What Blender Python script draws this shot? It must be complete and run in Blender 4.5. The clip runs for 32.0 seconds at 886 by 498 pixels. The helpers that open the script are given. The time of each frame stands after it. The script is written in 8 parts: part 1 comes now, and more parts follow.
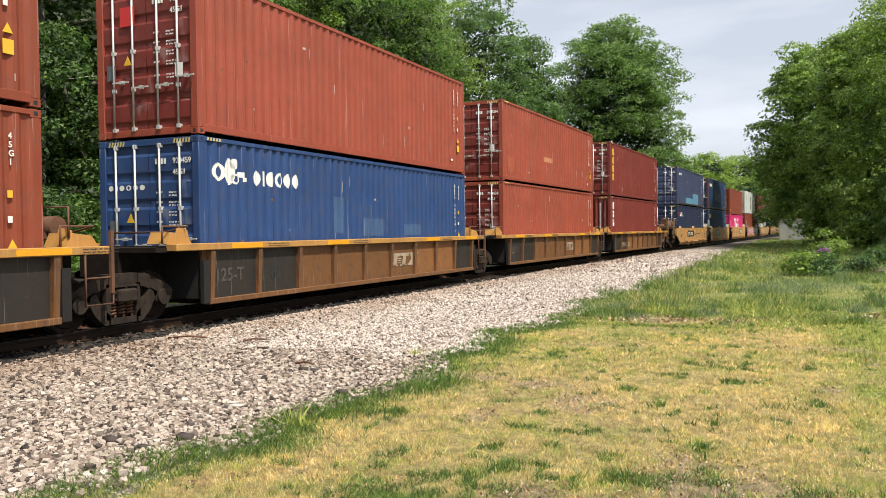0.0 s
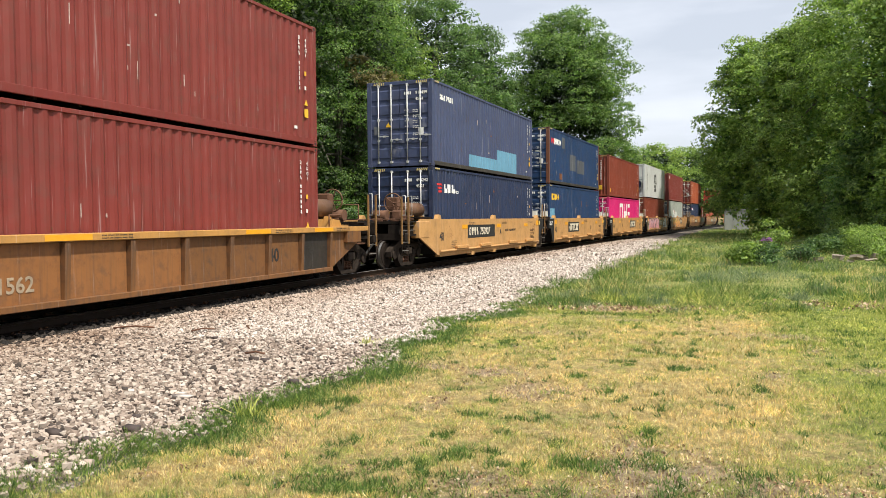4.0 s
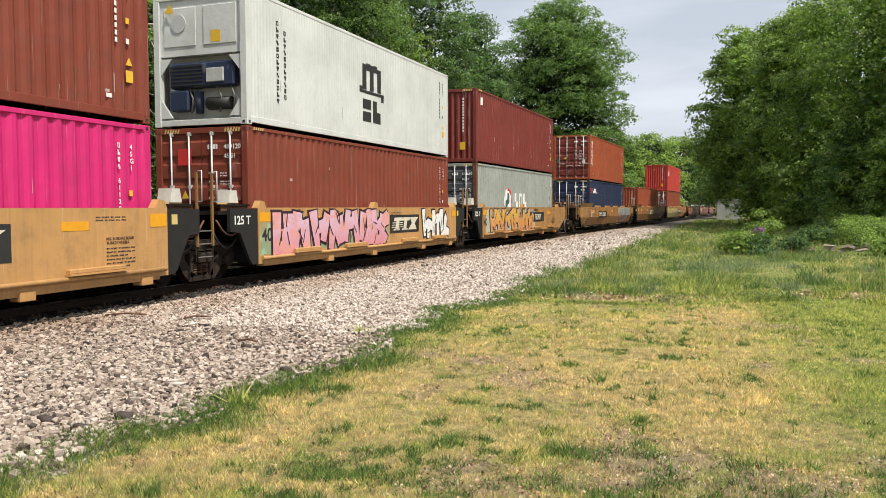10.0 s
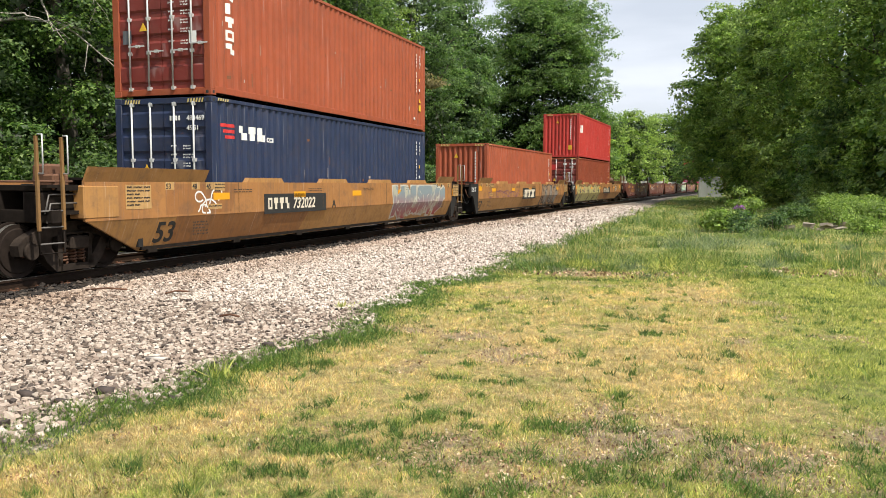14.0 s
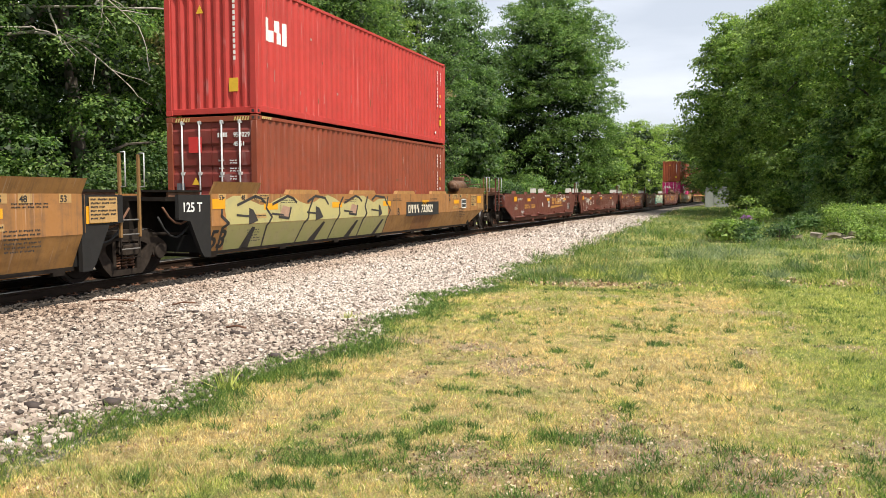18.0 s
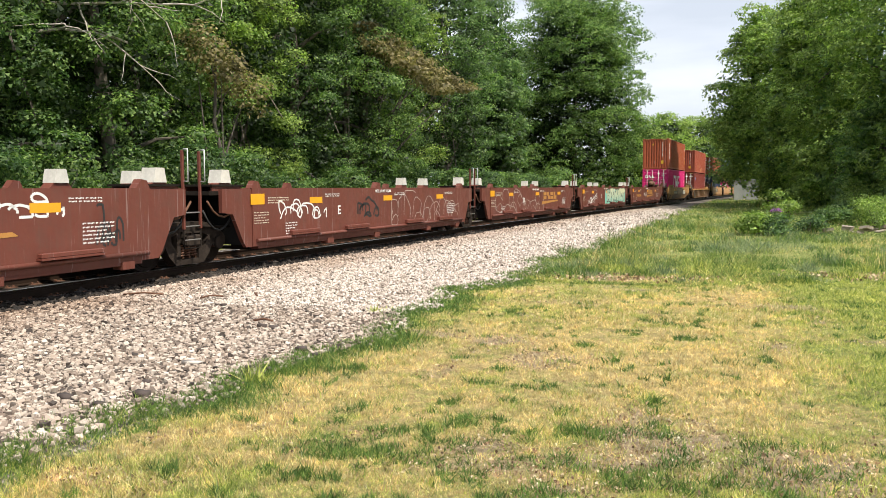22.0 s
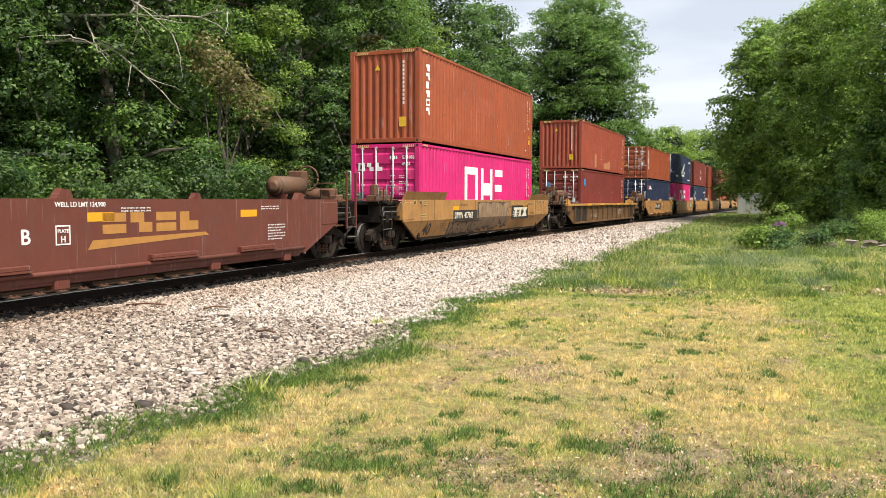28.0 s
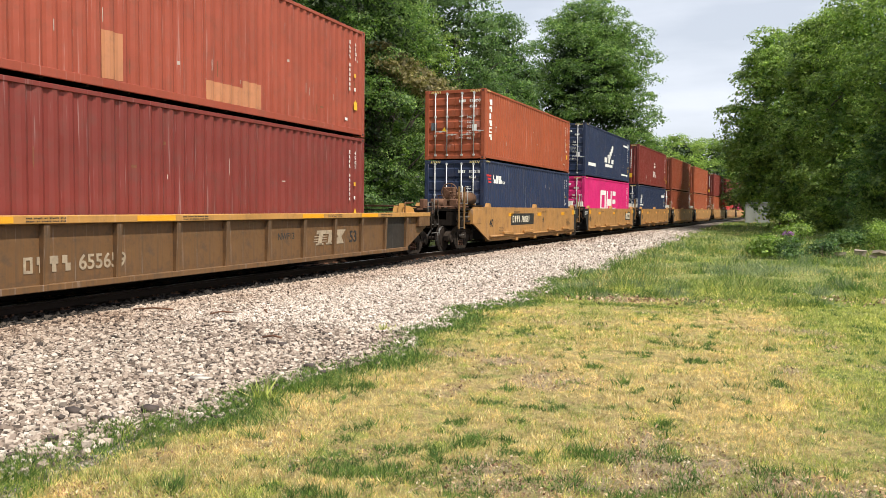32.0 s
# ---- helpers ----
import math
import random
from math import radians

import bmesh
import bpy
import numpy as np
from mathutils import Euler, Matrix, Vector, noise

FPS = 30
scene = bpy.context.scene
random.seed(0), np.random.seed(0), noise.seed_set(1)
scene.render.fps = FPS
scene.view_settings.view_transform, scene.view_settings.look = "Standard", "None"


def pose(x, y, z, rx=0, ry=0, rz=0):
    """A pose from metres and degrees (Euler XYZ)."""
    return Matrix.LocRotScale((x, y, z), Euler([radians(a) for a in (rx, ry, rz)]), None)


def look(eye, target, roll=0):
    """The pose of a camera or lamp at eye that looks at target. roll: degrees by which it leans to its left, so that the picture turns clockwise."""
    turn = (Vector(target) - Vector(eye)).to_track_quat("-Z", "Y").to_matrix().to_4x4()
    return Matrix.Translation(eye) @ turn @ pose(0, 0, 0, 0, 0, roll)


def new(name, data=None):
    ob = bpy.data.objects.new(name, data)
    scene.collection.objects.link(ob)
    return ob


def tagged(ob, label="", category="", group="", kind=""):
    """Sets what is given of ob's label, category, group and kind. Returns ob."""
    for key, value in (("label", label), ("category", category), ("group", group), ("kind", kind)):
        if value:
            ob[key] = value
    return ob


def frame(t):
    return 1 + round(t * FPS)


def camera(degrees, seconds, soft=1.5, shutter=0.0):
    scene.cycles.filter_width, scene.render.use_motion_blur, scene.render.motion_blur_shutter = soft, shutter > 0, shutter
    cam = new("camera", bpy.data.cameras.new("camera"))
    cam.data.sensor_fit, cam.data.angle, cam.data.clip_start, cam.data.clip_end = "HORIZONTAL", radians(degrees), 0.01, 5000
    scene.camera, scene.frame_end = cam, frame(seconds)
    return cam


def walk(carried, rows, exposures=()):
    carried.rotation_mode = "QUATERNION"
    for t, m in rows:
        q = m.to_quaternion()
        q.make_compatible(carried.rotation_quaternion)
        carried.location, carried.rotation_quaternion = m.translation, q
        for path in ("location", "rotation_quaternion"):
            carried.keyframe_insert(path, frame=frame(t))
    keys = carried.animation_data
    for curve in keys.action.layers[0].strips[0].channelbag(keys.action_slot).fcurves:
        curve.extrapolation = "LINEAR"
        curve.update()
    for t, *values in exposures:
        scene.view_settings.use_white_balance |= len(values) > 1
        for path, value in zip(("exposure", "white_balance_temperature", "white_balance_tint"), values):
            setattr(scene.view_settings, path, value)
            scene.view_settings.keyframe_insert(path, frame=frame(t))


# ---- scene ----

EYE_HEIGHT = 1.494  # above the top of the rail, which is z = 0


def aim(yaw, pitch, roll):
    """A pose at the fixed eye: degrees to the left of +y, upwards, and of lean."""
    return pose(0, 0, EYE_HEIGHT, 90 + pitch, 0, yaw) @ pose(0, 0, 0, 0, 0, roll)


cam = camera(58.62, 32.0, soft=0.7)
walk(cam, [(t, aim(yaw, pitch, roll)) for t, yaw, pitch, roll in (
    (0, 22.32, -1.33, -0.64), (0.5, 21.82, -1.39, -0.14), (1, 21.37, -1.38, -0.14), (1.5, 20.88, -1.12, -0.35),
    (2, 20.25, -1.08, -0.33), (2.5, 19.59, -1.46, -0.21), (3, 19.16, -1.87, -0.28), (3.5, 19.01, -2.12, -0.36),
    (5.5, 18.31, -2.20, -0.60), (6, 18.20, -2.28, -0.58), (6.5, 18.29, -2.09, -0.31), (7, 18.48, -1.80, -0.01),
    (7.5, 18.50, -1.80, -0.03), (8, 18.49, -2.07, -0.08), (8.5, 18.47, -2.17, -0.14), (9, 18.37, -2.34, -0.22),
    (9.5, 18.34, -2.63, -0.17), (10, 18.36, -3.01, -0.13), (10.5, 18.23, -3.40, -0.10), (11, 17.87, -3.68, 0.18),
    (11.5, 17.57, -3.97, 0.31), (12, 17.38, -4.22, 0.32), (12.5, 17.30, -4.37, 0.30), (13, 17.23, -4.50, 0.22),
    (13.5, 17.17, -4.64, 0.18), (14, 17.11, -4.75, 0.22), (14.5, 17.17, -4.69, 0.10), (16.5, 17.53, -3.89, 0.08),
    (17, 17.53, -3.94, 0.04), (17.5, 17.54, -4.02, 0.03), (18, 17.57, -3.97, 0.04), (18.5, 17.66, -3.99, 0.11),
    (19, 17.89, -4.10, 0.08), (19.5, 18.20, -4.17, -0.14), (20, 18.61, -4.13, -0.19), (20.5, 18.95, -4.19, -0.31),
    (21, 19.21, -4.27, -0.28), (21.5, 19.36, -4.37, -0.13), (22, 19.42, -4.43, -0.12), (22.5, 19.41, -4.51, -0.14),
    (23, 19.38, -4.54, -0.07), (23.5, 19.39, -4.58, -0.13), (24, 19.36, -4.48, -0.12), (24.5, 19.37, -4.28, 0.01),
    (25, 19.36, -4.21, 0.14), (25.5, 19.37, -4.28, 0.14), (27.5, 19.73, -3.70, 0.18), (28, 19.65, -3.55, 0.16),
    (28.5, 19.54, -3.61, 0.24), (29, 19.53, -3.58, 0.26), (29.5, 19.61, -3.57, 0.35), (30, 19.69, -3.51, 0.45),
    (30.5, 19.80, -3.47, 0.54), (31, 19.97, -3.46, 0.59), (31.5, 20.06, -3.34, 0.60), (32, 20.15, -3.05, 0.56),
)], [(0, 0.20), (2, 0.24), (6, 0.28), (7, 0.28), (8, 0.20), (9, 0.07), (11, 0.09), (12, 0.13), (13, 0.22), (14, 0.29), (17, 0.31), (18, 0.31), (19, 0.22), (20, 0.25),
    (22, 0.38), (25, 0.42), (28, 0.35), (29, 0.27), (30, 0.17), (31, 0.20), (32, 0.26)])

# ---- world, sun, exposure ----
SUN_AZIMUTH, SUN_ELEVATION = 117.0, 58.0  # degrees from +y towards +x; above the horizon

world = bpy.data.worlds.new("hazy_sky")
scene.world = world
world.use_nodes = True
wn, wl = world.node_tree.nodes, world.node_tree.links
wn.clear()
w_out, w_bg = wn.new("ShaderNodeOutputWorld"), wn.new("ShaderNodeBackground")
sky = wn.new("ShaderNodeTexSky")
sky.sky_type, sky.sun_disc = "NISHITA", False
sky.sun_elevation, sky.sun_rotation = radians(SUN_ELEVATION), radians(SUN_AZIMUTH)
sky.air_density, sky.dust_density, sky.ozone_density = 1.0, 2.5, 1.0
w_co, w_map = wn.new("ShaderNodeTexCoord"), wn.new("ShaderNodeMapping")
w_map.inputs["Scale"].default_value = (1.0, 1.0, 5.0)
w_noise, w_ramp, w_mix = wn.new("ShaderNodeTexNoise"), wn.new("ShaderNodeValToRGB"), wn.new("ShaderNodeMix")
w_noise.inputs["Scale"].default_value, w_noise.inputs["Detail"].default_value = 2.6, 6.0
w_ramp.color_ramp.elements[0].position, w_ramp.color_ramp.elements[0].color = 0.36, (0.58, 0.58, 0.58, 1)
w_ramp.color_ramp.elements[1].position, w_ramp.color_ramp.elements[1].color = 0.66, (0.95, 0.95, 0.95, 1)
w_mix.data_type = "RGBA"
w_mix.inputs[7].default_value = (9.9, 10.4, 11.4, 1)  # thin high cloud
wl.new(w_co.outputs["Generated"], w_map.inputs["Vector"])
wl.new(w_map.outputs["Vector"], w_noise.inputs["Vector"])
wl.new(w_noise.outputs["Fac"], w_ramp.inputs["Fac"])
wl.new(w_ramp.outputs["Color"], w_mix.inputs[0])
wl.new(sky.outputs["Color"], w_mix.inputs[6])
wl.new(w_mix.outputs[2], w_bg.inputs["Color"])
w_bg.inputs["Strength"].default_value = 0.085
wl.new(w_bg.outputs["Background"], w_out.inputs["Surface"])

sun_data = bpy.data.lights.new("sun", "SUN")
sun_data.energy, sun_data.angle, sun_data.color = 5.0, radians(0.6), (1.0, 0.93, 0.80)
sun = new("sun", sun_data)
az, el = radians(SUN_AZIMUTH), radians(SUN_ELEVATION)
to_sun = Vector((math.sin(az) * math.cos(el), math.cos(az) * math.cos(el), math.sin(el)))
sun.matrix_world = look(to_sun * 60, (0, 0, 0))

# ---- materials ----


def material(name, rough=0.7, metal=0.0):
    m = bpy.data.materials.new(name)
    m.use_nodes = True
    b = m.node_tree.nodes["Principled BSDF"]
    b.inputs["Roughness"].default_value, b.inputs["Metallic"].default_value = rough, metal
    return m, m.node_tree.nodes, m.node_tree.links, b


def noise_node(n, l, scale, detail=4.0, rough=0.55, stretch=None, coords="Object"):
    co, tex = n.new("ShaderNodeTexCoord"), n.new("ShaderNodeTexNoise")
    tex.inputs["Scale"].default_value, tex.inputs["Detail"].default_value, tex.inputs["Roughness"].default_value = scale, detail, rough
    if stretch:
        mp = n.new("ShaderNodeMapping")
        mp.inputs["Scale"].default_value = stretch
        l.new(co.outputs[coords], mp.inputs["Vector"])
        l.new(mp.outputs["Vector"], tex.inputs["Vector"])
    else:
        l.new(co.outputs[coords], tex.inputs["Vector"])
    return tex.outputs["Fac"]


def ramp(n, l, fac, stops):
    r = n.new("ShaderNodeValToRGB")
    while len(r.color_ramp.elements) < len(stops):
        r.color_ramp.elements.new(0.5)
    for e, (pos, col) in zip(r.color_ramp.elements, stops):
        e.position = pos
        e.color = (*col, 1) if len(col) == 3 else col
    l.new(fac, r.inputs["Fac"])
    return r.outputs["Color"]


def mix(n, l, fac, a, b, blend="MIX"):
    m = n.new("ShaderNodeMix")
    m.data_type, m.blend_type = "RGBA", blend
    for i, v in ((0, fac), (6, a), (7, b)):
        if isinstance(v, (int, float)):
            m.inputs[i].default_value = v
        elif isinstance(v, tuple):
            m.inputs[i].default_value = (*v, 1) if len(v) == 3 else v
        else:
            l.new(v, m.inputs[i])
    return m.outputs[2]


def bump(n, l, b, height, strength=0.3, distance=0.01):
    bp = n.new("ShaderNodeBump")
    bp.inputs["Strength"].default_value, bp.inputs["Distance"].default_value = strength, distance
    l.new(height, bp.inputs["Height"])
    l.new(bp.outputs["Normal"], b.inputs["Normal"])


def scaled(c, k):
    return tuple(min(1.0, v * k) for v in c)


MATS = {}


def paint(name, color, rough=0.55, dirt=0.35, rust=0.25, streak=0.3, dirt_color=(0.09, 0.07, 0.055)):
    """Weathered paint on steel: fading, streaks running down, grime and rust spots."""
    if name in MATS:
        return MATS[name]
    m, n, l, b = material(name, rough)
    b.inputs["Specular IOR Level"].default_value = 0.35
    color = scaled(color, 0.84)
    fade = noise_node(n, l, 0.7, 5.0)
    col = mix(n, l, ramp(n, l, fade, [(0.3, (0, 0, 0)), (0.7, (1, 1, 1))]), scaled(color, 0.88), scaled(color, 1.1))
    run = noise_node(n, l, 2.2, 6.0, 0.6, (1.0, 6.0, 0.22))
    col = mix(n, l, ramp(n, l, run, [(0.5, (0, 0, 0)), (0.8, (streak, streak, streak))]), col, dirt_color)
    grime = noise_node(n, l, 3.5, 8.0, 0.7)
    col = mix(n, l, ramp(n, l, grime, [(0.5, (0, 0, 0)), (0.78, (dirt, dirt, dirt))]), col, dirt_color)
    spots = noise_node(n, l, 9.0, 9.0, 0.75)
    col = mix(n, l, ramp(n, l, spots, [(0.60, (0, 0, 0)), (0.66, (rust, rust, rust))]), col, (0.16, 0.055, 0.02))
    scratch = noise_node(n, l, 1.6, 3.0, 0.6, (1.0, 16.0, 0.35))
    col = mix(n, l, ramp(n, l, scratch, [(0.63, (0, 0, 0)), (0.68, (0.45, 0.45, 0.45))]), col, scaled(tuple(0.6 * c + 0.16 for c in color), 1.25))
    l.new(col, b.inputs["Base Color"])
    l.new(ramp(n, l, grime, [(0.3, (rough - 0.1,) * 3), (0.8, (min(1, rough + 0.25),) * 3)]), b.inputs["Roughness"])
    bump(n, l, b, noise_node(n, l, 2.2, 3.0, 0.5), 0.6, 0.035)
    MATS[name] = m
    return m


def plain(name, color, rough=0.6, metal=0.0, vary=0.2, scale=6.0, sheen=0.5):
    """A simpler surface with variation at two scales."""
    if name in MATS:
        return MATS[name]
    m, n, l, b = material(name, rough, metal)
    b.inputs["Specular IOR Level"].default_value = sheen
    a = noise_node(n, l, scale, 6.0, 0.65)
    c = noise_node(n, l, scale * 9, 3.0)
    col = mix(n, l, ramp(n, l, a, [(0.3, (0, 0, 0)), (0.7, (1, 1, 1))]), scaled(color, 1 - vary), scaled(color, 1 + vary))
    col = mix(n, l, 0.25, col, mix(n, l, c, scaled(color, 0.5), scaled(color, 1.4)))
    l.new(col, b.inputs["Base Color"])
    bump(n, l, b, c, 0.15, 0.004)
    MATS[name] = m
    return m


# container and wagon paints, real base colours
ORANGE = paint("paint_faded_orange", (0.375, 0.086, 0.036))
BROWN = paint("paint_brown_red", (0.24, 0.05, 0.028))
RUSSET = paint("paint_russet", (0.28, 0.061, 0.029))
BRICK = paint("paint_brick_red", (0.35, 0.073, 0.042))
DARK_RED = paint("paint_dark_red", (0.21, 0.035, 0.028))
BRIGHT_RED = paint("paint_bright_red", (0.53, 0.05, 0.042), dirt=0.2)
CORAL = paint("paint_coral", (0.40, 0.095, 0.045))
BLUE = paint("paint_blue", (0.022, 0.065, 0.20))
NAVY = paint("paint_navy", (0.02, 0.034, 0.085))
SLATE = paint("paint_slate_navy", (0.058, 0.076, 0.155))
DEEP_BLUE = paint("paint_deep_blue", (0.014, 0.045, 0.125))
PINK = paint("paint_magenta_pink", (0.68, 0.02, 0.185), dirt=0.15, rust=0.1)
GREY = paint("paint_pale_grey", (0.36, 0.39, 0.36))
WHITE = paint("paint_white_enamel", (0.70, 0.72, 0.71), rough=0.4, dirt=0.12, streak=0.12)
YELLOW = paint("paint_wagon_yellow", (0.56, 0.31, 0.115), dirt=0.4)
TAN = paint("paint_weathered_yellow", (0.45, 0.23, 0.075), dirt=0.6, streak=0.5)
SOOT = paint("paint_sooty_yellow", (0.20, 0.088, 0.03), dirt=0.8, streak=0.75, dirt_color=(0.045, 0.038, 0.034))
OXIDE = paint("paint_oxide_brown", (0.155, 0.045, 0.03), dirt=0.3)
SKYBLUE = paint("paint_patch_light_blue", (0.14, 0.33, 0.48), dirt=0.2)
PATCH_GREY = paint("paint_patch_grey", (0.09, 0.10, 0.12))
GRIME = plain("grimy_black_steel", (0.017, 0.013, 0.0105), 0.92, 0.0, 0.5, sheen=0.12)
DARK_PANEL = plain("dark_grey_end_paint", (0.020, 0.019, 0.0185), 0.75, sheen=0.25)
STEEL = plain("worn_steel", (0.33, 0.31, 0.29), 0.35, 0.8)
GALV = plain("galvanised_bar", (0.55, 0.56, 0.56), 0.45, 0.3, 0.15)
CAST = plain("dusty_cast_steel", (0.032, 0.024, 0.019), 0.9, 0.0, 0.6, 7.0, sheen=0.15)
GALV_DULL = plain("dull_galvanised_rod", (0.15, 0.14, 0.13), 0.6, 0.2, 0.3)
RUBBER = plain("black_hose_rubber", (0.015, 0.015, 0.015), 0.7)
RUST = plain("rusty_steel", (0.12, 0.055, 0.03), 0.85, 0.0, 0.4)
WHITE_MARK = plain("white_stencil_paint", (0.72, 0.72, 0.70), 0.6, 0.0, 0.12)
CREAM_MARK = plain("cream_stencil_paint", (0.62, 0.56, 0.45), 0.6, 0.0, 0.15)
BLACK_MARK = plain("black_stencil_paint", (0.02, 0.02, 0.02), 0.6)
YELLOW_MARK = plain("yellow_decal", (0.70, 0.42, 0.03), 0.55, 0.0, 0.1)
AMBER = plain("amber_reflector", (0.72, 0.33, 0.015), 0.4, 0.0, 0.08)
RED_MARK = plain("red_decal", (0.55, 0.03, 0.03), 0.55, 0.0, 0.1)
BLUE_MARK = plain("blue_decal", (0.03, 0.22, 0.55), 0.55, 0.0, 0.1)
INK_FADED = plain("faded_brown_stencil", (0.10, 0.055, 0.025), 0.8, 0.0, 0.3)
DUSTY_CREAM = plain("dusty_cream_stencil", (0.33, 0.26, 0.18), 0.8, 0.0, 0.35)
FAINT_MARK = plain("faint_dusty_stencil", (0.065, 0.056, 0.048), 0.8, 0.0, 0.35)
GOLD_MARK = plain("gold_logo_paint", (0.40, 0.19, 0.045), 0.6, 0.0, 0.15)
PAD_WHITE = plain("dirty_white_pad", (0.55, 0.53, 0.48), 0.8, 0.0, 0.2)

# ---- the line of the track ----
# Arc length s runs along the centre line from abreast of the camera; the rails bend gently to the right.
TRACK_X = -10.72
_s = np.arange(-160.0, 560.0, 0.25)
_k = np.interp(_s, (-160, -16, -15, -10, 30, 60, 90, 130, 170, 560), (0, 0, 0.003, 0.00303, 0.00121, 0.0002, 0.0, 0.00045, 0.0009, 0.0009))
_zero = int(np.searchsorted(_s, 0.0))
_th = np.concatenate([[0], np.cumsum(_k[:-1] * 0.25)])
_th -= _th[_zero]
_x = np.concatenate([[0], np.cumsum(np.sin(_th[:-1]) * 0.25)])
_y = np.concatenate([[0], np.cumsum(np.cos(_th[:-1]) * 0.25)])
_x, _y = _x - _x[_zero] + TRACK_X, _y - _y[_zero]


def on_track(s, off=0.0):
    """x, y and heading at arc length s, off metres to the camera's side of the centre line. Takes arrays."""
    h = np.interp(s, _s, _th)
    return np.interp(s, _s, _x) + off * np.cos(h), np.interp(s, _s, _y) - off * np.sin(h), h


def track_pose(s, z=0.0, off=0.0):
    x, y, h = on_track(s, off)
    return Matrix.LocRotScale((float(x), float(y), z), Euler((0, 0, -float(h))), None)


def to_track(x, y):
    """s and off of points near the line, by two steps of projection."""
    s = np.array(y, dtype=float)
    for _ in range(4):
        cx, cy, h = on_track(s)
        s = s + (x - cx) * np.sin(h) + (y - cy) * np.cos(h)
    cx, cy, h = on_track(s)
    return s, (x - cx) * np.cos(h) - (y - cy) * np.sin(h)


# ---- mesh helpers ----


def fast_mesh(name, verts, faces, mat, smooth=False):
    """A mesh from an n x 3 array and an m x k array of corner indices."""
    me = bpy.data.meshes.new(name)
    faces = np.ascontiguousarray(faces, dtype=np.int32)
    m, k = faces.shape
    me.vertices.add(len(verts))
    me.vertices.foreach_set("co", np.ascontiguousarray(verts, dtype=np.float32).ravel())
    me.loops.add(m * k)
    me.loops.foreach_set("vertex_index", faces.ravel())
    me.polygons.add(m)
    me.polygons.foreach_set("loop_start", np.arange(0, m * k, k, dtype=np.int32))
    me.polygons.foreach_set("loop_total", np.full(m, k, dtype=np.int32))
    me.polygons.foreach_set("use_smooth", np.full(m, smooth, dtype=bool))
    me.update(calc_edges=True)
    me.materials.append(mat)
    return me


def box(bm, x0, x1, y0, y1, z0, z1, bevel=0.0):
    v = [bm.verts.new((x, y, z)) for x in (x0, x1) for y in (y0, y1) for z in (z0, z1)]
    made = [bm.faces.new([v[i] for i in f]) for f in ((0, 1, 3, 2), (4, 6, 7, 5), (0, 4, 5, 1), (2, 3, 7, 6), (0, 2, 6, 4), (1, 5, 7, 3))]
    if bevel:
        bmesh.ops.bevel(bm, geom=list({e for f in made for e in f.edges}), offset=bevel, segments=1, affect="EDGES")
    return bm


def prism(bm, outline, axis, a, b):
    """A flat outline pulled from a to b along an axis: for x the outline is (y, z), for y (x, z), for z (x, y)."""
    def at(p, d):
        return {"x": (d, p[0], p[1]), "y": (p[0], d, p[1]), "z": (p[0], p[1], d)}[axis]
    lo, hi = [bm.verts.new(at(p, a)) for p in outline], [bm.verts.new(at(p, b)) for p in outline]
    n = len(outline)
    bm.faces.new(lo), bm.faces.new(hi[::-1])
    for i in range(n):
        bm.faces.new((lo[i], hi[i], hi[(i + 1) % n], lo[(i + 1) % n]))
    return bm


def tube(bm, p, q, r0, r1=None, sides=8, caps=True):
    """A round bar from p to q."""
    p, q = Vector(p), Vector(q)
    r0, r1 = float(r0), float(r0 if r1 is None else r1)
    side = (q - p).orthogonal().normalized()
    up = (q - p).cross(side).normalized()
    rings = []
    for c, r in ((p, r0), (q, r1)):
        rings.append([bm.verts.new(c + r * (math.cos(2 * math.pi * i / sides) * side + math.sin(2 * math.pi * i / sides) * up)) for i in range(sides)])
    for i in range(sides):
        f = bm.faces.new((rings[0][i], rings[0][(i + 1) % sides], rings[1][(i + 1) % sides], rings[1][i]))
        f.smooth = sides > 6
    if caps:
        bm.faces.new(rings[0][::-1]), bm.faces.new(rings[1])
    return bm


def pipe(bm, points, r, sides=6):
    """One bent round bar through the points."""
    pts = [Vector(p) for p in points]
    ways = [(q - p).normalized() for p, q in zip(pts, pts[1:])]
    side = ways[0].orthogonal().normalized()
    rings = []
    for i, p in enumerate(pts):
        d = ways[0] if i == 0 else ways[-1] if i == len(pts) - 1 else (ways[i - 1] + ways[i])
        d = d.normalized() if d.length > 1e-6 else ways[i - 1]
        side = (side - d * side.dot(d)).normalized() if (side - d * side.dot(d)).length > 1e-4 else d.orthogonal().normalized()
        up = d.cross(side)
        rings.append([bm.verts.new(p + r * (math.cos(2 * math.pi * j / sides) * side + math.sin(2 * math.pi * j / sides) * up)) for j in range(sides)])
    for a, b in zip(rings, rings[1:]):
        for j in range(sides):
            bm.faces.new((a[j], a[(j + 1) % sides], b[(j + 1) % sides], b[j])).smooth = True
    bm.faces.new(rings[0][::-1]), bm.faces.new(rings[-1])
    return bm


def ready(name, bm, mat):
    bmesh.ops.recalc_face_normals(bm, faces=bm.faces)
    me = bpy.data.meshes.new(name)
    bm.to_mesh(me)
    bm.free()
    me.materials.append(mat)
    return me


# stencils made of many marks too fine to take apart
FINE_MARKS = {"owner_mark", "data_stencil", "stencil", "weight_table", "serial_mark", "serial_number", "size_code", "owner_block", "vertical_name", "notice_pane", "load_mark", "load_limit", "number", "lettering", "length_mark", "well_length", "plate_mark", "logo", "graffiti", "graffiti_fill"}


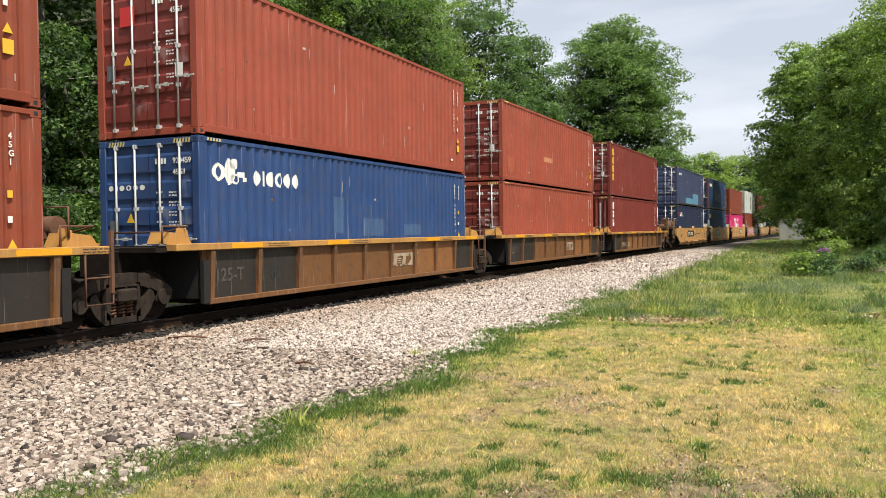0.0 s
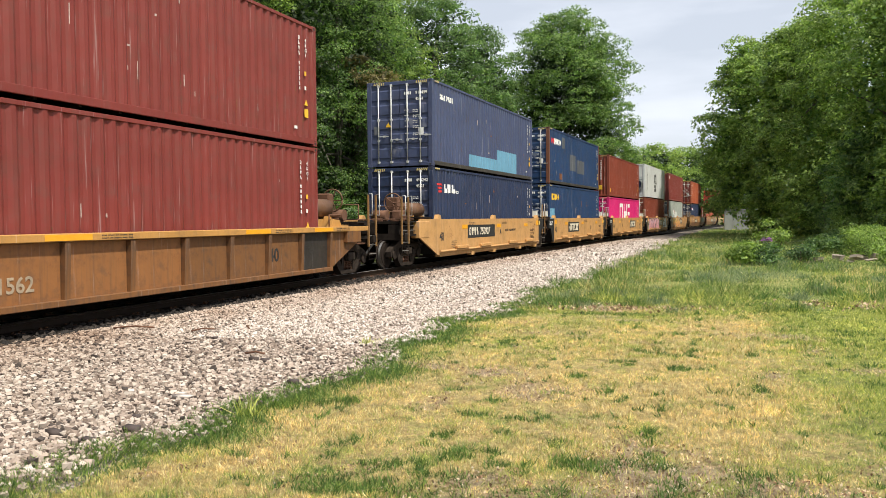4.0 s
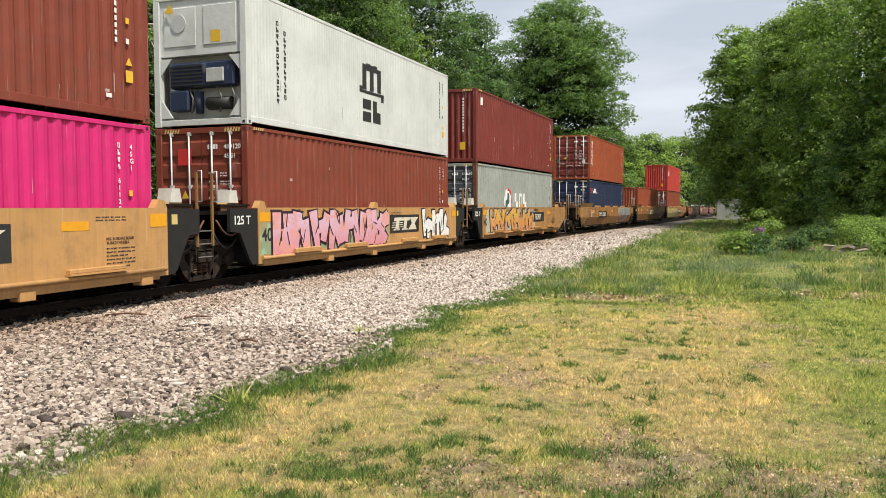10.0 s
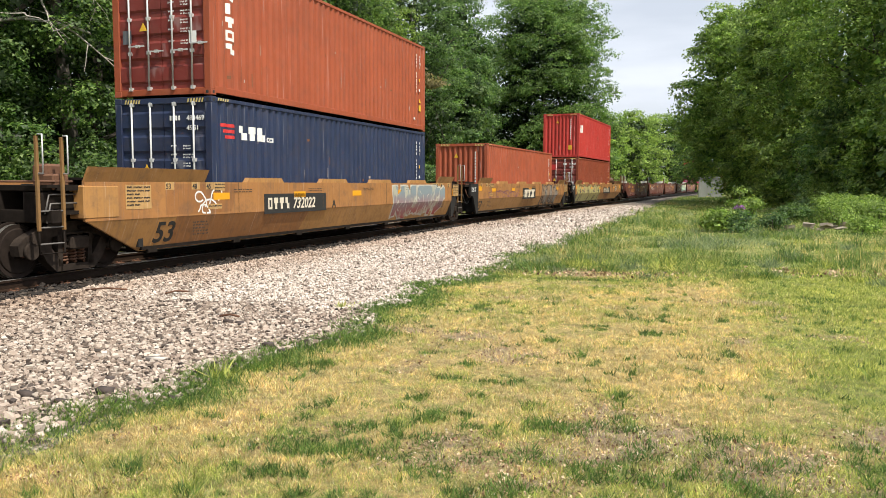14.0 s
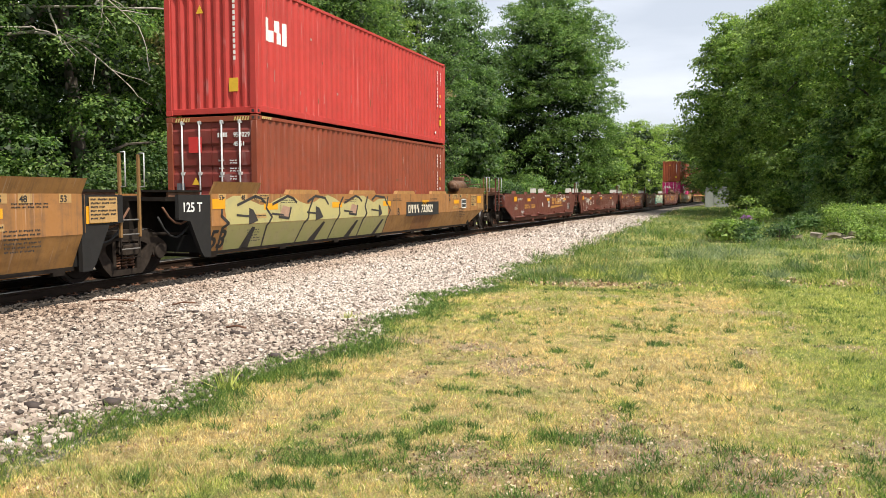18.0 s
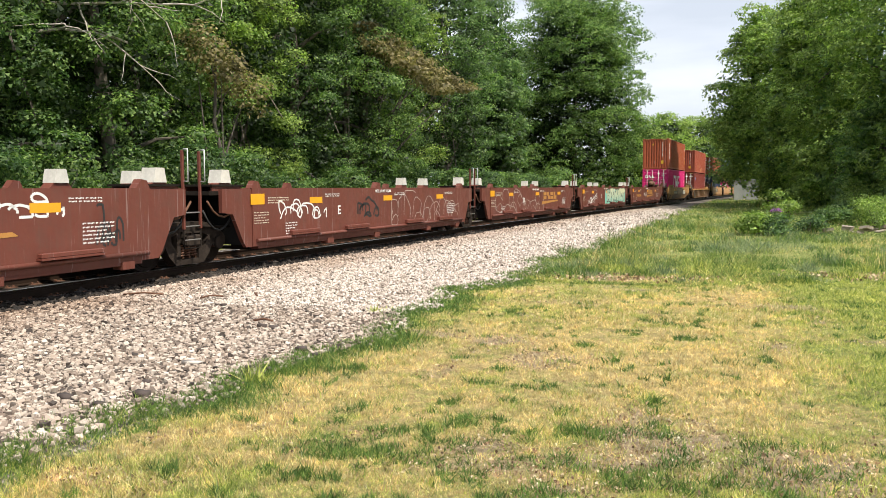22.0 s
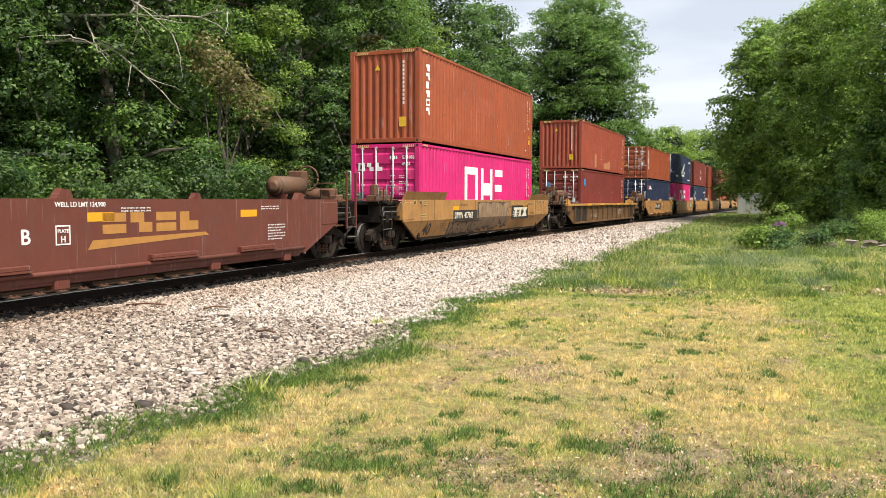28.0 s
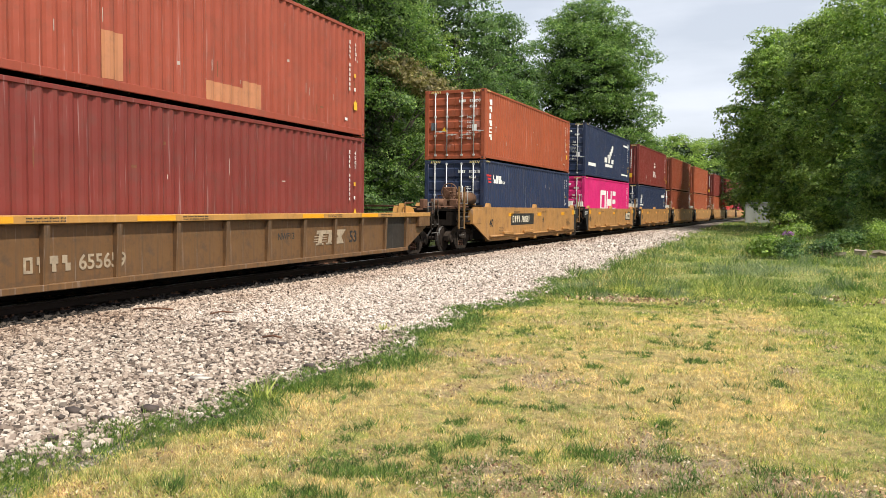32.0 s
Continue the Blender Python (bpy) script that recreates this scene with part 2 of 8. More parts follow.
def part(name, bm, mat, parent, label=""):
    """One mesh object under a thing or a part; bm is a bmesh or a finished mesh."""
    me = bm if isinstance(bm, bpy.types.Mesh) else ready(name, bm, mat)
    ob = new(name, me)
    ob.parent = parent
    return tagged(ob, label=label, kind="stuff" if name in FINE_MARKS else "")


MESHES = {}


def shared(key, mat, build):
    """The mesh of that key and material, built once."""
    k = (key, mat.name)
    if k not in MESHES:
        MESHES[k] = ready(key, build(bmesh.new()), mat)
    return MESHES[k]


def empty(name, label="", category="", group=""):
    ob = new(name)
    ob.empty_display_size = 0.3
    return tagged(ob, label=label, category=category, group=group)


# ---- ground, ballast, rails ----
LAWN_Z = -0.16


def ballast_edge(s):
    """How far the crushed stone reaches from the centre line on the camera's side."""
    s = np.asarray(s, dtype=float)
    wob = 0.22 * np.sin(s * 0.9 + 0.6) + 0.14 * np.sin(s * 2.3 + 2.0) + 0.08 * np.sin(s * 5.1)
    return np.interp(s, (0, 10, 25, 45, 70, 110, 200), (6.9, 6.85, 6.7, 6.0, 4.6, 3.3, 3.0)) + wob * np.interp(s, (0, 30, 80), (1, 0.8, 0.4))


def ground_height(x, y):
    """The lawn is level; beyond it the ground rises a little towards the trees on either side."""
    x, y = np.asarray(x, dtype=float), np.asarray(y, dtype=float)
    rise = 0.45 * np.clip((x - 3.0) / 12.0, 0, 1) * np.clip((y - 20) / 20.0, 0, 1)
    far = 0.5 * np.clip((-17.0 - x) / 8.0, 0, 1)
    return LAWN_Z + rise + far + 0.02 * np.sin(x * 0.8 + 1) * np.sin(y * 0.55)


def value_noise(x, y, scale, seed):
    """Smooth lattice noise, 0 to 1, for arrays."""
    table = np.random.default_rng(seed).random((64, 64))
    u, v = np.asarray(x) * scale, np.asarray(y) * scale
    i, j = np.floor(u).astype(int), np.floor(v).astype(int)
    a, b = u - i, v - j
    a, b = a * a * (3 - 2 * a), b * b * (3 - 2 * b)
    t = lambda p, q: table[p % 64, q % 64]
    return (t(i, j) * (1 - a) + t(i + 1, j) * a) * (1 - b) + (t(i, j + 1) * (1 - a) + t(i + 1, j + 1) * a) * b


def greenness(x, y):
    """How green the lawn is: straw in the middle, greener near the eye, on the right and along the stone."""
    s, off = to_track(x, np.clip(y, -100, 400))
    edge = off - ballast_edge(s)
    g = 0.5 * value_noise(x, y, 0.55, 3) + 0.3 * value_noise(x, y, 1.9, 4) + 0.5 * np.clip((value_noise(x, y, 5.5, 5) - 0.52) * 2.2, 0, 1)
    g = g + np.clip((x - 0.06 * y - 0.0) * 0.28, -0.12, 0.30) + np.clip((5.2 - y) * 0.14, 0, 0.25) + np.clip((y - 11.5) * 0.07, 0, 0.55)
    return np.clip(np.maximum(g - 0.16, 1.1 - edge * 2.2), 0, 1), edge


def bareness(x, y):
    """Worn spots of soil and dead litter."""
    b = np.clip((value_noise(x, y, 1.7, 8) - 0.72) * 3.5, 0, 0.8)
    for cx, cy, r in ((-2.13, 8.04, 0.5), (-1.6, 7.35, 0.45), (-1.32, 4.6, 0.4), (-0.3, 5.3, 0.6), (0.5, 4.8, 0.6), (-0.7, 4.5, 0.5), (1.4, 5.6, 0.5), (1.2, 4.3, 0.5), (2.5, 16.1, 0.8), (-1.9, 14.8, 0.7)):
        b = np.maximum(b, np.clip(1.3 - ((x - cx) ** 2 + ((y - cy) * 0.9) ** 2) / r ** 2, 0, 1) * 0.75)
    b = np.maximum(b, np.clip((5.6 - y) * 0.8, 0, 0.42) * np.clip(value_noise(x, y, 2.3, 43) * 1.6 - 0.35, 0, 1))
    return b * np.clip(0.35 + 1.1 * value_noise(x, y, 4.5, 41), 0, 1)


def build_ground():
    xs = np.unique(np.concatenate([np.linspace(-1500, -80, 12), np.arange(-80, -20, 4.0), np.arange(-20, -4.5, 0.5), np.arange(-4.5, 6, 0.22), np.arange(6, 20, 0.5), np.arange(20, 80, 4.0), np.linspace(80, 1500, 12)]))
    ys = np.unique(np.concatenate([np.linspace(-1500, -40, 12), np.arange(-40, 0, 4.0), np.arange(0, 18, 0.22), np.arange(18, 60, 0.5), np.arange(60, 200, 4.0), np.linspace(200, 1800, 14)]))
    gx, gy = np.meshgrid(xs, ys)
    x, y = gx.ravel(), gy.ravel()
    z = ground_height(x, y)
    s, off = to_track(x, np.clip(y, -150, 500))
    z = np.where((np.abs(off) < 7.0) & (off < ballast_edge(s) - 0.12) & (off > -3.6), z - 0.25, z)
    n = len(xs)
    i = (np.arange(len(ys) - 1)[:, None] * n + np.arange(n - 1)[None, :]).ravel()
    faces = np.stack([i, i + 1, i + n + 1, i + n], 1)
    m, nn, l, b = material("lawn_soil_and_thatch", 0.95)
    at_green, at_bare = nn.new("ShaderNodeAttribute"), nn.new("ShaderNodeAttribute")
    at_green.attribute_name, at_bare.attribute_name = "green", "bare"
    fine = ramp(nn, l, noise_node(nn, l, 42.0, 7.0, 0.8), [(0.34, (0, 0, 0)), (0.66, (1, 1, 1))])
    mid = ramp(nn, l, noise_node(nn, l, 7.0, 7.0, 0.75), [(0.32, (0, 0, 0)), (0.68, (1, 1, 1))])
    straw = mix(nn, l, fine, (0.30, 0.205, 0.082), (0.78, 0.61, 0.27))
    straw = mix(nn, l, mid, scaled_node(nn, l, straw, 0.72), straw)
    green = mix(nn, l, fine, (0.10, 0.125, 0.028), (0.36, 0.40, 0.10))
    soil = mix(nn, l, fine, (0.17, 0.12, 0.08), (0.64, 0.49, 0.34))
    soil = mix(nn, l, mid, scaled_node(nn, l, soil, 0.7), soil)
    tufts = mix(nn, l, 0.5, at_green.outputs["Color"], mid)
    col = mix(nn, l, ramp(nn, l, tufts, [(0.3, (0, 0, 0)), (0.62, (1, 1, 1))]), straw, green)
    worn = mix(nn, l, 0.5, at_bare.outputs["Color"], noise_node(nn, l, 5.0, 7.0, 0.8))
    col = mix(nn, l, ramp(nn, l, worn, [(0.45, (0, 0, 0)), (0.60, (0.9, 0.9, 0.9))]), col, soil)
    blot = ramp(nn, l, noise_node(nn, l, 10.0, 5.0, 0.7), [(0.34, (0.6, 0.6, 0.6)), (0.5, (1.0, 1.0, 1.0)), (0.68, (1.25, 1.25, 1.2))])
    col = mix(nn, l, 1.0, col, blot, "MULTIPLY")
    l.new(col, b.inputs["Base Color"])
    bump(nn, l, b, fine, 0.8, 0.03)
    me = fast_mesh("ground", np.stack([x, y, z], 1), faces, m, True)
    for nm, val in (("green", greenness(x, y)[0]), ("bare", bareness(x, y))):
        me.attributes.new(nm, "FLOAT", "POINT").data.foreach_set("value", np.ascontiguousarray(val, dtype=np.float32))
    tagged(new("ground", me), "dry and green mown lawn running out to the woods", "lawn", kind="structure")


def ballast_height(s, off):
    """Crushed stone lies level under the sleepers and falls gently to the lawn."""
    e = ballast_edge(s)
    body = np.interp(off, (-4.2, -3.0, -1.5, -0.84, -0.8, 0.8, 1.3, 1.7, 2.2, 2.9), (-0.35, -0.24, -0.17, -0.17, -0.19, -0.20, -0.21, -0.18, -0.15, -0.165)) + 0.015 * np.sin(off * 2.1 + s * 0.35) * (np.abs(off) > 1.6)
    rim = np.clip((off - e + 0.6) / 0.5, 0, 1)
    return body * (1 - rim) + (LAWN_Z + 0.03) * rim - 0.16 * np.clip(off - e, 0, 0.5)


def ballast_material():
    m, n, l, b = material("crushed_stone", 0.9)
    co, v = n.new("ShaderNodeTexCoord"), n.new("ShaderNodeTexVoronoi")
    v.inputs["Scale"].default_value = 24.0
    l.new(co.outputs["Object"], v.inputs["Vector"])
    sep = n.new("ShaderNodeSeparateColor")
    l.new(v.outputs["Color"], sep.inputs["Color"])
    stone = ramp(n, l, sep.outputs["Red"], [(0.0, (0.035, 0.028, 0.022)), (0.3, (0.17, 0.135, 0.112)), (0.7, (0.36, 0.30, 0.25)), (1.0, (0.52, 0.45, 0.39))])
    col = mix(n, l, ramp(n, l, v.outputs["Distance"], [(0.25, (0, 0, 0)), (0.65, (0.85, 0.85, 0.85))]), stone, (0.07, 0.06, 0.05))
    # oil stain, with the shade under the train put into the same dark colour
    oil = n.new("ShaderNodeAttribute")
    oil.attribute_name = "oil"
    col = mix(n, l, oil.outputs["Fac"], col, scaled_node(n, l, col, 0.08))
    l.new(col, b.inputs["Base Color"])
    bump(n, l, b, v.outputs["Distance"], 1.0, -0.04)
    return m


def stone_material(name, stops):
    """Every stone takes a shade of its own."""
    m, n, l, b = material(name, 0.9)
    g = n.new("ShaderNodeNewGeometry")
    col = ramp(n, l, g.outputs["Random Per Island"], stops)
    grain = noise_node(n, l, 45.0, 5.0, 0.7)
    col = mix(n, l, grain, scaled_node(n, l, col, 0.72), col)
    dust = n.new("ShaderNodeAttribute")
    dust.attribute_name = "brake_dust"
    patch_dust = mix(n, l, noise_node(n, l, 1.3, 4.0), (0, 0, 0), dust.outputs["Color"])
    col = mix(n, l, patch_dust, col, mix(n, l, 1.0, col, (0.60, 0.45, 0.34), "MULTIPLY"))
    l.new(col, b.inputs["Base Color"])
    return m


def scaled_node(n, l, col, k):
    return mix(n, l, 1.0, col, (k, k, k), "MULTIPLY")


def rock_shapes(count, rng):
    """A few angular stones, each a knocked-about block."""
    base = np.array([(x, y, z) for x in (-0.75, 0.75) for y in (-0.75, 0.75) for z in (-0.75, 0.75)])
    faces = np.array([(0, 1, 3), (0, 3, 2), (4, 6, 7), (4, 7, 5), (0, 4, 5), (0, 5, 1), (2, 3, 7), (2, 7, 6), (0, 2, 6), (0, 6, 4), (1, 5, 7), (1, 7, 3)])
    shapes = []
    for _ in range(count):
        p = base * rng.uniform(0.75, 1.2, (len(base), 1)) + rng.normal(0, 0.12, base.shape)
        p = p * np.array([rng.uniform(0.9, 1.25), rng.uniform(0.75, 1.0), rng.uniform(0.65, 0.95)])
        shapes.append(p)
    return shapes, faces


def pebble_shapes(count, rng):
    """Six-cornered small stones."""
    base = np.array([(1, 0, 0), (-1, 0, 0), (0, 1, 0), (0, -1, 0), (0, 0, 1), (0, 0, -1)], dtype=float) * 1.05
    faces = np.array([(0, 2, 4), (2, 1, 4), (1, 3, 4), (3, 0, 4), (2, 0, 5), (1, 2, 5), (3, 1, 5), (0, 3, 5)])
    return [(base + rng.normal(0, 0.22, base.shape)) * np.array([rng.uniform(0.9, 1.25), rng.uniform(0.8, 1.0), rng.uniform(0.6, 0.9)]) for _ in range(count)], faces


def scatter_stones(name, x, y, z, size, mat, label, rng, dust, shape=rock_shapes):
    shapes, faces = shape(16, rng)
    n = len(x)
    pick = rng.integers(0, len(shapes), n)
    base = np.array(shapes)[pick]
    a, tilt = rng.uniform(0, 6.283, n), rng.normal(0, 0.55, n)
    ca, sa, ct, st = np.cos(a), np.sin(a), np.cos(tilt), np.sin(tilt)
    px, py, pz = base[..., 0], base[..., 1], base[..., 2]
    qy, qz = py * ct[:, None] - pz * st[:, None], py * st[:, None] + pz * ct[:, None]
    rx, ry = px * ca[:, None] - qy * sa[:, None], px * sa[:, None] + qy * ca[:, None]
    v = np.stack([rx, ry, qz], -1) * size[:, None, None] + np.stack([x, y, z], -1)[:, None, :]
    k = base.shape[1]
    f = (faces[None] + (np.arange(n) * k)[:, None, None]).reshape(-1, 3)
    me = fast_mesh(name, v.reshape(-1, 3), f, mat)
    d = np.repeat(dust, k)
    me.attributes.new("brake_dust", "FLOAT_COLOR", "POINT").data.foreach_set("color", np.repeat(d, 4).astype(np.float32))
    return tagged(new(name, me), label, "gravel", kind="stuff")


def build_ballast():
    ss = np.unique(np.concatenate([np.arange(-60, 70, 0.5), np.arange(70, 330, 3.0)]))
    fr = np.linspace(0, 1, 36)
    rows, oil_shade_rows = [], []
    for s in ss:
        e = float(ballast_edge(s))
        off = -4.2 + (e + 0.35 + 4.2) * fr
        x, y, _ = on_track(np.full(len(off), s), off)
        rows.append(np.stack([x, y, ballast_height(s, off)], 1))
        oil_shade_rows.append(np.clip((1.5 - np.abs(off)) * 5, 0, 1))
    v = np.concatenate(rows)
    n = len(fr)
    i = (np.arange(len(ss) - 1)[:, None] * n + np.arange(n - 1)[None, :]).ravel()
    faces = np.stack([i, i + 1, i + n + 1, i + n], 1)
    me = fast_mesh("ballast_bed", v, faces, ballast_material(), True)
    me.attributes.new("oil", "FLOAT", "POINT").data.foreach_set("value", np.concatenate(oil_shade_rows).astype(np.float32))
    tagged(new("ballast_bed", me), "pale crushed stone bed under and beside the track", "ballast", kind="structure")
    rng = np.random.default_rng(5)
    pale = stone_material("pale_stone", [(0.0, (0.045, 0.035, 0.03)), (0.10, (0.11, 0.085, 0.07)), (0.22, (0.26, 0.20, 0.16)), (0.5, (0.42, 0.34, 0.28)), (0.8, (0.52, 0.44, 0.37)), (1.0, (0.61, 0.54, 0.47))])
    paler = stone_material("paler_stone", [(0.0, (0.10, 0.08, 0.065)), (0.10, (0.24, 0.19, 0.155)), (0.3, (0.46, 0.385, 0.325)), (0.7, (0.62, 0.54, 0.47)), (1.0, (0.72, 0.655, 0.59))])
    for name, s0, s1, per, r, shape in (("ballast_stones", -6.0, 2.0, 160, 0.032, pebble_shapes), ("ballast_stones", 2.0, 9.5, 1000, 0.0175, rock_shapes), ("ballast_stones", 9.5, 16.0, 760, 0.0195, pebble_shapes), ("ballast_stones", 16.0, 30.0, 340, 0.025, pebble_shapes), ("ballast_stones", 30.0, 62.0, 70, 0.04, pebble_shapes)):
        count = int((s1 - s0) * 5.4 * per)
        s = rng.uniform(s0, s1, count)
        e = ballast_edge(s)
        off = 1.38 + rng.uniform(0, 1, count) * (e + 0.15 - 1.38)
        keep = rng.random(count) > np.clip((off - e + 0.1) * 2.5, 0, 1)
        s, off = s[keep], off[keep]
        x, y, _ = on_track(s, off)
        size = r * np.minimum(rng.lognormal(0, 0.3, len(s)), 1.9)
        dust = np.clip((3.7 - off) / 1.5, 0, 1)
        scatter_stones(name, x, y, ballast_height(s, off) + size * rng.uniform(0.1, 0.8, len(s)), size, pale if s0 < 9 else paler, "pale pinkish crushed stones piled along the track", rng, dust, shape)

    # stones blackened by oil and brake dust over the sleeper ends
    black = stone_material("oil_black_stone", [(0.0, (0.010, 0.008, 0.007)), (0.7, (0.026, 0.020, 0.016)), (1.0, (0.09, 0.07, 0.055))])
    count = 15000
    s = rng.uniform(2.0, 30.0, count)
    off = rng.uniform(0.86, 1.62, count)
    x, y, _ = on_track(s, off)
    size = 0.026 * rng.lognormal(0, 0.3, count)
    scatter_stones("oily_stones", x, y, ballast_height(s, off) + size * rng.uniform(0.2, 1.3, count), size, black, "oil-blackened crushed stones beside the rail", rng, np.zeros(count), pebble_shapes)


def build_rails():
    profile = ((-0.070, -0.165), (0.070, -0.165), (0.070, -0.152), (0.012, -0.135), (0.010, -0.048), (0.036, -0.036), (0.036, -0.004), (0.028, 0.0),
               (-0.028, 0.0), (-0.036, -0.004), (-0.036, -0.036), (-0.010, -0.048), (-0.012, -0.135), (-0.070, -0.152))
    m, n, l, b = material("rail_steel", 0.6)
    g = n.new("ShaderNodeNewGeometry")
    sep = n.new("ShaderNodeSeparateXYZ")
    co = n.new("ShaderNodeTexCoord")
    l.new(co.outputs["Object"], sep.inputs["Vector"])
    top = n.new("ShaderNodeMath")
    top.operation, top.inputs[1].default_value = "GREATER_THAN", -0.003
    l.new(sep.outputs["Z"], top.inputs[0])
    rusty = mix(n, l, noise_node(n, l, 12.0, 6.0, 0.7), (0.012, 0.008, 0.006), (0.04, 0.024, 0.016))
    l.new(mix(n, l, top.outputs["Value"], rusty, (0.55, 0.53, 0.51)), b.inputs["Base Color"])
    l.new(top.outputs["Value"], b.inputs["Metallic"])
    b.inputs["Roughness"].default_value, b.inputs["Specular IOR Level"].default_value = 0.5, 0.15
    ss = np.unique(np.concatenate([np.arange(-60, 120, 2.0), np.arange(120, 330, 5.0)]))
    for c in (-0.7525, 0.7525):
        v = []
        for s in ss:
            for o, z in profile:
                x, y, _ = on_track(s, c + o)
                v.append((float(x), float(y), z))
        k = len(profile)
        f = [(i * k + j, i * k + (j + 1) % k, (i + 1) * k + (j + 1) % k, (i + 1) * k + j) for i in range(len(ss) - 1) for j in range(k)]
        tagged(new("rail", fast_mesh("rail", np.array(v), np.array(f), m)), "rust-brown steel rail with a polished running head", "rail", group="rails", kind="structure")
    wood = plain("creosoted_timber", (0.032, 0.025, 0.02), 0.95, 0.0, 0.4, 4.0, sheen=0.15)
    bm = box(bmesh.new(), -1.3, 1.3, -0.115, 0.115, -0.36, -0.166, 0.012)
    tie = ready("sleeper", bm, wood)
    bm = bmesh.new()
    for c in (-0.7525, 0.7525):
        box(bm, c - 0.17, c + 0.17, -0.09, 0.09, -0.166, -0.155)
        for dx in (-0.1, 0.1):
            for dy in (-0.06, 0.06):
                box(bm, c + dx - 0.016, c + dx + 0.016, dy - 0.016, dy + 0.016, -0.155, -0.125)
    plate = ready("tie_plate", bm, RUST)
    for i in range(180):
        m4 = track_pose(-6 + i * 0.5)
        ob = tagged(new("sleeper", tie), "dark creosoted timber sleeper bedded in stone", "sleeper", group="sleepers under the rails", kind="structure")
        ob.matrix_world = m4
        p = part("tie_plate", plate, RUST, ob)


build_ground()
build_ballast()
build_rails()

# ---- shipping containers ----
# A container's space: origin at the middle of its underside, +y away along the train, +x to the camera's side.
LONG, WIDE, TALL = 12.192, 2.438, 2.896


def corrugated(bm, length, z0, z1, x, out, pitch=0.278, depth=0.036):
    """A sheet folded into upright trapezoid waves, along y, at x; out is the sign of the outer side."""
    n = int(round(length / pitch))
    pts = []
    for i in range(n):
        y = -length / 2 + i * length / n
        w = length / n
        pts += [(y, 0.0), (y + 0.26 * w, 0.0), (y + 0.5 * w, -depth), (y + 0.76 * w, -depth)]
    pts.append((length / 2, 0.0))
    lo = [bm.verts.new((x + out * d, y, z0)) for y, d in pts]
    hi = [bm.verts.new((x + out * d, y, z1)) for y, d in pts]
    for i in range(len(pts) - 1):
        bm.faces.new((lo[i], lo[i + 1], hi[i + 1], hi[i]))
    return bm


def side_wall(bm, tall, sign):
    return corrugated(bm, LONG - 0.3, 0.16, tall - 0.07, sign * (WIDE / 2 - 0.012), sign)


def flat_wall(bm, tall, sign):
    """The nearly smooth skin of a refrigerated box, with shallow ribs."""
    return corrugated(bm, LONG - 0.3, 0.16, tall - 0.07, sign * (WIDE / 2 - 0.008), sign, 0.12, 0.004)


def end_wall(bm, tall):
    corrugated(bm, WIDE - 0.26, 0.14, tall - 0.12, 0, 1, 0.24, 0.045)
    bmesh.ops.rotate(bm, verts=bm.verts, cent=(0, 0, 0), matrix=Matrix.Rotation(radians(-90), 3, "Z"))
    bmesh.ops.translate(bm, verts=bm.verts, vec=(0, -LONG / 2 + 0.03, 0))
    return bm


def roof_sheet(bm, tall):
    n = 40
    for i in range(n):
        y0 = -LONG / 2 + 0.1 + i * (LONG - 0.2) / n
        w = (LONG - 0.2) / n
        for a, b, za, zb in ((0, 0.4, 0, 0), (0.4, 0.5, 0, -0.02), (0.5, 0.9, -0.02, -0.02), (0.9, 1.0, -0.02, 0)):
            bm.faces.new([bm.verts.new(p) for p in ((-WIDE / 2 + 0.05, y0 + a * w, tall - 0.03 + za), (WIDE / 2 - 0.05, y0 + a * w, tall - 0.03 + za),
                                                    (WIDE / 2 - 0.05, y0 + b * w, tall - 0.03 + zb), (-WIDE / 2 + 0.05, y0 + b * w, tall - 0.03 + zb))])
    return bm


def base_frame(bm):
    """Cross members and floor."""
    box(bm, -WIDE / 2 + 0.08, WIDE / 2 - 0.08, -LONG / 2 + 0.1, LONG / 2 - 0.1, 0.13, 0.17)
    for i in range(14):
        y = -LONG / 2 + 0.5 + i * (LONG - 1.0) / 13
        box(bm, -WIDE / 2 + 0.08, WIDE / 2 - 0.08, y - 0.03, y + 0.03, 0.02, 0.13)
    return bm


def corner_fitting(bm):
    box(bm, -0.09, 0.09, -0.09, 0.09, -0.06, 0.06, 0.008)
    return bm


def fitting_hole(bm):
    box(bm, 0.0885, 0.092, -0.032, 0.032, -0.03, 0.03)
    box(bm, -0.032, 0.032, -0.092, -0.0885, -0.03, 0.03)
    return bm


def corner_post(bm, tall):
    box(bm, -0.08, 0.08, -0.075, 0.075, 0.118, tall - 0.118, 0.01)
    return bm


def door_leaf(bm, tall, sign):
    """One leaf: a frame with pressed horizontal swages."""
    x0, x1 = (0.008, WIDE / 2 - 0.155) if sign > 0 else (-WIDE / 2 + 0.155, -0.008)
    y = -LONG / 2 + 0.06
    z0, z1 = 0.15, tall - 0.13
    outline = [(y + 0.03, z0), (y - 0.008, z0)]
    step = (z1 - z0 - 0.16) / 5
    for i in range(5):
        a = z0 + 0.12 + i * step
        b = a + step - 0.11
        outline += [(y - 0.008, a), (y - 0.034, a + 0.05), (y - 0.034, b - 0.05), (y - 0.008, b)]
    prism(bm, outline + [(y - 0.008, z1), (y + 0.03, z1)], "x", x0, x1)
    return bm


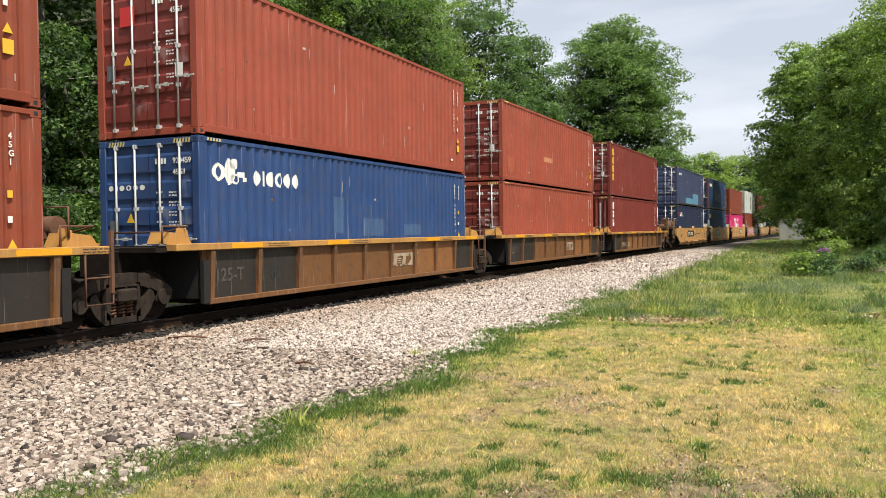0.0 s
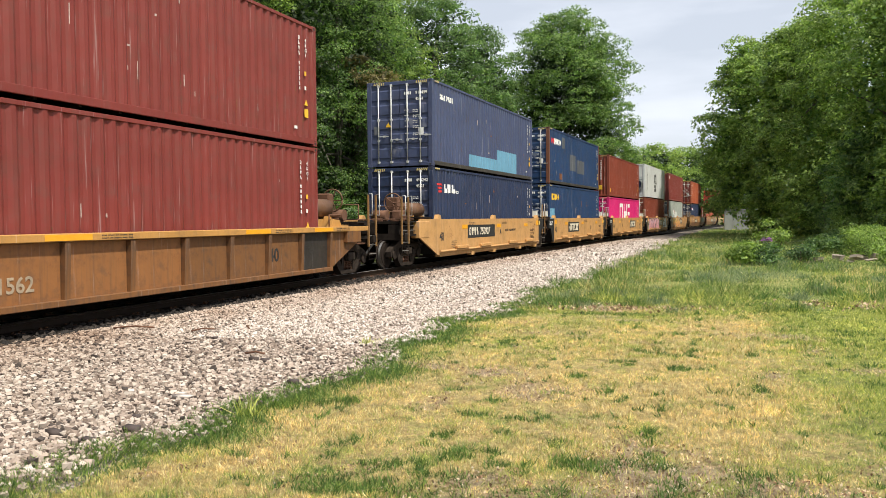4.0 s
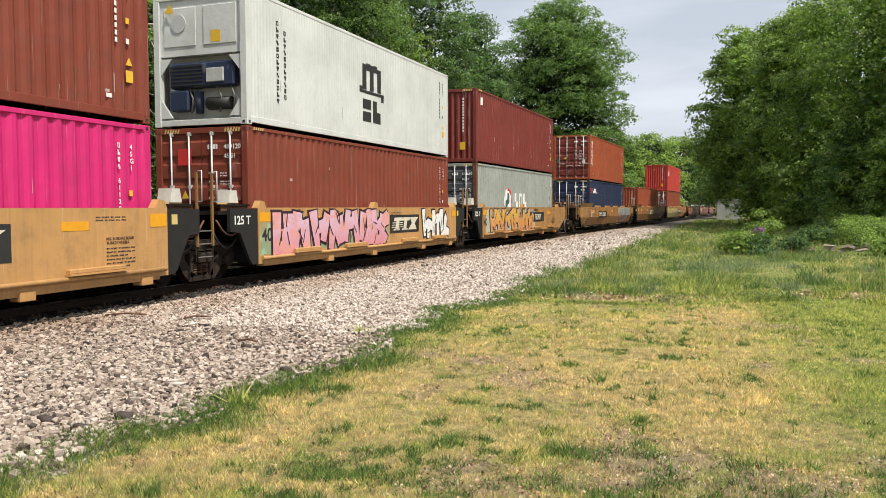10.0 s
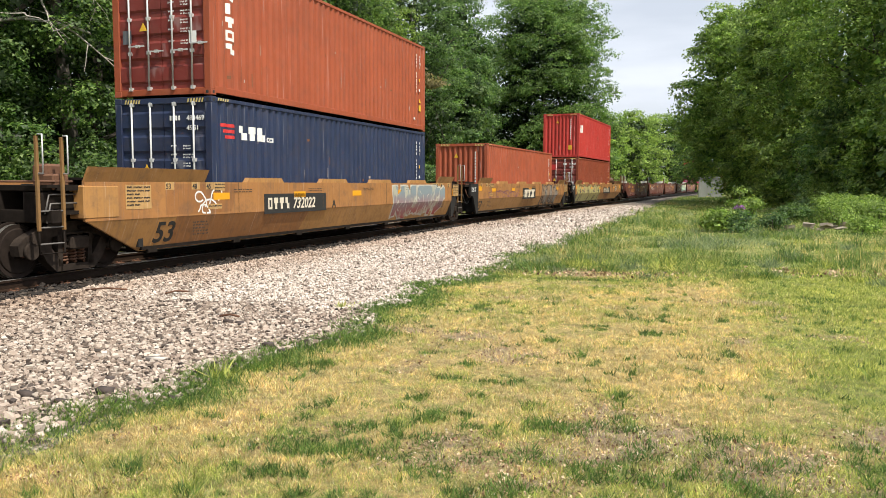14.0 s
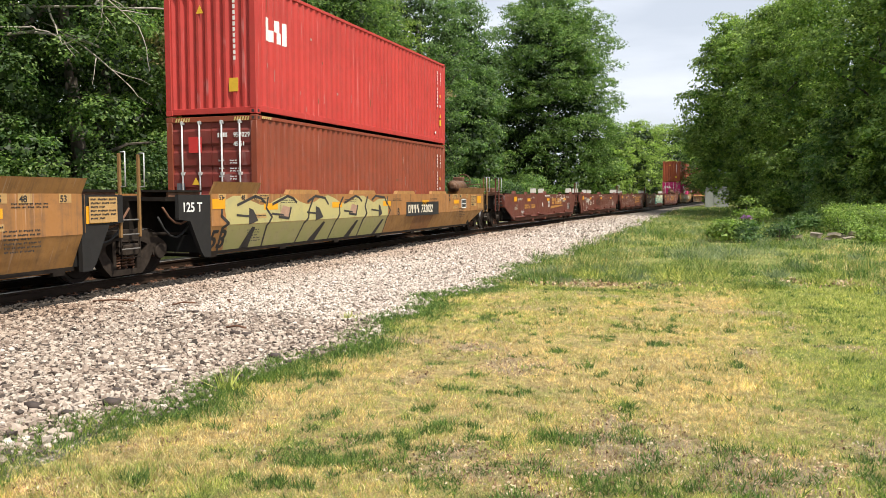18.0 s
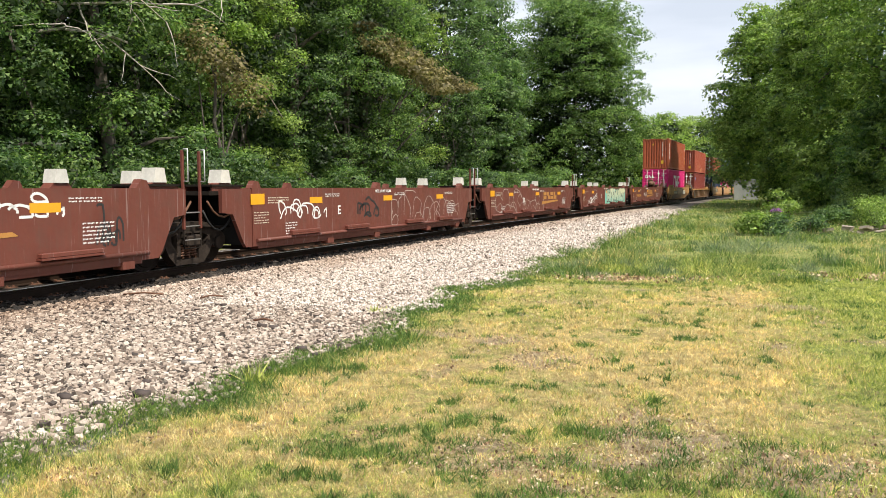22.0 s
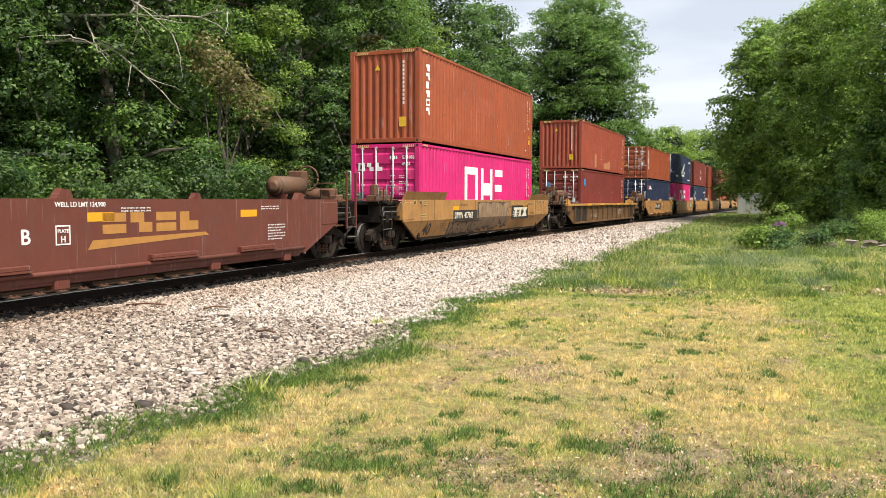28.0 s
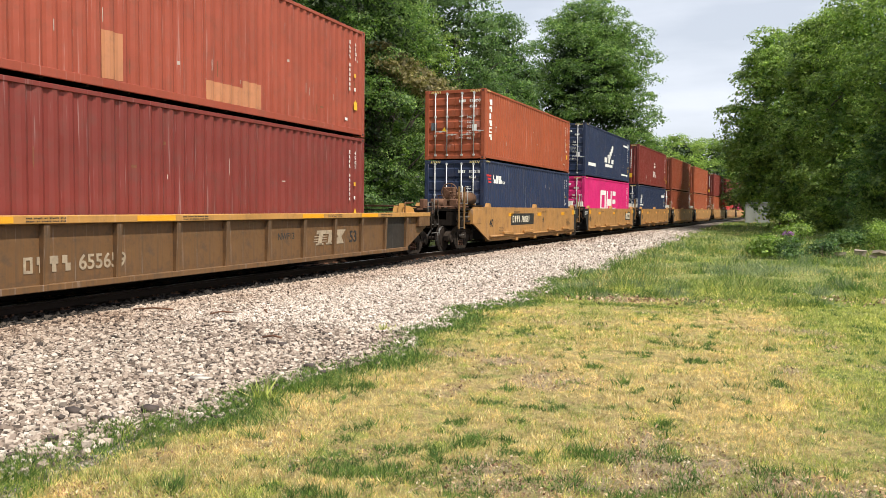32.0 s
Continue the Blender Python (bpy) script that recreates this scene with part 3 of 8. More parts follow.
def locking_bar(bm, tall):
    y = -LONG / 2 - 0.01
    tube(bm, (0, y, 0.12), (0, y, tall - 0.1), 0.02, sides=8)
    for z in (0.16, 0.9, 1.6, tall - 0.14):
        box(bm, -0.035, 0.035, y - 0.018, y + 0.06, z - 0.035, z + 0.035)
    return bm


def bar_handle(bm, sign):
    y = -LONG / 2 - 0.045
    box(bm, min(0, sign * 0.4), max(0, sign * 0.4), y - 0.01, y + 0.01, -0.014, 0.014)
    box(bm, sign * 0.22 - 0.035, sign * 0.22 + 0.035, y - 0.012, y + 0.05, -0.03, 0.03)
    return bm


TEXTS = {}


def letters(text, size, mat, lean=0.0):
    """A flat mesh of words in the built-in font, in the y-z plane, read from +x, 4 mm thick."""
    k = (text, round(size, 3), mat.name, lean)
    if k not in TEXTS:
        cu = bpy.data.curves.new("words", "FONT")
        cu.body, cu.size, cu.extrude, cu.align_x, cu.resolution_u = text, size, 0.002, "LEFT", 3
        cu.offset, cu.shear = 0.018 * size, lean
        ob = bpy.data.objects.new("words", cu)
        me = bpy.data.meshes.new_from_object(ob)
        bpy.data.objects.remove(ob)
        me.transform(Matrix(((0, 0, 1, 0), (1, 0, 0, 0), (0, 1, 0, 0), (0, 0, 0, 1))))
        me.materials.clear()
        me.materials.append(mat)
        TEXTS[k] = me
    return TEXTS[k]


def words(parent, text, y, z, size, mat, x, name="lettering", end=False, lean=0.0):
    """Words with their lower left corner at y, z on the side at x; with end on the near end wall, where y is the distance across."""
    ob = part(name, letters(text, size, mat, lean), mat, parent)
    if end:
        ob.matrix_basis = Matrix.Translation((y, x, z)) @ Matrix.Rotation(radians(-90), 4, "Z")
    else:
        ob.location = (x, y, z)
    return ob


def bars(bm, y, z, height, widths, gap, x, rows=1, lead=1.5, end=False):
    """Upright blocks that stand for marks of that size; x is the plane they lie on."""
    for r in range(rows):
        a = y
        zz = z - r * height * lead
        turn = r % max(1, len(widths))
        for w in (widths[turn:] + widths[:turn])[: len(widths) - (r % 3 == 2)]:
            if height < 0.04:
                n = max(1, round(w / 0.028))
                for i in range(n):
                    p, q = a + i * w / n, a + (i + 0.8) * w / n
                    lo, hi = zz + height * (0.3 if i % 3 == 1 else 0.0), zz + height * (0.75 if i % 4 == 2 else 1.0)
                    bm.faces.new([bm.verts.new((u, x - 0.004, v) if end else (x + 0.004, u, v)) for u, v in ((p, lo), (q, lo), (q, hi), (p, hi))])
            elif end:
                box(bm, a, a + w, x - 0.004, x + 0.001, zz, zz + height)
            else:
                box(bm, x - 0.001, x + 0.004, a, a + w, zz, zz + height)
            a += w + gap
    return bm


def column_marks(bm, y, z, w, h, gap, count, x):
    """A column of small hollow and open marks running down, as serial numbers do."""
    for i in range(count):
        for a, b, c, d in plain_shape(y, z - i * (h + gap) - h, h, w, "rhcst"[(i * 7) % 5]):
            box(bm, x - 0.001, x + 0.003, a, b, c, d)
    return bm


def column_bars(bm, y, z, w, h, gap, count, x):
    """A column of blocks running down."""
    for i in range(count):
        box(bm, x - 0.001, x + 0.004, y, y + w, z - i * (h + gap) - h, z - i * (h + gap))
    return bm


SIDE_X = WIDE / 2 - 0.006
RAIL_DARK = paint("paint_dark_rail", (0.05, 0.045, 0.04))
GROUP_C = "containers stacked in the wagons"


def container(color, near_end, label, tall=TALL, reefer=False, post=None, end_color=None, dark_rail=False):
    """One box with its parts. near_end: 'door' or 'front'."""
    ob = empty("shipping_container", label, "container", GROUP_C)
    tk = "%.2f" % tall
    post = post or color
    low_mat, top_mat = RAIL_DARK if dark_rail else color, color
    for sg in (1, -1):
        if reefer:
            part("side_panel", shared("reefer_side" + tk + str(sg), color, lambda bm: flat_wall(bm, tall, sg)), color, ob)
        else:
            part("side_panel", shared("side_panel" + tk + str(sg), color, lambda bm: side_wall(bm, tall, sg)), color, ob)
        xa, xb = sorted((sg * (WIDE / 2 - 0.06), sg * WIDE / 2))
        part("bottom_rail", shared("bottom_rail" + str(sg), low_mat, lambda bm: box(bm, xa, xb, -LONG / 2 + 0.15, LONG / 2 - 0.15, 0.05, 0.185, 0.006)), low_mat, ob)
        part("top_rail", shared("top_rail" + tk + str(sg), top_mat, lambda bm: box(bm, xa, xb, -LONG / 2 + 0.15, LONG / 2 - 0.15, tall - 0.085, tall - 0.01, 0.006)), top_mat, ob)
    part("roof", shared("roof" + tk, color, lambda bm: roof_sheet(bm, tall)), color, ob)
    part("floor_frame", shared("floor_frame", GRIME, base_frame), GRIME, ob)
    ends = [(near_end, Matrix.Identity(4)), ("front" if near_end == "door" else "door", Matrix.Rotation(math.pi, 4, "Z"))]
    ec = end_color or color
    for kind, turn in ends:
        for za, zb, nm in ((0.02, 0.15, "end_sill"), (tall - 0.13, tall - 0.01, "end_header")):
            p = part(nm, shared(nm + tk, top_mat, lambda bm: box(bm, -WIDE / 2 + 0.16, WIDE / 2 - 0.16, -LONG / 2 + 0.012, -LONG / 2 + 0.09, za, zb, 0.006)), top_mat, ob)
            p.matrix_basis = turn
        if reefer and turn == ends[0][1]:
            reefer_machine(ob, tall)
        elif kind == "front":
            part("end_panel", shared("end_panel" + tk, ec, lambda bm: end_wall(bm, tall)), ec, ob).matrix_basis = turn
        else:
            for sg in (1, -1):
                leaf = part("door", shared("door" + tk + str(sg), ec, lambda bm: door_leaf(bm, tall, sg)), ec, ob)
                leaf.matrix_basis = turn
                for bx in (0.30, 0.78):
                    lb = part("locking_bar", shared("locking_bar" + tk, GALV, lambda bm: locking_bar(bm, tall)), GALV, leaf, "galvanised locking bar")
                    lb.location = (sg * bx, 0, 0)
                    h = part("bar_handle", shared("bar_handle" + str(sg), GALV, lambda bm: bar_handle(bm, 1 if bx < 0.5 else -1)), GALV, leaf)
                    h.location = (sg * bx, 0, 0.92 + (0.12 if bx > 0.5 else 0))
    for sx in (1, -1):
        for sy in (1, -1):
            p = part("corner_post", shared("corner_post" + tk, post, lambda bm: corner_post(bm, tall)), post, ob)
            p.location = (sx * (WIDE / 2 - 0.08), sy * (LONG / 2 - 0.075), 0)
            for z in (0.06, tall - 0.06):
                c = part("corner_fitting", shared("corner_fitting", post, corner_fitting), post, ob)
                c.matrix_basis = Matrix.LocRotScale((sx * (WIDE / 2 - 0.089), sy * (LONG / 2 - 0.089), z), None, None)
                if sx > 0:
                    hole = part("fitting_hole", shared("fitting_hole", BLACK_MARK, fitting_hole), BLACK_MARK, c)
    return ob


def reefer_machine(ob, tall):
    """The cooling machinery in the end of a refrigerated box."""
    y = -LONG / 2
    part("end_frame", box(box(bmesh.new(), -1.05, 1.05, y + 0.30, y + 0.36, 0.15, tall - 0.13), -1.05, 1.05, y + 0.05, y + 0.3, 1.55, tall - 0.13), WHITE, ob)
    part("access_panel", box(bmesh.new(), -0.95, -0.1, y + 0.03, y + 0.05, 1.75, tall - 0.3, 0.01), WHITE, ob)
    part("access_panel", box(bmesh.new(), 0.1, 0.95, y + 0.03, y + 0.05, 1.75, tall - 0.3, 0.01), WHITE, ob)
    bm = tube(bmesh.new(), (-0.55, y + 0.03, 2.25), (-0.55, y + 0.01, 2.25), 0.2, sides=20)
    part("fan_grille", bm, GALV, ob, "round galvanised fan grille")
    bm = box(bmesh.new(), -0.85, 0.85, y + 0.06, y + 0.3, 0.85, 1.4, 0.04)
    box(bm, -0.85, -0.35, y + 0.05, y + 0.3, 0.35, 0.8, 0.03)
    part("cooling_unit", bm, NAVY, ob, "dark blue cooling machinery")
    bm = bmesh.new()
    for z in (0.9, 0.98, 1.06, 1.14, 1.22, 1.3):
        box(bm, -0.8, 0.05, y + 0.045, y + 0.06, z, z + 0.035)
    tagged(part("grille", bm, BLACK_MARK, ob, "dark slatted grille"), kind="stuff")
    for x in (-0.3, 0.45, 0.8):
        part("pipe_bend", pipe(bmesh.new(), ((x, y + 0.12, 0.3), (x + 0.05, y + 0.1, 0.62), (x - 0.06, y + 0.12, 0.84)), 0.022, 6), GALV_DULL, ob)
    part("receiver", tube(bmesh.new(), (-0.15, y + 0.2, 0.3), (-0.15, y + 0.2, 0.78), 0.09, sides=12), NAVY, ob, "small upright receiver tank")
    part("label_plate", box(bmesh.new(), 0.3, 0.55, y + 0.025, y + 0.032, 1.8, 2.05), YELLOW_MARK, ob, "yellow notice")
    warning_triangle(ob, -0.75, tall - 0.42, 0.12, True)
    part("control_box", box(bmesh.new(), 0.15, 0.6, y + 0.03, y + 0.08, 0.95, 1.25, 0.01), GALV, ob)
    for sg in (1, -1):
        for za, zb in ((0.2, 0.6), (1.5, 1.15)):
            part("gusset", prism(bmesh.new(), ((sg * 1.04, za), (sg * 0.75, za), (sg * 1.04, zb)), "y", y + 0.03, y + 0.06), WHITE, ob)
    part("compressor", tube(bmesh.new(), (0.1, y + 0.2, 0.5), (0.7, y + 0.2, 0.5), 0.14, sides=12), BLACK_MARK, ob)


def warning_triangle(ob, y, z, r=0.12, end=False):
    bm = bmesh.new()
    if end:
        prism(bm, ((y - r, z), (y + r, z), (y, z + 1.7 * r)), "y", -LONG / 2 - 0.036, -LONG / 2 - 0.032)
    else:
        prism(bm, ((y - r, z), (y + r, z), (y, z + 1.7 * r)), "x", SIDE_X, SIDE_X + 0.005)
    part("warning_sign", bm, YELLOW_MARK, ob, "yellow warning triangle")


def far_marks(ob, tall, ink=None, serial=None):
    """The column of serial characters and warning decals near the far end of the side."""
    ink = ink or WHITE_MARK
    y = LONG / 2
    part("owner_mark", column_marks(bmesh.new(), y - 0.82, tall - 0.35, 0.055, 0.085, 0.035, 4, SIDE_X), ink, ob)
    if serial:
        words(ob, "\n".join(serial), y - 0.82, tall - 1.03, 0.118, ink, SIDE_X + 0.002, "serial_number")
    else:
        part("serial_mark", column_bars(bmesh.new(), y - 0.82, tall - 0.92, 0.05, 0.08, 0.04, 6, SIDE_X), ink, ob)
    words(ob, "4\n5\nG\n1", y - 0.53, tall - 0.45, 0.118, ink, SIDE_X + 0.002, "size_code")
    part("height_decal", column_bars(bmesh.new(), y - 0.58, 0.86, 0.17, 0.2, 0.1, 1, SIDE_X), YELLOW_MARK, ob)
    part("small_tag", column_bars(bmesh.new(), y - 1.05, 0.42, 0.13, 0.07, 0.1, 1, SIDE_X), WHITE_MARK, ob)
    part("height_decal", column_bars(bmesh.new(), y - 0.56, tall - 1.15, 0.08, 0.10, 0.1, 1, SIDE_X), YELLOW_MARK, ob)
    part("height_decal", column_bars(bmesh.new(), y - 0.56, tall - 1.5, 0.07, 0.09, 0.1, 1, SIDE_X), ink, ob)
    warning_triangle(ob, y - 0.50, tall - 1.95, 0.08)


def door_marks(ob, tall, number="", badge=None, ink=None):
    """Owner block, number, size code and weight table on the doors."""
    ink = ink or WHITE_MARK
    e = -LONG / 2 + 0.012
    part("owner_mark", bars(bmesh.new(), 0.18, tall - 0.48, 0.10, (0.045,) * 4, 0.025, e, end=True), ink, ob)
    if number:
        words(ob, number, 0.60, tall - 0.48, 0.145, ink, e - 0.003, "number", True)
    words(ob, "45G1", 0.60, tall - 0.68, 0.135, ink, e - 0.003, "size_code", True)
    bm = bmesh.new()
    for i, z in enumerate((1.02, 1.2, 1.38, 1.56, 1.8)):
        bars(bm, 0.2, tall - z, 0.034, (0.08, 0.05), 0.02, e, 1, 1, True)
        bars(bm, 0.5, tall - z, 0.030, (0.11, 0.05, 0.09)[: 2 + i % 2], 0.025, e, 2, 1.9, True)
    part("weight_table", bm, ink, ob)
    warning_triangle(ob, -0.4, tall - 1.55, 0.1, True)
    part("data_plate", bars(bmesh.new(), -0.95, 1.1, 0.28, (0.22,), 0, e - 0.02, 1, 1, True), PATCH_GREY, ob)
    part("notice", bars(bmesh.new(), 0.72, 1.05, 0.24, (0.18,), 0, e - 0.02, 1, 1, True), WHITE_MARK, ob)
    if badge:
        part("badge", bars(bmesh.new(), -0.60, tall - 0.82, 0.36, (0.36,), 0, e - 0.02, 1, 1, True), badge, ob)


def front_marks(ob, tall, ink=None):
    ink = ink or WHITE_MARK
    e = -LONG / 2 + 0.028
    bm = bmesh.new()
    for i in range(11):
        box(bm, 0.62, 0.68, e - 0.004, e + 0.001, tall - 0.45 - i * 0.125, tall - 0.36 - i * 0.125)
    part("serial_mark", bm, ink, ob)
    bm = prism(bmesh.new(), ((-0.35, tall - 0.62), (-0.15, tall - 0.62), (-0.25, tall - 0.44)), "y", e - 0.006, e - 0.001)
    part("warning_sign", bm, YELLOW_MARK, ob, "yellow warning triangle")
    part("height_decal", bars(bmesh.new(), 0.5, 0.5, 0.3, (0.24,), 0, e, 1, 1, True), YELLOW_MARK, ob)


TAPE_YELLOW = plain("worn_tape_yellow", (0.55, 0.44, 0.16), 0.6, 0.0, 0.2)


def hazard_tape(ob, tall):
    """Striped tape on the header corners of a tall box."""
    bm = bmesh.new()
    for sg in (1, -1):
        for i in range(6):
            a = sg * (0.62 + i * 0.07)
            prism(bm, ((a, tall - 0.115), (a + 0.035, tall - 0.115), (a + 0.06, tall - 0.03), (a + 0.025, tall - 0.03)), "y", -LONG / 2 + 0.004, -LONG / 2 + 0.011)
    for i in range(5):
        a = -LONG / 2 + 0.22 + i * 0.08
        prism(bm, ((a, tall - 0.075), (a + 0.04, tall - 0.075), (a + 0.06, tall - 0.02), (a + 0.02, tall - 0.02)), "x", WIDE / 2 + 0.001, WIDE / 2 + 0.005)
    tagged(part("hazard_tape", bm, TAPE_YELLOW, ob), kind="stuff")


def folded(rects, lift=0.004):
    """Flat areas (y0, y1, z0, z1) of paint that follow the folds of the near side, in one bmesh."""
    n = int(round((LONG - 0.3) / 0.278))
    w = (LONG - 0.3) / n
    x = WIDE / 2 - 0.012 + lift
    bm = bmesh.new()
    for y0, y1, z0, z1 in rects:
        for i in range(n):
            y = -(LONG - 0.3) / 2 + i * w
            for a, da, b, db in ((y, 0, y + 0.26 * w, 0), (y + 0.26 * w, 0, y + 0.5 * w, -0.036), (y + 0.5 * w, -0.036, y + 0.76 * w, -0.036), (y + 0.76 * w, -0.036, y + w, 0)):
                if b <= y0 or a >= y1:
                    continue
                p, q = max(a, y0), min(b, y1)
                dp, dq = da + (db - da) * (p - a) / (b - a), da + (db - da) * (q - a) / (b - a)
                bm.faces.new([bm.verts.new(v) for v in ((x + dp, p, z0), (x + dq, q, z0), (x + dq, q, z1), (x + dp, p, z1))])
    return bm


def patch(ob, y0, y1, z0, z1, mat, name="paint_patch", label=""):
    return part(name, folded([(y0, y1, z0, z1)]), mat, ob, label)


def logo(ob, rects, mat, label=""):
    return part("logo", folded(rects, 0.005), mat, ob, label)


def shapes_row(y, z, h, w, gap, kinds):
    """Plain shapes in a row: r hollow box, b slab, c stepped block, h staggered blocks, t broad block on a foot, s stacked bars."""
    out = []
    for k in kinds:
        out += plain_shape(y, z, h, w, k)
        y += (w * 0.45 if k == "b" else w) + gap
    return out


def oval_shape(y, z, h, w, k):
    """Rounded shapes in fine rows: o an oval ring, d a solid oval."""
    out, n = [], 16
    for i in range(n):
        v = -1 + (2 * i + 1) / n
        a, z0, z1 = 0.5 * w * math.sqrt(1 - v * v), z + h * i / n, z + h * (i + 1) / n
        c = 0.27 * w * math.sqrt(max(0.0, 1 - (v / 0.6) ** 2))
        m = y + w / 2
        if k == "d" or c == 0:
            out.append((m - a, m + a, z0, z1))
        else:
            out += [(m - a, m - c, z0, z1), (m + c, m + a, z0, z1)]
    return out


def plain_shape(y, z, h, w, k):
    if k in "od":
        return oval_shape(y, z, h, w, k)
    t = min(w, h) * 0.28
    post, far = (y, y + t, z, z + h), (y + w - t, y + w, z, z + h)
    m, c = y + w / 2, z + h / 2
    return {"r": [post, far, (y + t, y + w - t, z, z + t), (y + t, y + w - t, z + h - t, z + h)], "b": [(y, y + w * 0.45, z, z + h)], "c": [(y, m, z, z + h), (m, y + w, z, c)],
            "h": [(y, y + w * 0.62, c, z + h), (y + w * 0.38, y + w, z, c)], "t": [(y, y + w, c, z + h), (y + w * 0.25, y + w * 0.75, z, c)],
            "s": [(y, y + w, c + 0.06 * h, z + h), (y, y + w, z, c - 0.06 * h)]}[k]


def shapes_down(y, z, h, w, gap, kinds):
    """The same, one under another from z downwards."""
    out = []
    for i, k in enumerate(kinds):
        out += plain_shape(y, z - i * (h + gap) - h, h, w, k)
    return out


def striped_logo(ob, y, z, k=1.0):
    """Three red bars beside three white shapes."""
    logo(ob, shapes_row(y + 0.62 * k, z, 0.3 * k, 0.3 * k, 0.08 * k, "htc") + shapes_row(y + 1.72 * k, z, 0.1 * k, 0.12 * k, 0.04 * k, "rr"), WHITE_MARK, "small white shapes")
    logo(ob, [(y, y + 0.5 * k, z + 0.24 * k, z + 0.31 * k), (y + 0.05 * k, y + 0.5 * k, z + 0.12 * k, z + 0.19 * k), (y + 0.1 * k, y + 0.5 * k, z, z + 0.07 * k)], RED_MARK, "three red bars")


def big_frame_logo(y, z, h, k=1.0):
    """A hollow square, a pair of posts and a comb of bars, as plain shapes."""
    t = 0.26 * k
    out = [(y, y + t, z, z + h), (y + 1.05 * k, y + 1.05 * k + t, z, z + h), (y + t, y + 1.05 * k, z + h - t, z + h), (y + t, y + 1.05 * k, z, z + t)]
    a = y + 1.62 * k
    out += [(a, a + t, z, z + h), (a + 0.9 * k, a + 0.9 * k + t, z, z + h)]
    out += [(a + t, a + 0.9 * k, z + h * 0.3, z + h * 0.62)]
    b = a + 1.45 * k
    out += [(b, b + 0.95 * k, z + h - t, z + h), (b, b + 0.8 * k, z + h / 2 - t / 2, z + h / 2 + t / 2), (b, b + 0.95 * k, z, z + t)]
    return out

# ---- well wagons ----
# A wagon unit's space: origin at its middle on the rail tops, +y away along the train, +x to the camera's side.
WHEEL_R = 0.42
WHEELS = []  # (wheelset object, arc length of its unit, place of its truck along the unit)
SIDE = 1.5


def wheelset_mesh(bm):
    tube(bm, (-0.95, 0, 0), (0.95, 0, 0), 0.075, sides=10)
    for sg in (1, -1):
        for x0, x1, r in ((0.68, 0.72, 0.455), (0.72, 0.815, 0.42)):
            a, b = sorted((sg * x0, sg * x1))
            tube(bm, (a, 0, 0), (b, 0, 0), r, sides=28)
        tube(bm, (sg * 0.815, 0, 0), (sg * 0.835, 0, 0), 0.36, 0.34, sides=28)
        tube(bm, (sg * 0.82, 0, 0), (sg * 0.87, 0, 0), 0.13, sides=14)
        for i in range(3):
            a = 2.094 * i
            tube(bm, (sg * 0.86, 0.07 * math.cos(a), 0.07 * math.sin(a)), (sg * 0.885, 0.07 * math.cos(a), 0.07 * math.sin(a)), 0.018, sides=6)
    return bm


def side_frame_mesh(bm, sg):
    """A cast frame: arched top, spring window in the middle, pedestals over the axle ends."""
    x0, x1 = sorted((sg * 0.90, sg * 1.08))
    for q in (-1, 1):
        arm = ((1.10, 0.36), (1.12, 0.52), (1.02, 0.62), (0.80, 0.72), (0.50, 0.84), (0.30, 0.86), (0.30, 0.66), (0.46, 0.62), (0.66, 0.54), (0.72, 0.36))
        prism(bm, [(q * y, z) for y, z in arm][::q], "x", x0, x1)
        leg = ((0.76, 0.52), (0.58, 0.60), (0.50, 0.46), (0.34, 0.26), (0.28, 0.20), (0.28, 0.06), (0.40, 0.06), (0.58, 0.22))
        prism(bm, [(q * y, z) for y, z in leg][::q], "x", x0, x1)
        box(bm, x0, x1, *sorted((q * 0.27, q * 0.36)), 0.14, 0.70)
        tube(bm, (sg * 1.08, q * 0.89, 0.42), (sg * 1.12, q * 0.89, 0.42), 0.15, 0.13, 14)
    box(bm, x0, x1, -0.31, 0.31, 0.68, 0.86)
    box(bm, x0, x1, -0.31, 0.31, 0.06, 0.16)
    prism(bm, ((-0.76, 0.5), (-0.4, 0.12), (0.4, 0.12), (0.76, 0.5), (0.5, 0.8), (-0.5, 0.8)), "x", *sorted((sg * 0.90, sg * 0.95)))
    # the bolster's end: a cast grid of four cells
    b0, b1 = sorted((sg * 1.0, sg * 1.14))
    for z in (0.44, 0.545, 0.65):
        box(bm, b0, b1, -0.27, 0.27, z, z + 0.03)
    for y in (-0.27, -0.015, 0.24):
        box(bm, b0, b1, y, y + 0.03, 0.44, 0.68)
    box(bm, *sorted((sg * 0.92, sg * 1.0)), -0.26, 0.26, 0.44, 0.68)
    return bm


def spring_mesh(bm):
    """One coil spring."""
    n = 28
    return pipe(bm, [(0.065 * math.cos(i * 1.15), 0.065 * math.sin(i * 1.15), 0.18 + 0.26 * i / n) for i in range(n + 1)], 0.02, 4)


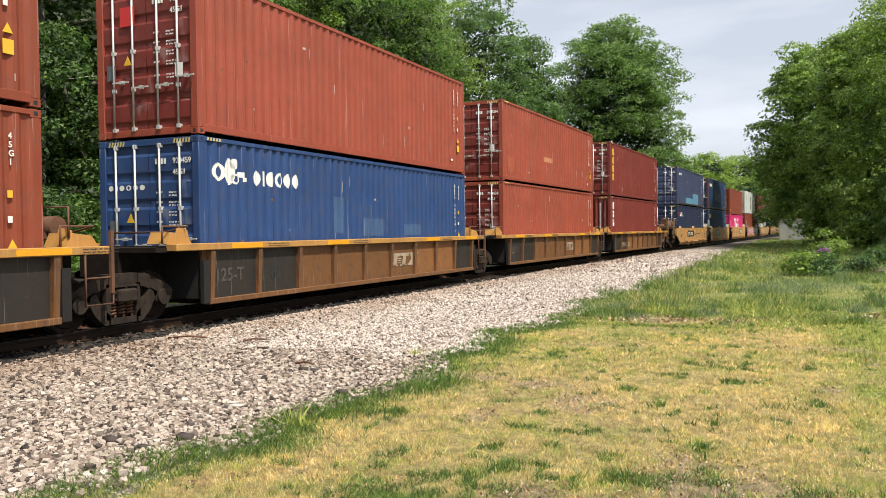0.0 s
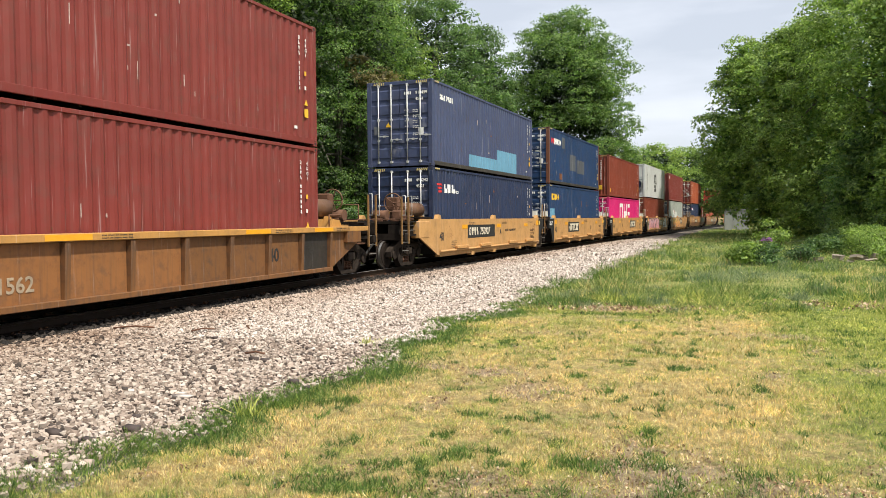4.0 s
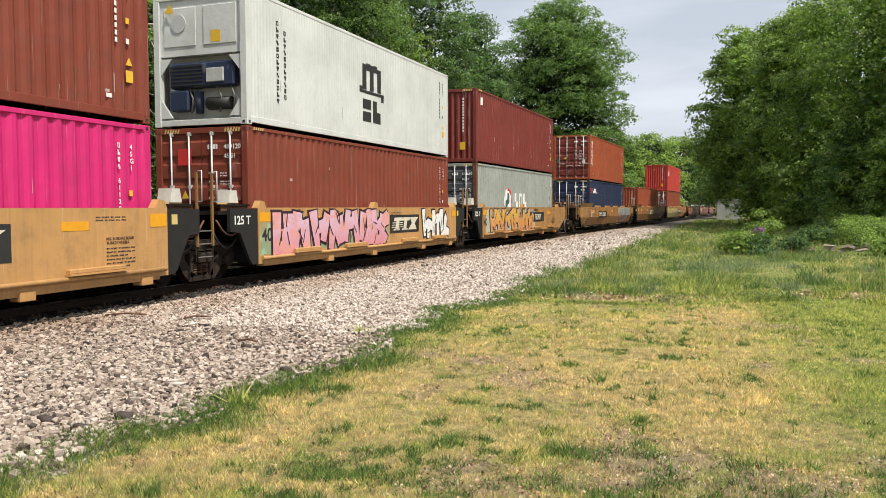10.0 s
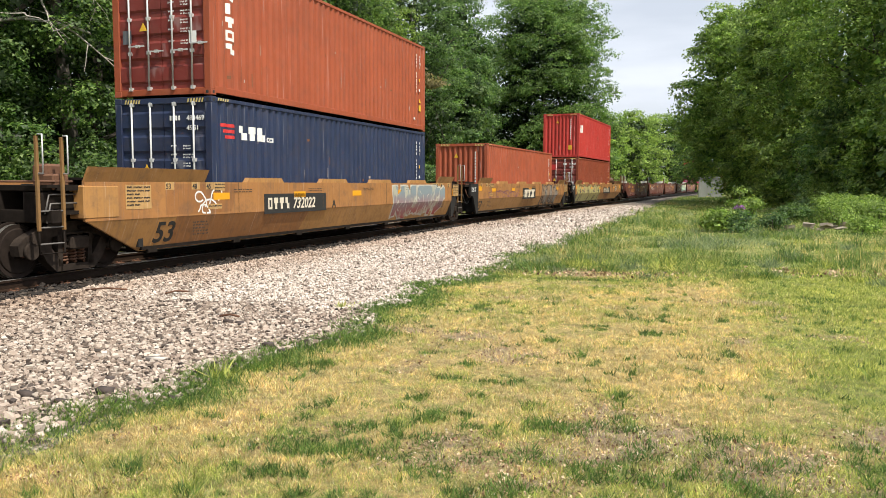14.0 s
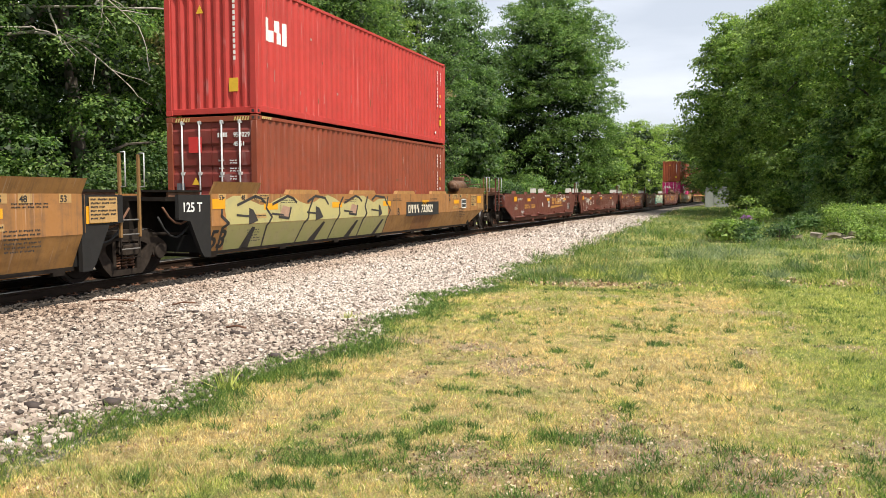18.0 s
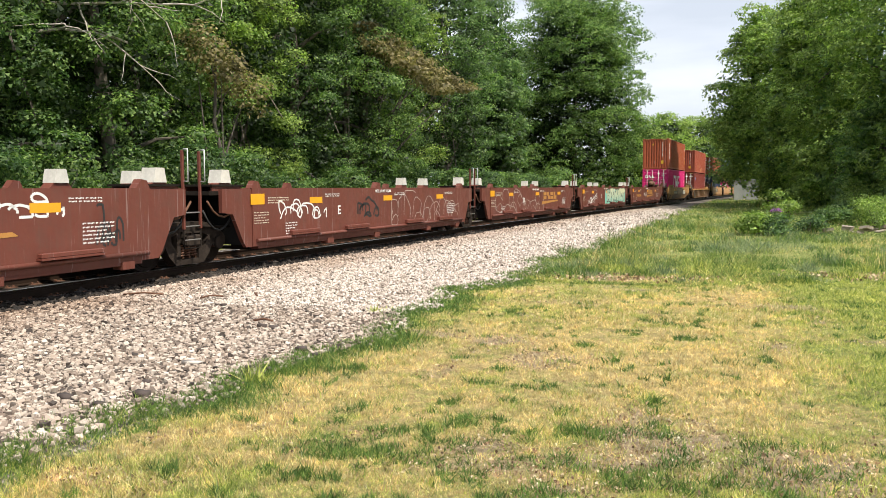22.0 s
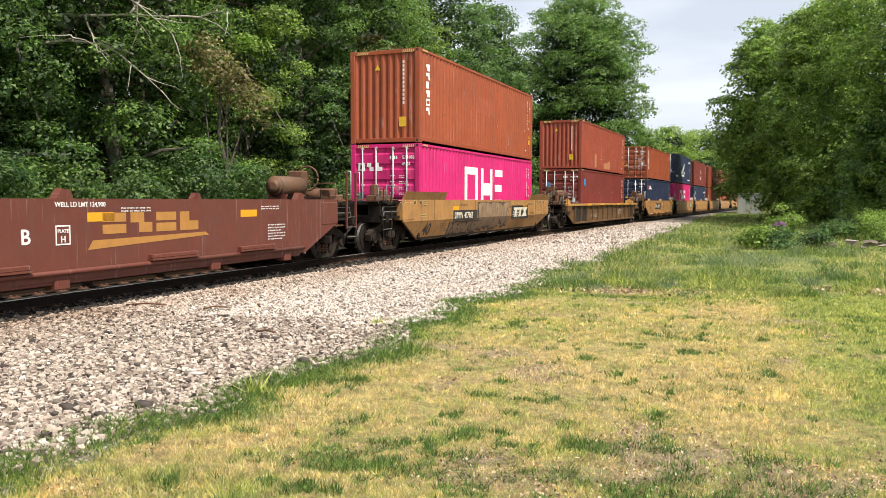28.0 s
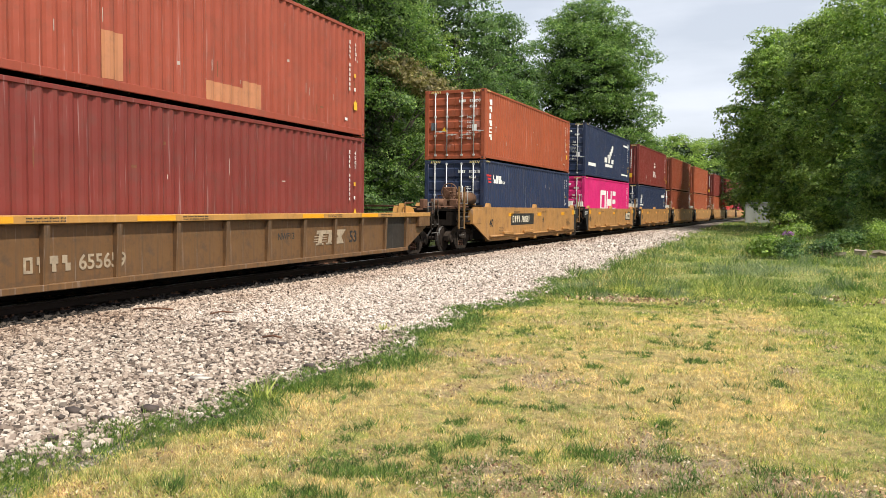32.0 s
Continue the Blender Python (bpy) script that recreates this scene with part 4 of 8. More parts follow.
def truck(parent, y, s):
    """Two axles in cast side frames, with a bolster and springs."""
    t = part("truck", shared("truck_bolster", CAST, lambda bm: box(box(bm, -1.2, 1.2, -0.2, 0.2, 0.40, 0.62, 0.03), -0.35, 0.35, -0.35, 0.35, 0.6, 0.74)), CAST, parent, "grimy cast steel truck")
    t.location = (0, y, 0)
    for sg in (1, -1):
        part("side_frame", shared("side_frame" + str(sg), CAST, lambda bm: side_frame_mesh(bm, sg)), CAST, t)
        for dy in (-0.18, 0.0, 0.18) if sg > 0 else ():
            part("spring", shared("spring", RUST, spring_mesh), RUST, t, "rusty coil spring").location = (1.0, dy, 0)
        for dy in (-0.89, 0.89):
            c = part("bearing_cap", shared("bearing_cap" + str(sg), RUST, lambda bm: tube(bm, (sg * 0.93, 0, 0), (sg * 1.09, 0, 0), 0.11, 0.09, sides=12)), RUST, t)
            c.location = (0, dy, WHEEL_R)
    for dy in (-0.89, 0.89):
        w = part("wheelset", shared("wheelset", WHEEL_STEEL, wheelset_mesh), WHEEL_STEEL, t, "two steel wheels on an axle")
        w.location = (0, dy, WHEEL_R)
        for sg in (1, -1):
            xa, xb = sorted((sg * 0.735, sg * 0.812))
            part("wheel_tread", shared("wheel_tread%d" % sg, STEEL, lambda bm: tube(bm, (xa, 0, 0), (xb, 0, 0), 0.4225, sides=28, caps=False)), STEEL, w, "polished steel tread")
        WHEELS.append((w, s, y + dy))
    return t


POST_TAN = paint("paint_weathered_post", (0.27, 0.15, 0.055), dirt=0.7, streak=0.6, rust=0.6)
WHEEL_STEEL = plain("wheel_steel", (0.022, 0.016, 0.013), 0.8, 0.0, 0.4, 5.0, sheen=0.12)


def side_outline(half, bottom, top, lo0, hi0, lo1, hi1):
    """The outline of a side in (y, z): lo and hi are how far bottom and top reach at the near and far end."""
    return ((-lo0, bottom), (lo1, bottom), (hi1, bottom + 0.62), (hi1, top), (-hi0, top), (-hi0, bottom + 0.62))


def posts(parent, y, mat, x=1.42, ladder=True, z0=0.75):
    """Two grab posts with loop handles, rungs between them below."""
    mat = mat if mat == OXIDE else POST_TAN
    for dy in (-0.24, 0.24):
        p = part("ladder_post", shared("ladder_post%.2f" % z0, mat, lambda bm: box(bm, -0.026, 0.026, -0.024, 0.024, z0, 2.18, 0.006)), mat, parent)
        p.location = (x, y + dy, 0)
        h = part("grab_handle", shared("grab_handle", GALV, lambda bm: pipe(bm, ((0.03, 0, 1.62), (0.12, 0.0, 1.62), (0.12, 0.0, 2.2), (0.03, 0, 2.2)), 0.014)), GALV, parent)
        h.location = (x, y + dy, 0)
    if ladder:
        for z in (0.55, 0.8, 1.05):
            r = part("rung", shared("rung", GALV_DULL, lambda bm: tube(bm, (0, -0.24, 0), (0, 0.24, 0), 0.013, sides=6)), GALV_DULL, parent)
            r.location = (x, y, z)
        b = part("step_frame", shared("step_frame", GRIME, lambda bm: pipe(bm, ((0, -0.24, 0.85), (0, -0.24, 0.4), (0, 0.24, 0.4), (0, 0.24, 0.85)), 0.015)), GRIME, parent)
        b.location = (x, y, 0)


def wire_loops(parent, y, top):
    """Low bent-rod handrails and a wire step at a wagon's corner."""
    for dy, h in ((-0.3, 0.42), (0.18, 0.5)):
        part("grab_handle", shared("low_loop%.2f" % h, GALV_DULL, lambda bm: pipe(bm, ((0, -0.16, 0), (0, -0.16, h), (0, 0.16, h), (0, 0.16, 0)), 0.017, 7)), GALV_DULL, parent, "bent steel grab loop").location = (1.4, y + dy, top - 0.1)
    part("step_frame", shared("low_step", GRIME, lambda bm: pipe(bm, ((0, -0.3, 1.2), (0, -0.3, 0.42), (0, 0.26, 0.42), (0, 0.26, 1.2)), 0.018, 7)), GRIME, parent).location = (1.45, y, 0)
    for z in (0.68, 0.95):
        part("rung", shared("low_rung", GALV_DULL, lambda bm: tube(bm, (0, -0.3, 0), (0, 0.26, 0), 0.013, sides=6)), GALV_DULL, parent).location = (1.45, y, z)
    part("deck_bracket", shared("rusty_bracket", RUST, lambda bm: box(box(bm, 0.95, 1.3, -0.35, 0.3, -0.05, 0.12, 0.02), 1.0, 1.15, -0.2, 0.1, 0.12, 0.42, 0.02)), RUST, parent, "rusty deck bracket").location = (0, y, top)


def stirrup(parent, y, mat, x=1.5):
    """A single upright with a wire step hanging in front of the truck."""
    part("ladder_post", shared("thin_post", mat, lambda bm: box(bm, -0.03, 0.03, -0.03, 0.03, 0.6, 1.55, 0.006)), mat, parent).location = (x, y, 0)
    part("step_frame", shared("wire_step", mat, lambda bm: pipe(bm, ((0, -0.5, 1.25), (0, -0.5, 0.45), (0, 0.02, 0.45), (0, 0.02, 1.25)), 0.016)), mat, parent).location = (x, y, 0)
    part("rung", shared("long_rung", mat, lambda bm: tube(bm, (0, -0.5, 0), (0, 0.02, 0), 0.014, sides=6)), mat, parent).location = (x, y, 0.85)


def deck_gear(parent, y, top, mat):
    """Brackets, a bent pipe and a container guide on the end deck."""
    part("deck_bracket", shared("deck_bracket", mat, lambda bm: prism(bm, ((-0.3, 0), (0.3, 0), (0.16, 0.16), (-0.2, 0.2)), "x", 0.85, 1.3)), mat, parent).location = (0, y, top)
    part("guide_lug", shared("deck_guide", mat, lambda bm: prism(bm, ((-0.1, 0), (0.16, 0), (0.1, 0.24), (0.0, 0.27)), "x", 1.05, 1.2)), mat, parent).location = (0, y * 0.97, top)
    part("deck_pipe", shared("deck_pipe", RUST, lambda bm: pipe(bm, ((1.3, -0.4, 0), (1.3, -0.4, 0.3), (1.3, 0.2, 0.3), (0.6, 0.4, 0.2), (-0.8, 0.4, 0.2)), 0.018)), RUST, parent).location = (0, y, top)


def pad(parent, x, y, z, mat):
    """A box-shaped connector stowed on the end deck, tapering to the top."""
    bm = bmesh.new()
    prism(bm, ((-0.17, 0), (0.17, 0), (0.11, 0.26), (-0.11, 0.26)), "x", -0.15, 0.15)
    p = part("locking_cone", bm, PAD_WHITE, parent, "dirty white locking cone")
    p.location = (x, y, z)
    b = part("cone_bracket", prism(bmesh.new(), ((-0.3, -0.14), (0.3, -0.14), (0.17, 0), (-0.17, 0)), "x", -0.12, 0.12), mat, parent)
    b.location = (x, y, z)


def brake_gear(parent, y, sg, mat):
    """An air reservoir lying along the end deck, a brake wheel on its stand, pipes and a valve."""
    c, z, r = y - sg * 1.15, 1.80, 0.24
    bm = tube(bmesh.new(), (0.75, c - 0.52, z), (0.75, c + 0.52, z), r, sides=18)
    for d in (-1, 1):
        tube(bm, (0.75, c + d * 0.52, z), (0.75, c + d * 0.58, z), r, r * 0.8, sides=18)
        tube(bm, (0.75, c + d * 0.58, z), (0.75, c + d * 0.61, z), r * 0.8, r * 0.3, sides=18)
    part("air_reservoir", bm, TANK, parent, "stained steel air reservoir")
    for d in (-0.4, 0.4):
        part("tank_saddle", box(bmesh.new(), 0.5, 1.0, c + d - 0.03, c + d + 0.03, 1.42, 1.62), mat, parent)
    w = y - sg * 0.25
    bm = box(bmesh.new(), 0.42, 0.56, w - 0.06, w + 0.06, 1.3, 2.2, 0.01)
    box(bm, 0.3, 0.72, w - sg * 0.02 - 0.13, w - sg * 0.02 + 0.13, 1.72, 2.2, 0.03)
    part("brake_stand", bm, RUST, parent, "rusty brake stand")
    hub = Vector((0.62, w + sg * 0.25, 2.02))
    bm = pipe(bmesh.new(), [hub + 0.3 * Vector((math.cos(a), 0, math.sin(a))) for a in [2 * math.pi * i / 20 for i in range(21)]], 0.022)
    part("brake_wheel", bm, TANK, parent, "rusty spoked brake wheel")
    bm = bmesh.new()
    for i in range(5):
        a = 2 * math.pi * i / 5
        tube(bm, hub, hub + 0.3 * Vector((math.cos(a), 0, math.sin(a))), 0.014, sides=6)
    tube(bm, hub - Vector((0, sg * 0.3, 0)), hub + Vector((0, sg * 0.05, 0)), 0.03, sides=8)
    part("spider", bm, RUST, parent)
    part("brake_pipe", pipe(bmesh.new(), ((1.3, y + sg * 0.2, 1.45), (1.3, y + sg * 0.2, 1.9), (0.3, y + sg * 0.25, 1.9), (0.3, y + sg * 0.25, 1.4)), 0.018), RUST, parent)
    part("valve_box", box(tube(bmesh.new(), (0.2, y + sg * 0.55, 1.62), (0.7, y + sg * 0.55, 1.62), 0.16, sides=14), 0.25, 0.6, y + sg * 0.4, y + sg * 0.7, 1.42, 1.56, 0.02), RUST, parent, "rusty brake valve")


TANK = paint("paint_stained_tank", (0.15, 0.075, 0.04), dirt=0.7, rust=0.6)


def end_fittings(parent, q, e, kind, top, mat):
    """A walkway over the end of the well, sagging brake hoses and small brackets between two units."""
    beam = OXIDE if mat == OXIDE else RUST
    ya, yb = sorted((q * (e["lo"] + 0.05), q * (e["lo"] + 1.05)))
    key = "%.2f%.2f" % (ya, yb)
    part("walkway", shared("walkway" + key, GRIME, lambda bm: box(bm, 0.55, 1.32, ya, yb, top + 0.03, top + 0.07)), GRIME, parent, "dark grated walkway")
    for x in (0.6, 1.24):
        part("walkway_bracket", shared("walkway_bracket%.2f" % x + key, beam, lambda bm: box(bm, x, x + 0.05, ya + 0.05, yb - 0.05, top - 0.07, top + 0.03)), beam, parent)
    y0, y1 = q * (e["lo"] + 0.25), q * (e["lo"] + 1.25)
    for i, (x, z, sag) in enumerate(((1.36, 1.30, 0.34), (1.25, 1.12, 0.42))):
        pts = [(x, y0 + (y1 - y0) * j / 6, z - sag * math.sin(math.pi * j / 6) ** 0.8 - 0.05 * j / 6) for j in range(7)]
        part("brake_hose", shared("brake_hose%d%.2f" % (i, y0), (RUST, RUBBER)[i], lambda bm: pipe(bm, pts, 0.02, 7)), (RUST, RUBBER)[i], parent, ("rusty bent air pipe", "black rubber air hose")[i])
    part("train_pipe", shared("train_pipe%.2f" % y0, GRIME, lambda bm: tube(bm, (1.1, y0, 0.72), (1.1, y1, 0.76), 0.03, sides=8)), GRIME, parent)
    if kind == "coup":
        ya, yb = sorted((q * (e["hi"] - 0.1), q * e["deck"]))
        part("side_beam", shared("side_beam%.2f%.2f" % (ya, yb), GRIME, lambda bm: box(bm, 0.9, 1.3, ya, yb, 1.02, 1.34, 0.02)), GRIME, parent)
        for z, x in ((1.16, 1.36), (1.3, 1.33)):
            part("uncoupling_rod", shared("uncoupling_rod%.2f%.2f" % (ya, z), GALV_DULL, lambda bm: pipe(bm, ((x, ya + 0.1, z), (x, yb - 0.1, z), (x + 0.02, yb, z - 0.3)) if q > 0 else ((x, yb - 0.1, z), (x, ya + 0.1, z), (x + 0.02, ya, z - 0.3)), 0.014)), GALV_DULL, parent)
        part("valve_block", shared("valve_block%.2f" % ya, RUST, lambda bm: box(box(bm, 1.12, 1.36, (ya + yb) / 2 - 0.2, (ya + yb) / 2 + 0.12, 1.36, 1.62, 0.03), 0.8, 1.12, (ya + yb) / 2 - 0.1, (ya + yb) / 2 + 0.3, 1.36, 1.78, 0.04)), RUST, parent, "rusty valve block")


def coupler(parent, y, sg):
    bm = box(bmesh.new(), -0.13, 0.13, min(y, y + sg * 1.15), max(y, y + sg * 1.15), 0.74, 0.98, 0.02)
    box(bm, -0.2, 0.2, min(y + sg * 1.1, y + sg * 1.42), max(y + sg * 1.1, y + sg * 1.42), 0.70, 1.02, 0.05)
    part("coupler", bm, RUST, parent, "rusty knuckle coupler")
    bm = pipe(bmesh.new(), ((0.4, y, 0.75), (0.42, y + sg * 0.6, 0.42), (0.3, y + sg * 1.2, 0.45), (0.2, y + sg * 1.4, 0.6)), 0.03, 8)
    part("air_hose", bm, RUBBER, parent, "black rubber air hose")


def side_marks(parent, y0, y1, z, mat_ink, x):
    """Small stencilled lines, amber reflectors along the top of the side."""
    n = max(2, int((y1 - y0) / 3.0))
    for i in range(n):
        y = y0 + (i + 0.5) * (y1 - y0) / n
        part("reflector", bars(bmesh.new(), y, z - 0.35, 0.14, (0.55,), 0, x), AMBER, parent, "amber reflector strip")
        part("stencil", bars(bmesh.new(), y + 0.7, z - 0.16, 0.022, (0.10, 0.16, 0.06, 0.12, 0.09), 0.035, x, 2, 2.2), mat_ink, parent)


def unit(style, s, label, near="art", far="art", cell=40, mat=None, ink=None, brake=0, cones=True, panel=None, digits="", digits_at=0.0, digits_w=2.6, letter="", letter_at=0.0, cell_at=None, loops=False):
    """One well unit. style: 'smooth', 'crease' or 'ribbed'. near, far: 'art' (shares a truck) or 'coup' (own truck and coupler).
    The far shared truck belongs to the unit itself."""
    ob = empty("well_wagon", label, "rail wagon", "wagons of the freight train")
    ob.matrix_world = track_pose(s)
    grow = 0.0 if cell == 40 else 2.0
    mat = mat or YELLOW
    ink = ink or BLACK_MARK
    top, bottom = {"smooth": (1.50, 0.30), "crease": (1.50, 0.26), "ribbed": (1.32, 0.26)}[style]
    ends = []
    for kind in (near, far):
        if kind == "art":
            ends.append(dict(lo=6.15 + grow, hi=6.15 + grow, truck=7.7 + (grow - 0.05 if grow else 0), deck=7.25 + grow, post=7.35 + grow))
        else:
            ends.append(dict(lo=6.35 + grow, hi=7.85 + grow, truck=7.95 + grow * 0.85, deck=8.9 + grow * 0.8, post=8.75 + grow * 0.85))
    a, b = ends
    tk = "%s%d%s%s" % (style, cell, near, far)
    # sides
    for sg in (1, -1):
        x0, x1 = sorted((sg * (SIDE - 0.05), sg * SIDE))
        if style == "ribbed":
            part("side_web", shared("side_web" + tk + str(sg), mat, lambda bm: prism(bm, side_outline(0, bottom, top - 0.1, a["lo"], a["hi"] if near == "coup" else a["lo"] + 0.1, b["lo"], b["hi"] if far == "coup" else b["lo"] + 0.1), "x", sg * (SIDE - 0.16), sg * (SIDE - 0.11))), mat, ob)
            ya, yb = -a["deck"] + (0.25 if near == "art" else 0.6), b["deck"] - (0.25 if far == "art" else 0.6)
            part("top_chord", shared("top_chord" + tk + str(sg), CHORD, lambda bm: box(bm, *sorted((sg * (SIDE - 0.22), sg * (SIDE + 0.02))), ya, yb, top - 0.12, top, 0.01)), CHORD, ob, "yellow top chord with rubbed edges")
            part("bottom_chord", shared("bottom_chord" + tk + str(sg), mat, lambda bm: box(bm, *sorted((sg * (SIDE - 0.18), sg * (SIDE - 0.02))), -a["lo"], b["lo"], bottom - 0.03, bottom + 0.07, 0.01)), mat, ob)
            n = 9 if cell == 40 else 12
            for i in range(n + 1):
                y = -a["lo"] + 0.08 + i * (a["lo"] + b["lo"] - 0.16) / n
                r = part("rib", shared("rib%d" % sg, mat, lambda bm: prism(bm, ((sg * (SIDE - 0.11), bottom + 0.05), (sg * (SIDE - 0.04), bottom + 0.05), (sg * SIDE, top - 0.14), (sg * (SIDE - 0.11), top - 0.14)), "y", -0.055, 0.055)), mat, ob)
                r.location = (0, y, 0)
                if i < n:
                    step = (a["lo"] + b["lo"] - 0.16) / n
                    tone = (mat if mat != SOOT else (mat, SOOT_RUST, mat, SOOT_RUST, SOOT_RUST, mat, SOOT_RUST, mat)[(i * 3 + int(s)) % 8]) if 1 < i < n - 1 else SOOT_GREY
                    w = part("web_panel", shared("web_panel%d%d%s" % (sg, cell, tone.name), tone, lambda bm: box(bm, *sorted((sg * (SIDE - 0.112), sg * (SIDE - 0.1))), 0.05, step - 0.05, bottom + 0.06, top - 0.13)), tone, ob)
                    w.location = (0, y, 0)
        elif style == "smooth":
            part("side_panel", shared("wagon_side" + tk + str(sg), mat, lambda bm: prism(bm, side_outline(0, bottom, top, a["lo"], a["hi"], b["lo"], b["hi"]), "x", x0, x1)), mat, ob)
            part("side_pipe", shared("side_pipe" + tk + str(sg), mat, lambda bm: tube(bm, (sg * (SIDE + 0.03), -a["lo"] + 0.1, bottom + 0.12), (sg * (SIDE + 0.03), b["lo"] - 0.1, bottom + 0.12), 0.04, sides=10)), mat, ob)
            part("sill", shared("sill" + tk + str(sg), mat, lambda bm: box(bm, *sorted((sg * (SIDE - 0.28), sg * (SIDE - 0.02))), -a["lo"] + 0.2, b["lo"] - 0.2, bottom - 0.06, bottom + 0.04, 0.01)), mat, ob)
            for y in (-4.2, -1.7, 1.9, 4.4):
                c = part("step_plate", shared("step_plate%d" % sg, mat, lambda bm: box(box(bm, *sorted((sg * SIDE, sg * (SIDE + 0.11))), -0.62, 0.62, bottom + 0.17, bottom + 0.2), *sorted((sg * SIDE, sg * (SIDE + 0.09))), -0.6, 0.6, bottom + 0.2, bottom + 0.27, 0.01)), mat, ob)
                c.location = (0, y, 0)
                f = part("floor_lug", shared("floor_lug%d" % sg, mat, lambda bm: box(bm, *sorted((sg * (SIDE - 0.2), sg * (SIDE + 0.01))), -0.14, 0.14, bottom - 0.13, bottom + 0.02, 0.01)), mat, ob)
                f.location = (0, y + 1.2, 0)
            for y in (-a["lo"] + 0.15, -0.4, b["lo"] - 0.15):
                g = part("guide_lug", shared("guide_lug%d" % sg, mat, lambda bm: prism(bm, ((-0.16, 0), (0.16, 0), (0.1, 0.13), (-0.04, 0.15)), "x", *sorted((sg * (SIDE - 0.16), sg * (SIDE - 0.01))))), mat, ob)
                g.location = (0, y, top)
        else:
            up = UPPER_TAN if cell == 53 else mat
            part("side_panel", shared("wagon_side_up" + tk + str(sg), up, lambda bm: prism(bm, ((-a["hi"], 0.86), (b["hi"], 0.86), (b["hi"], top), (-a["hi"], top)), "x", x0, x1)), up, ob)
            part("lower_panel", shared("wagon_side_low" + tk + str(sg), mat, lambda bm: loft(bm, ((sg * SIDE, 0.87), (sg * (SIDE - 0.05), 0.87), (sg * (SIDE - 0.31), bottom), (sg * (SIDE - 0.26), bottom)), (-a["hi"] + (0.0 if near == "coup" else 0), b["hi"]), (-a["lo"], b["lo"]))), mat, ob)
            for kind, e, q in ((near, a, -1), (far, b, 1)) if sg > 0 else ():
                ya, yb = sorted((q * (e["lo"] - 1.6), q * e["hi"]))
                part("flared_plate", shared("flare%s%.2f%.2f%d" % (kind, ya, yb, sg), mat, lambda bm: prism(bm, ((sg * (SIDE - 0.05), 0), (sg * SIDE, 0), (sg * (SIDE + 0.12), 0.24), (sg * (SIDE + 0.07), 0.24)), "y", ya, yb)), mat, ob).location = (0, 0, top)
            if sg > 0 and cell == 53:
                for y in (-4.5, -1.2, 1.8, 4.8):
                    g = part("guide_lug", shared("long_lug", mat, lambda bm: prism(bm, ((-0.75, 0), (0.75, 0), (0.65, 0.1), (-0.65, 0.1)), "x", SIDE - 0.14, SIDE - 0.02)), mat, ob)
                    g.location = (0, y, top)
    # well floor and end bulkheads
    part("well_floor", shared("well_floor" + tk, GRIME, lambda bm: cross_floor(bm, a["lo"], b["lo"], bottom)), GRIME, ob)
    for kind, e, q in ((near, a, -1), (far, b, 1)):
        ya, yb = sorted((q * e["lo"], q * (e["lo"] + 0.12)))
        part("bulkhead", shared("bulkhead%s%.2f%.2f" % (style, ya, yb), DARK_PANEL, lambda bm: box(bm, -SIDE + 0.16, SIDE - 0.16, ya, yb, 0.34, top - 0.04)), DARK_PANEL, ob)
        ya, yb = sorted((q * (e["lo"] + 0.1), q * e["deck"]))
        part("end_deck", shared("end_deck%s%s%.2f%.2f" % (style, kind, ya, yb), GRIME, lambda bm: box(box(bm, -SIDE + 0.2, SIDE - 0.2, ya, yb, top - 0.14, top - 0.06), -0.45, 0.45, ya, yb, 0.76, top - 0.14)), GRIME, ob)
        if kind == "art":
            for sg in (1, -1):
                y0 = q * (e["lo"] + 0.004)
                gus = OXIDE if mat == OXIDE else DARK_PANEL
                pts = ((y0, bottom), (y0 + q * 0.2, bottom), (y0 + q * 0.3, bottom + 0.12), (y0 + q * 0.62, 0.98), (y0 + q * 0.95, 1.02), (y0 + q * 0.95, top - 0.02), (y0, top - 0.02))
                if style == "ribbed":
                    pts = ((y0, bottom), (y0 + q * 0.16, bottom), (y0 + q * 0.16, top - 0.3), (y0, top - 0.3))
                part("end_gusset", shared("end_gusset%s%.2f%d%s" % (style, y0, sg, gus.name), gus, lambda bm: prism(bm, pts, "x", *sorted((sg * (SIDE - 0.1), sg * (SIDE - 0.02))))), gus, ob, "painted end gusset")
        else:
            yb = q * e["deck"]
            part("end_sill", shared("end_sill%.2f" % yb, GRIME, lambda bm: box(bm, -SIDE + 0.05, SIDE - 0.02, *sorted((yb, yb - q * 0.2)), 0.86, 1.06, 0.01)), GRIME, ob)
            part("end_box", shared("end_box%.2f" % yb, mat, lambda bm: box(bm, SIDE - 0.3, SIDE + 0.012, *sorted((q * (e["hi"] - 0.75), q * (e["hi"] + 0.03))), 0.9, top - 0.06, 0.02)), mat, ob)
            coupler(ob, yb, q)
            bm = pipe(bmesh.new(), ((1.35, q * (e["hi"] + 0.1), 1.5), (1.35, yb, 1.5), (-1.35, yb, 1.5)), 0.02)
            part("hand_rail", bm, RUST, ob)
            ya, yc = sorted((q * (e["hi"] + 0.02), yb))
            for z, h in ((1.40, 0.05), (0.98, 0.06)):
                part("platform_rail", shared("platform_rail%.2f%.2f%.2f" % (ya, yc, z), GRIME, lambda bm: box(bm, 1.28, 1.4, ya, yc, z, z + h)), GRIME, ob)
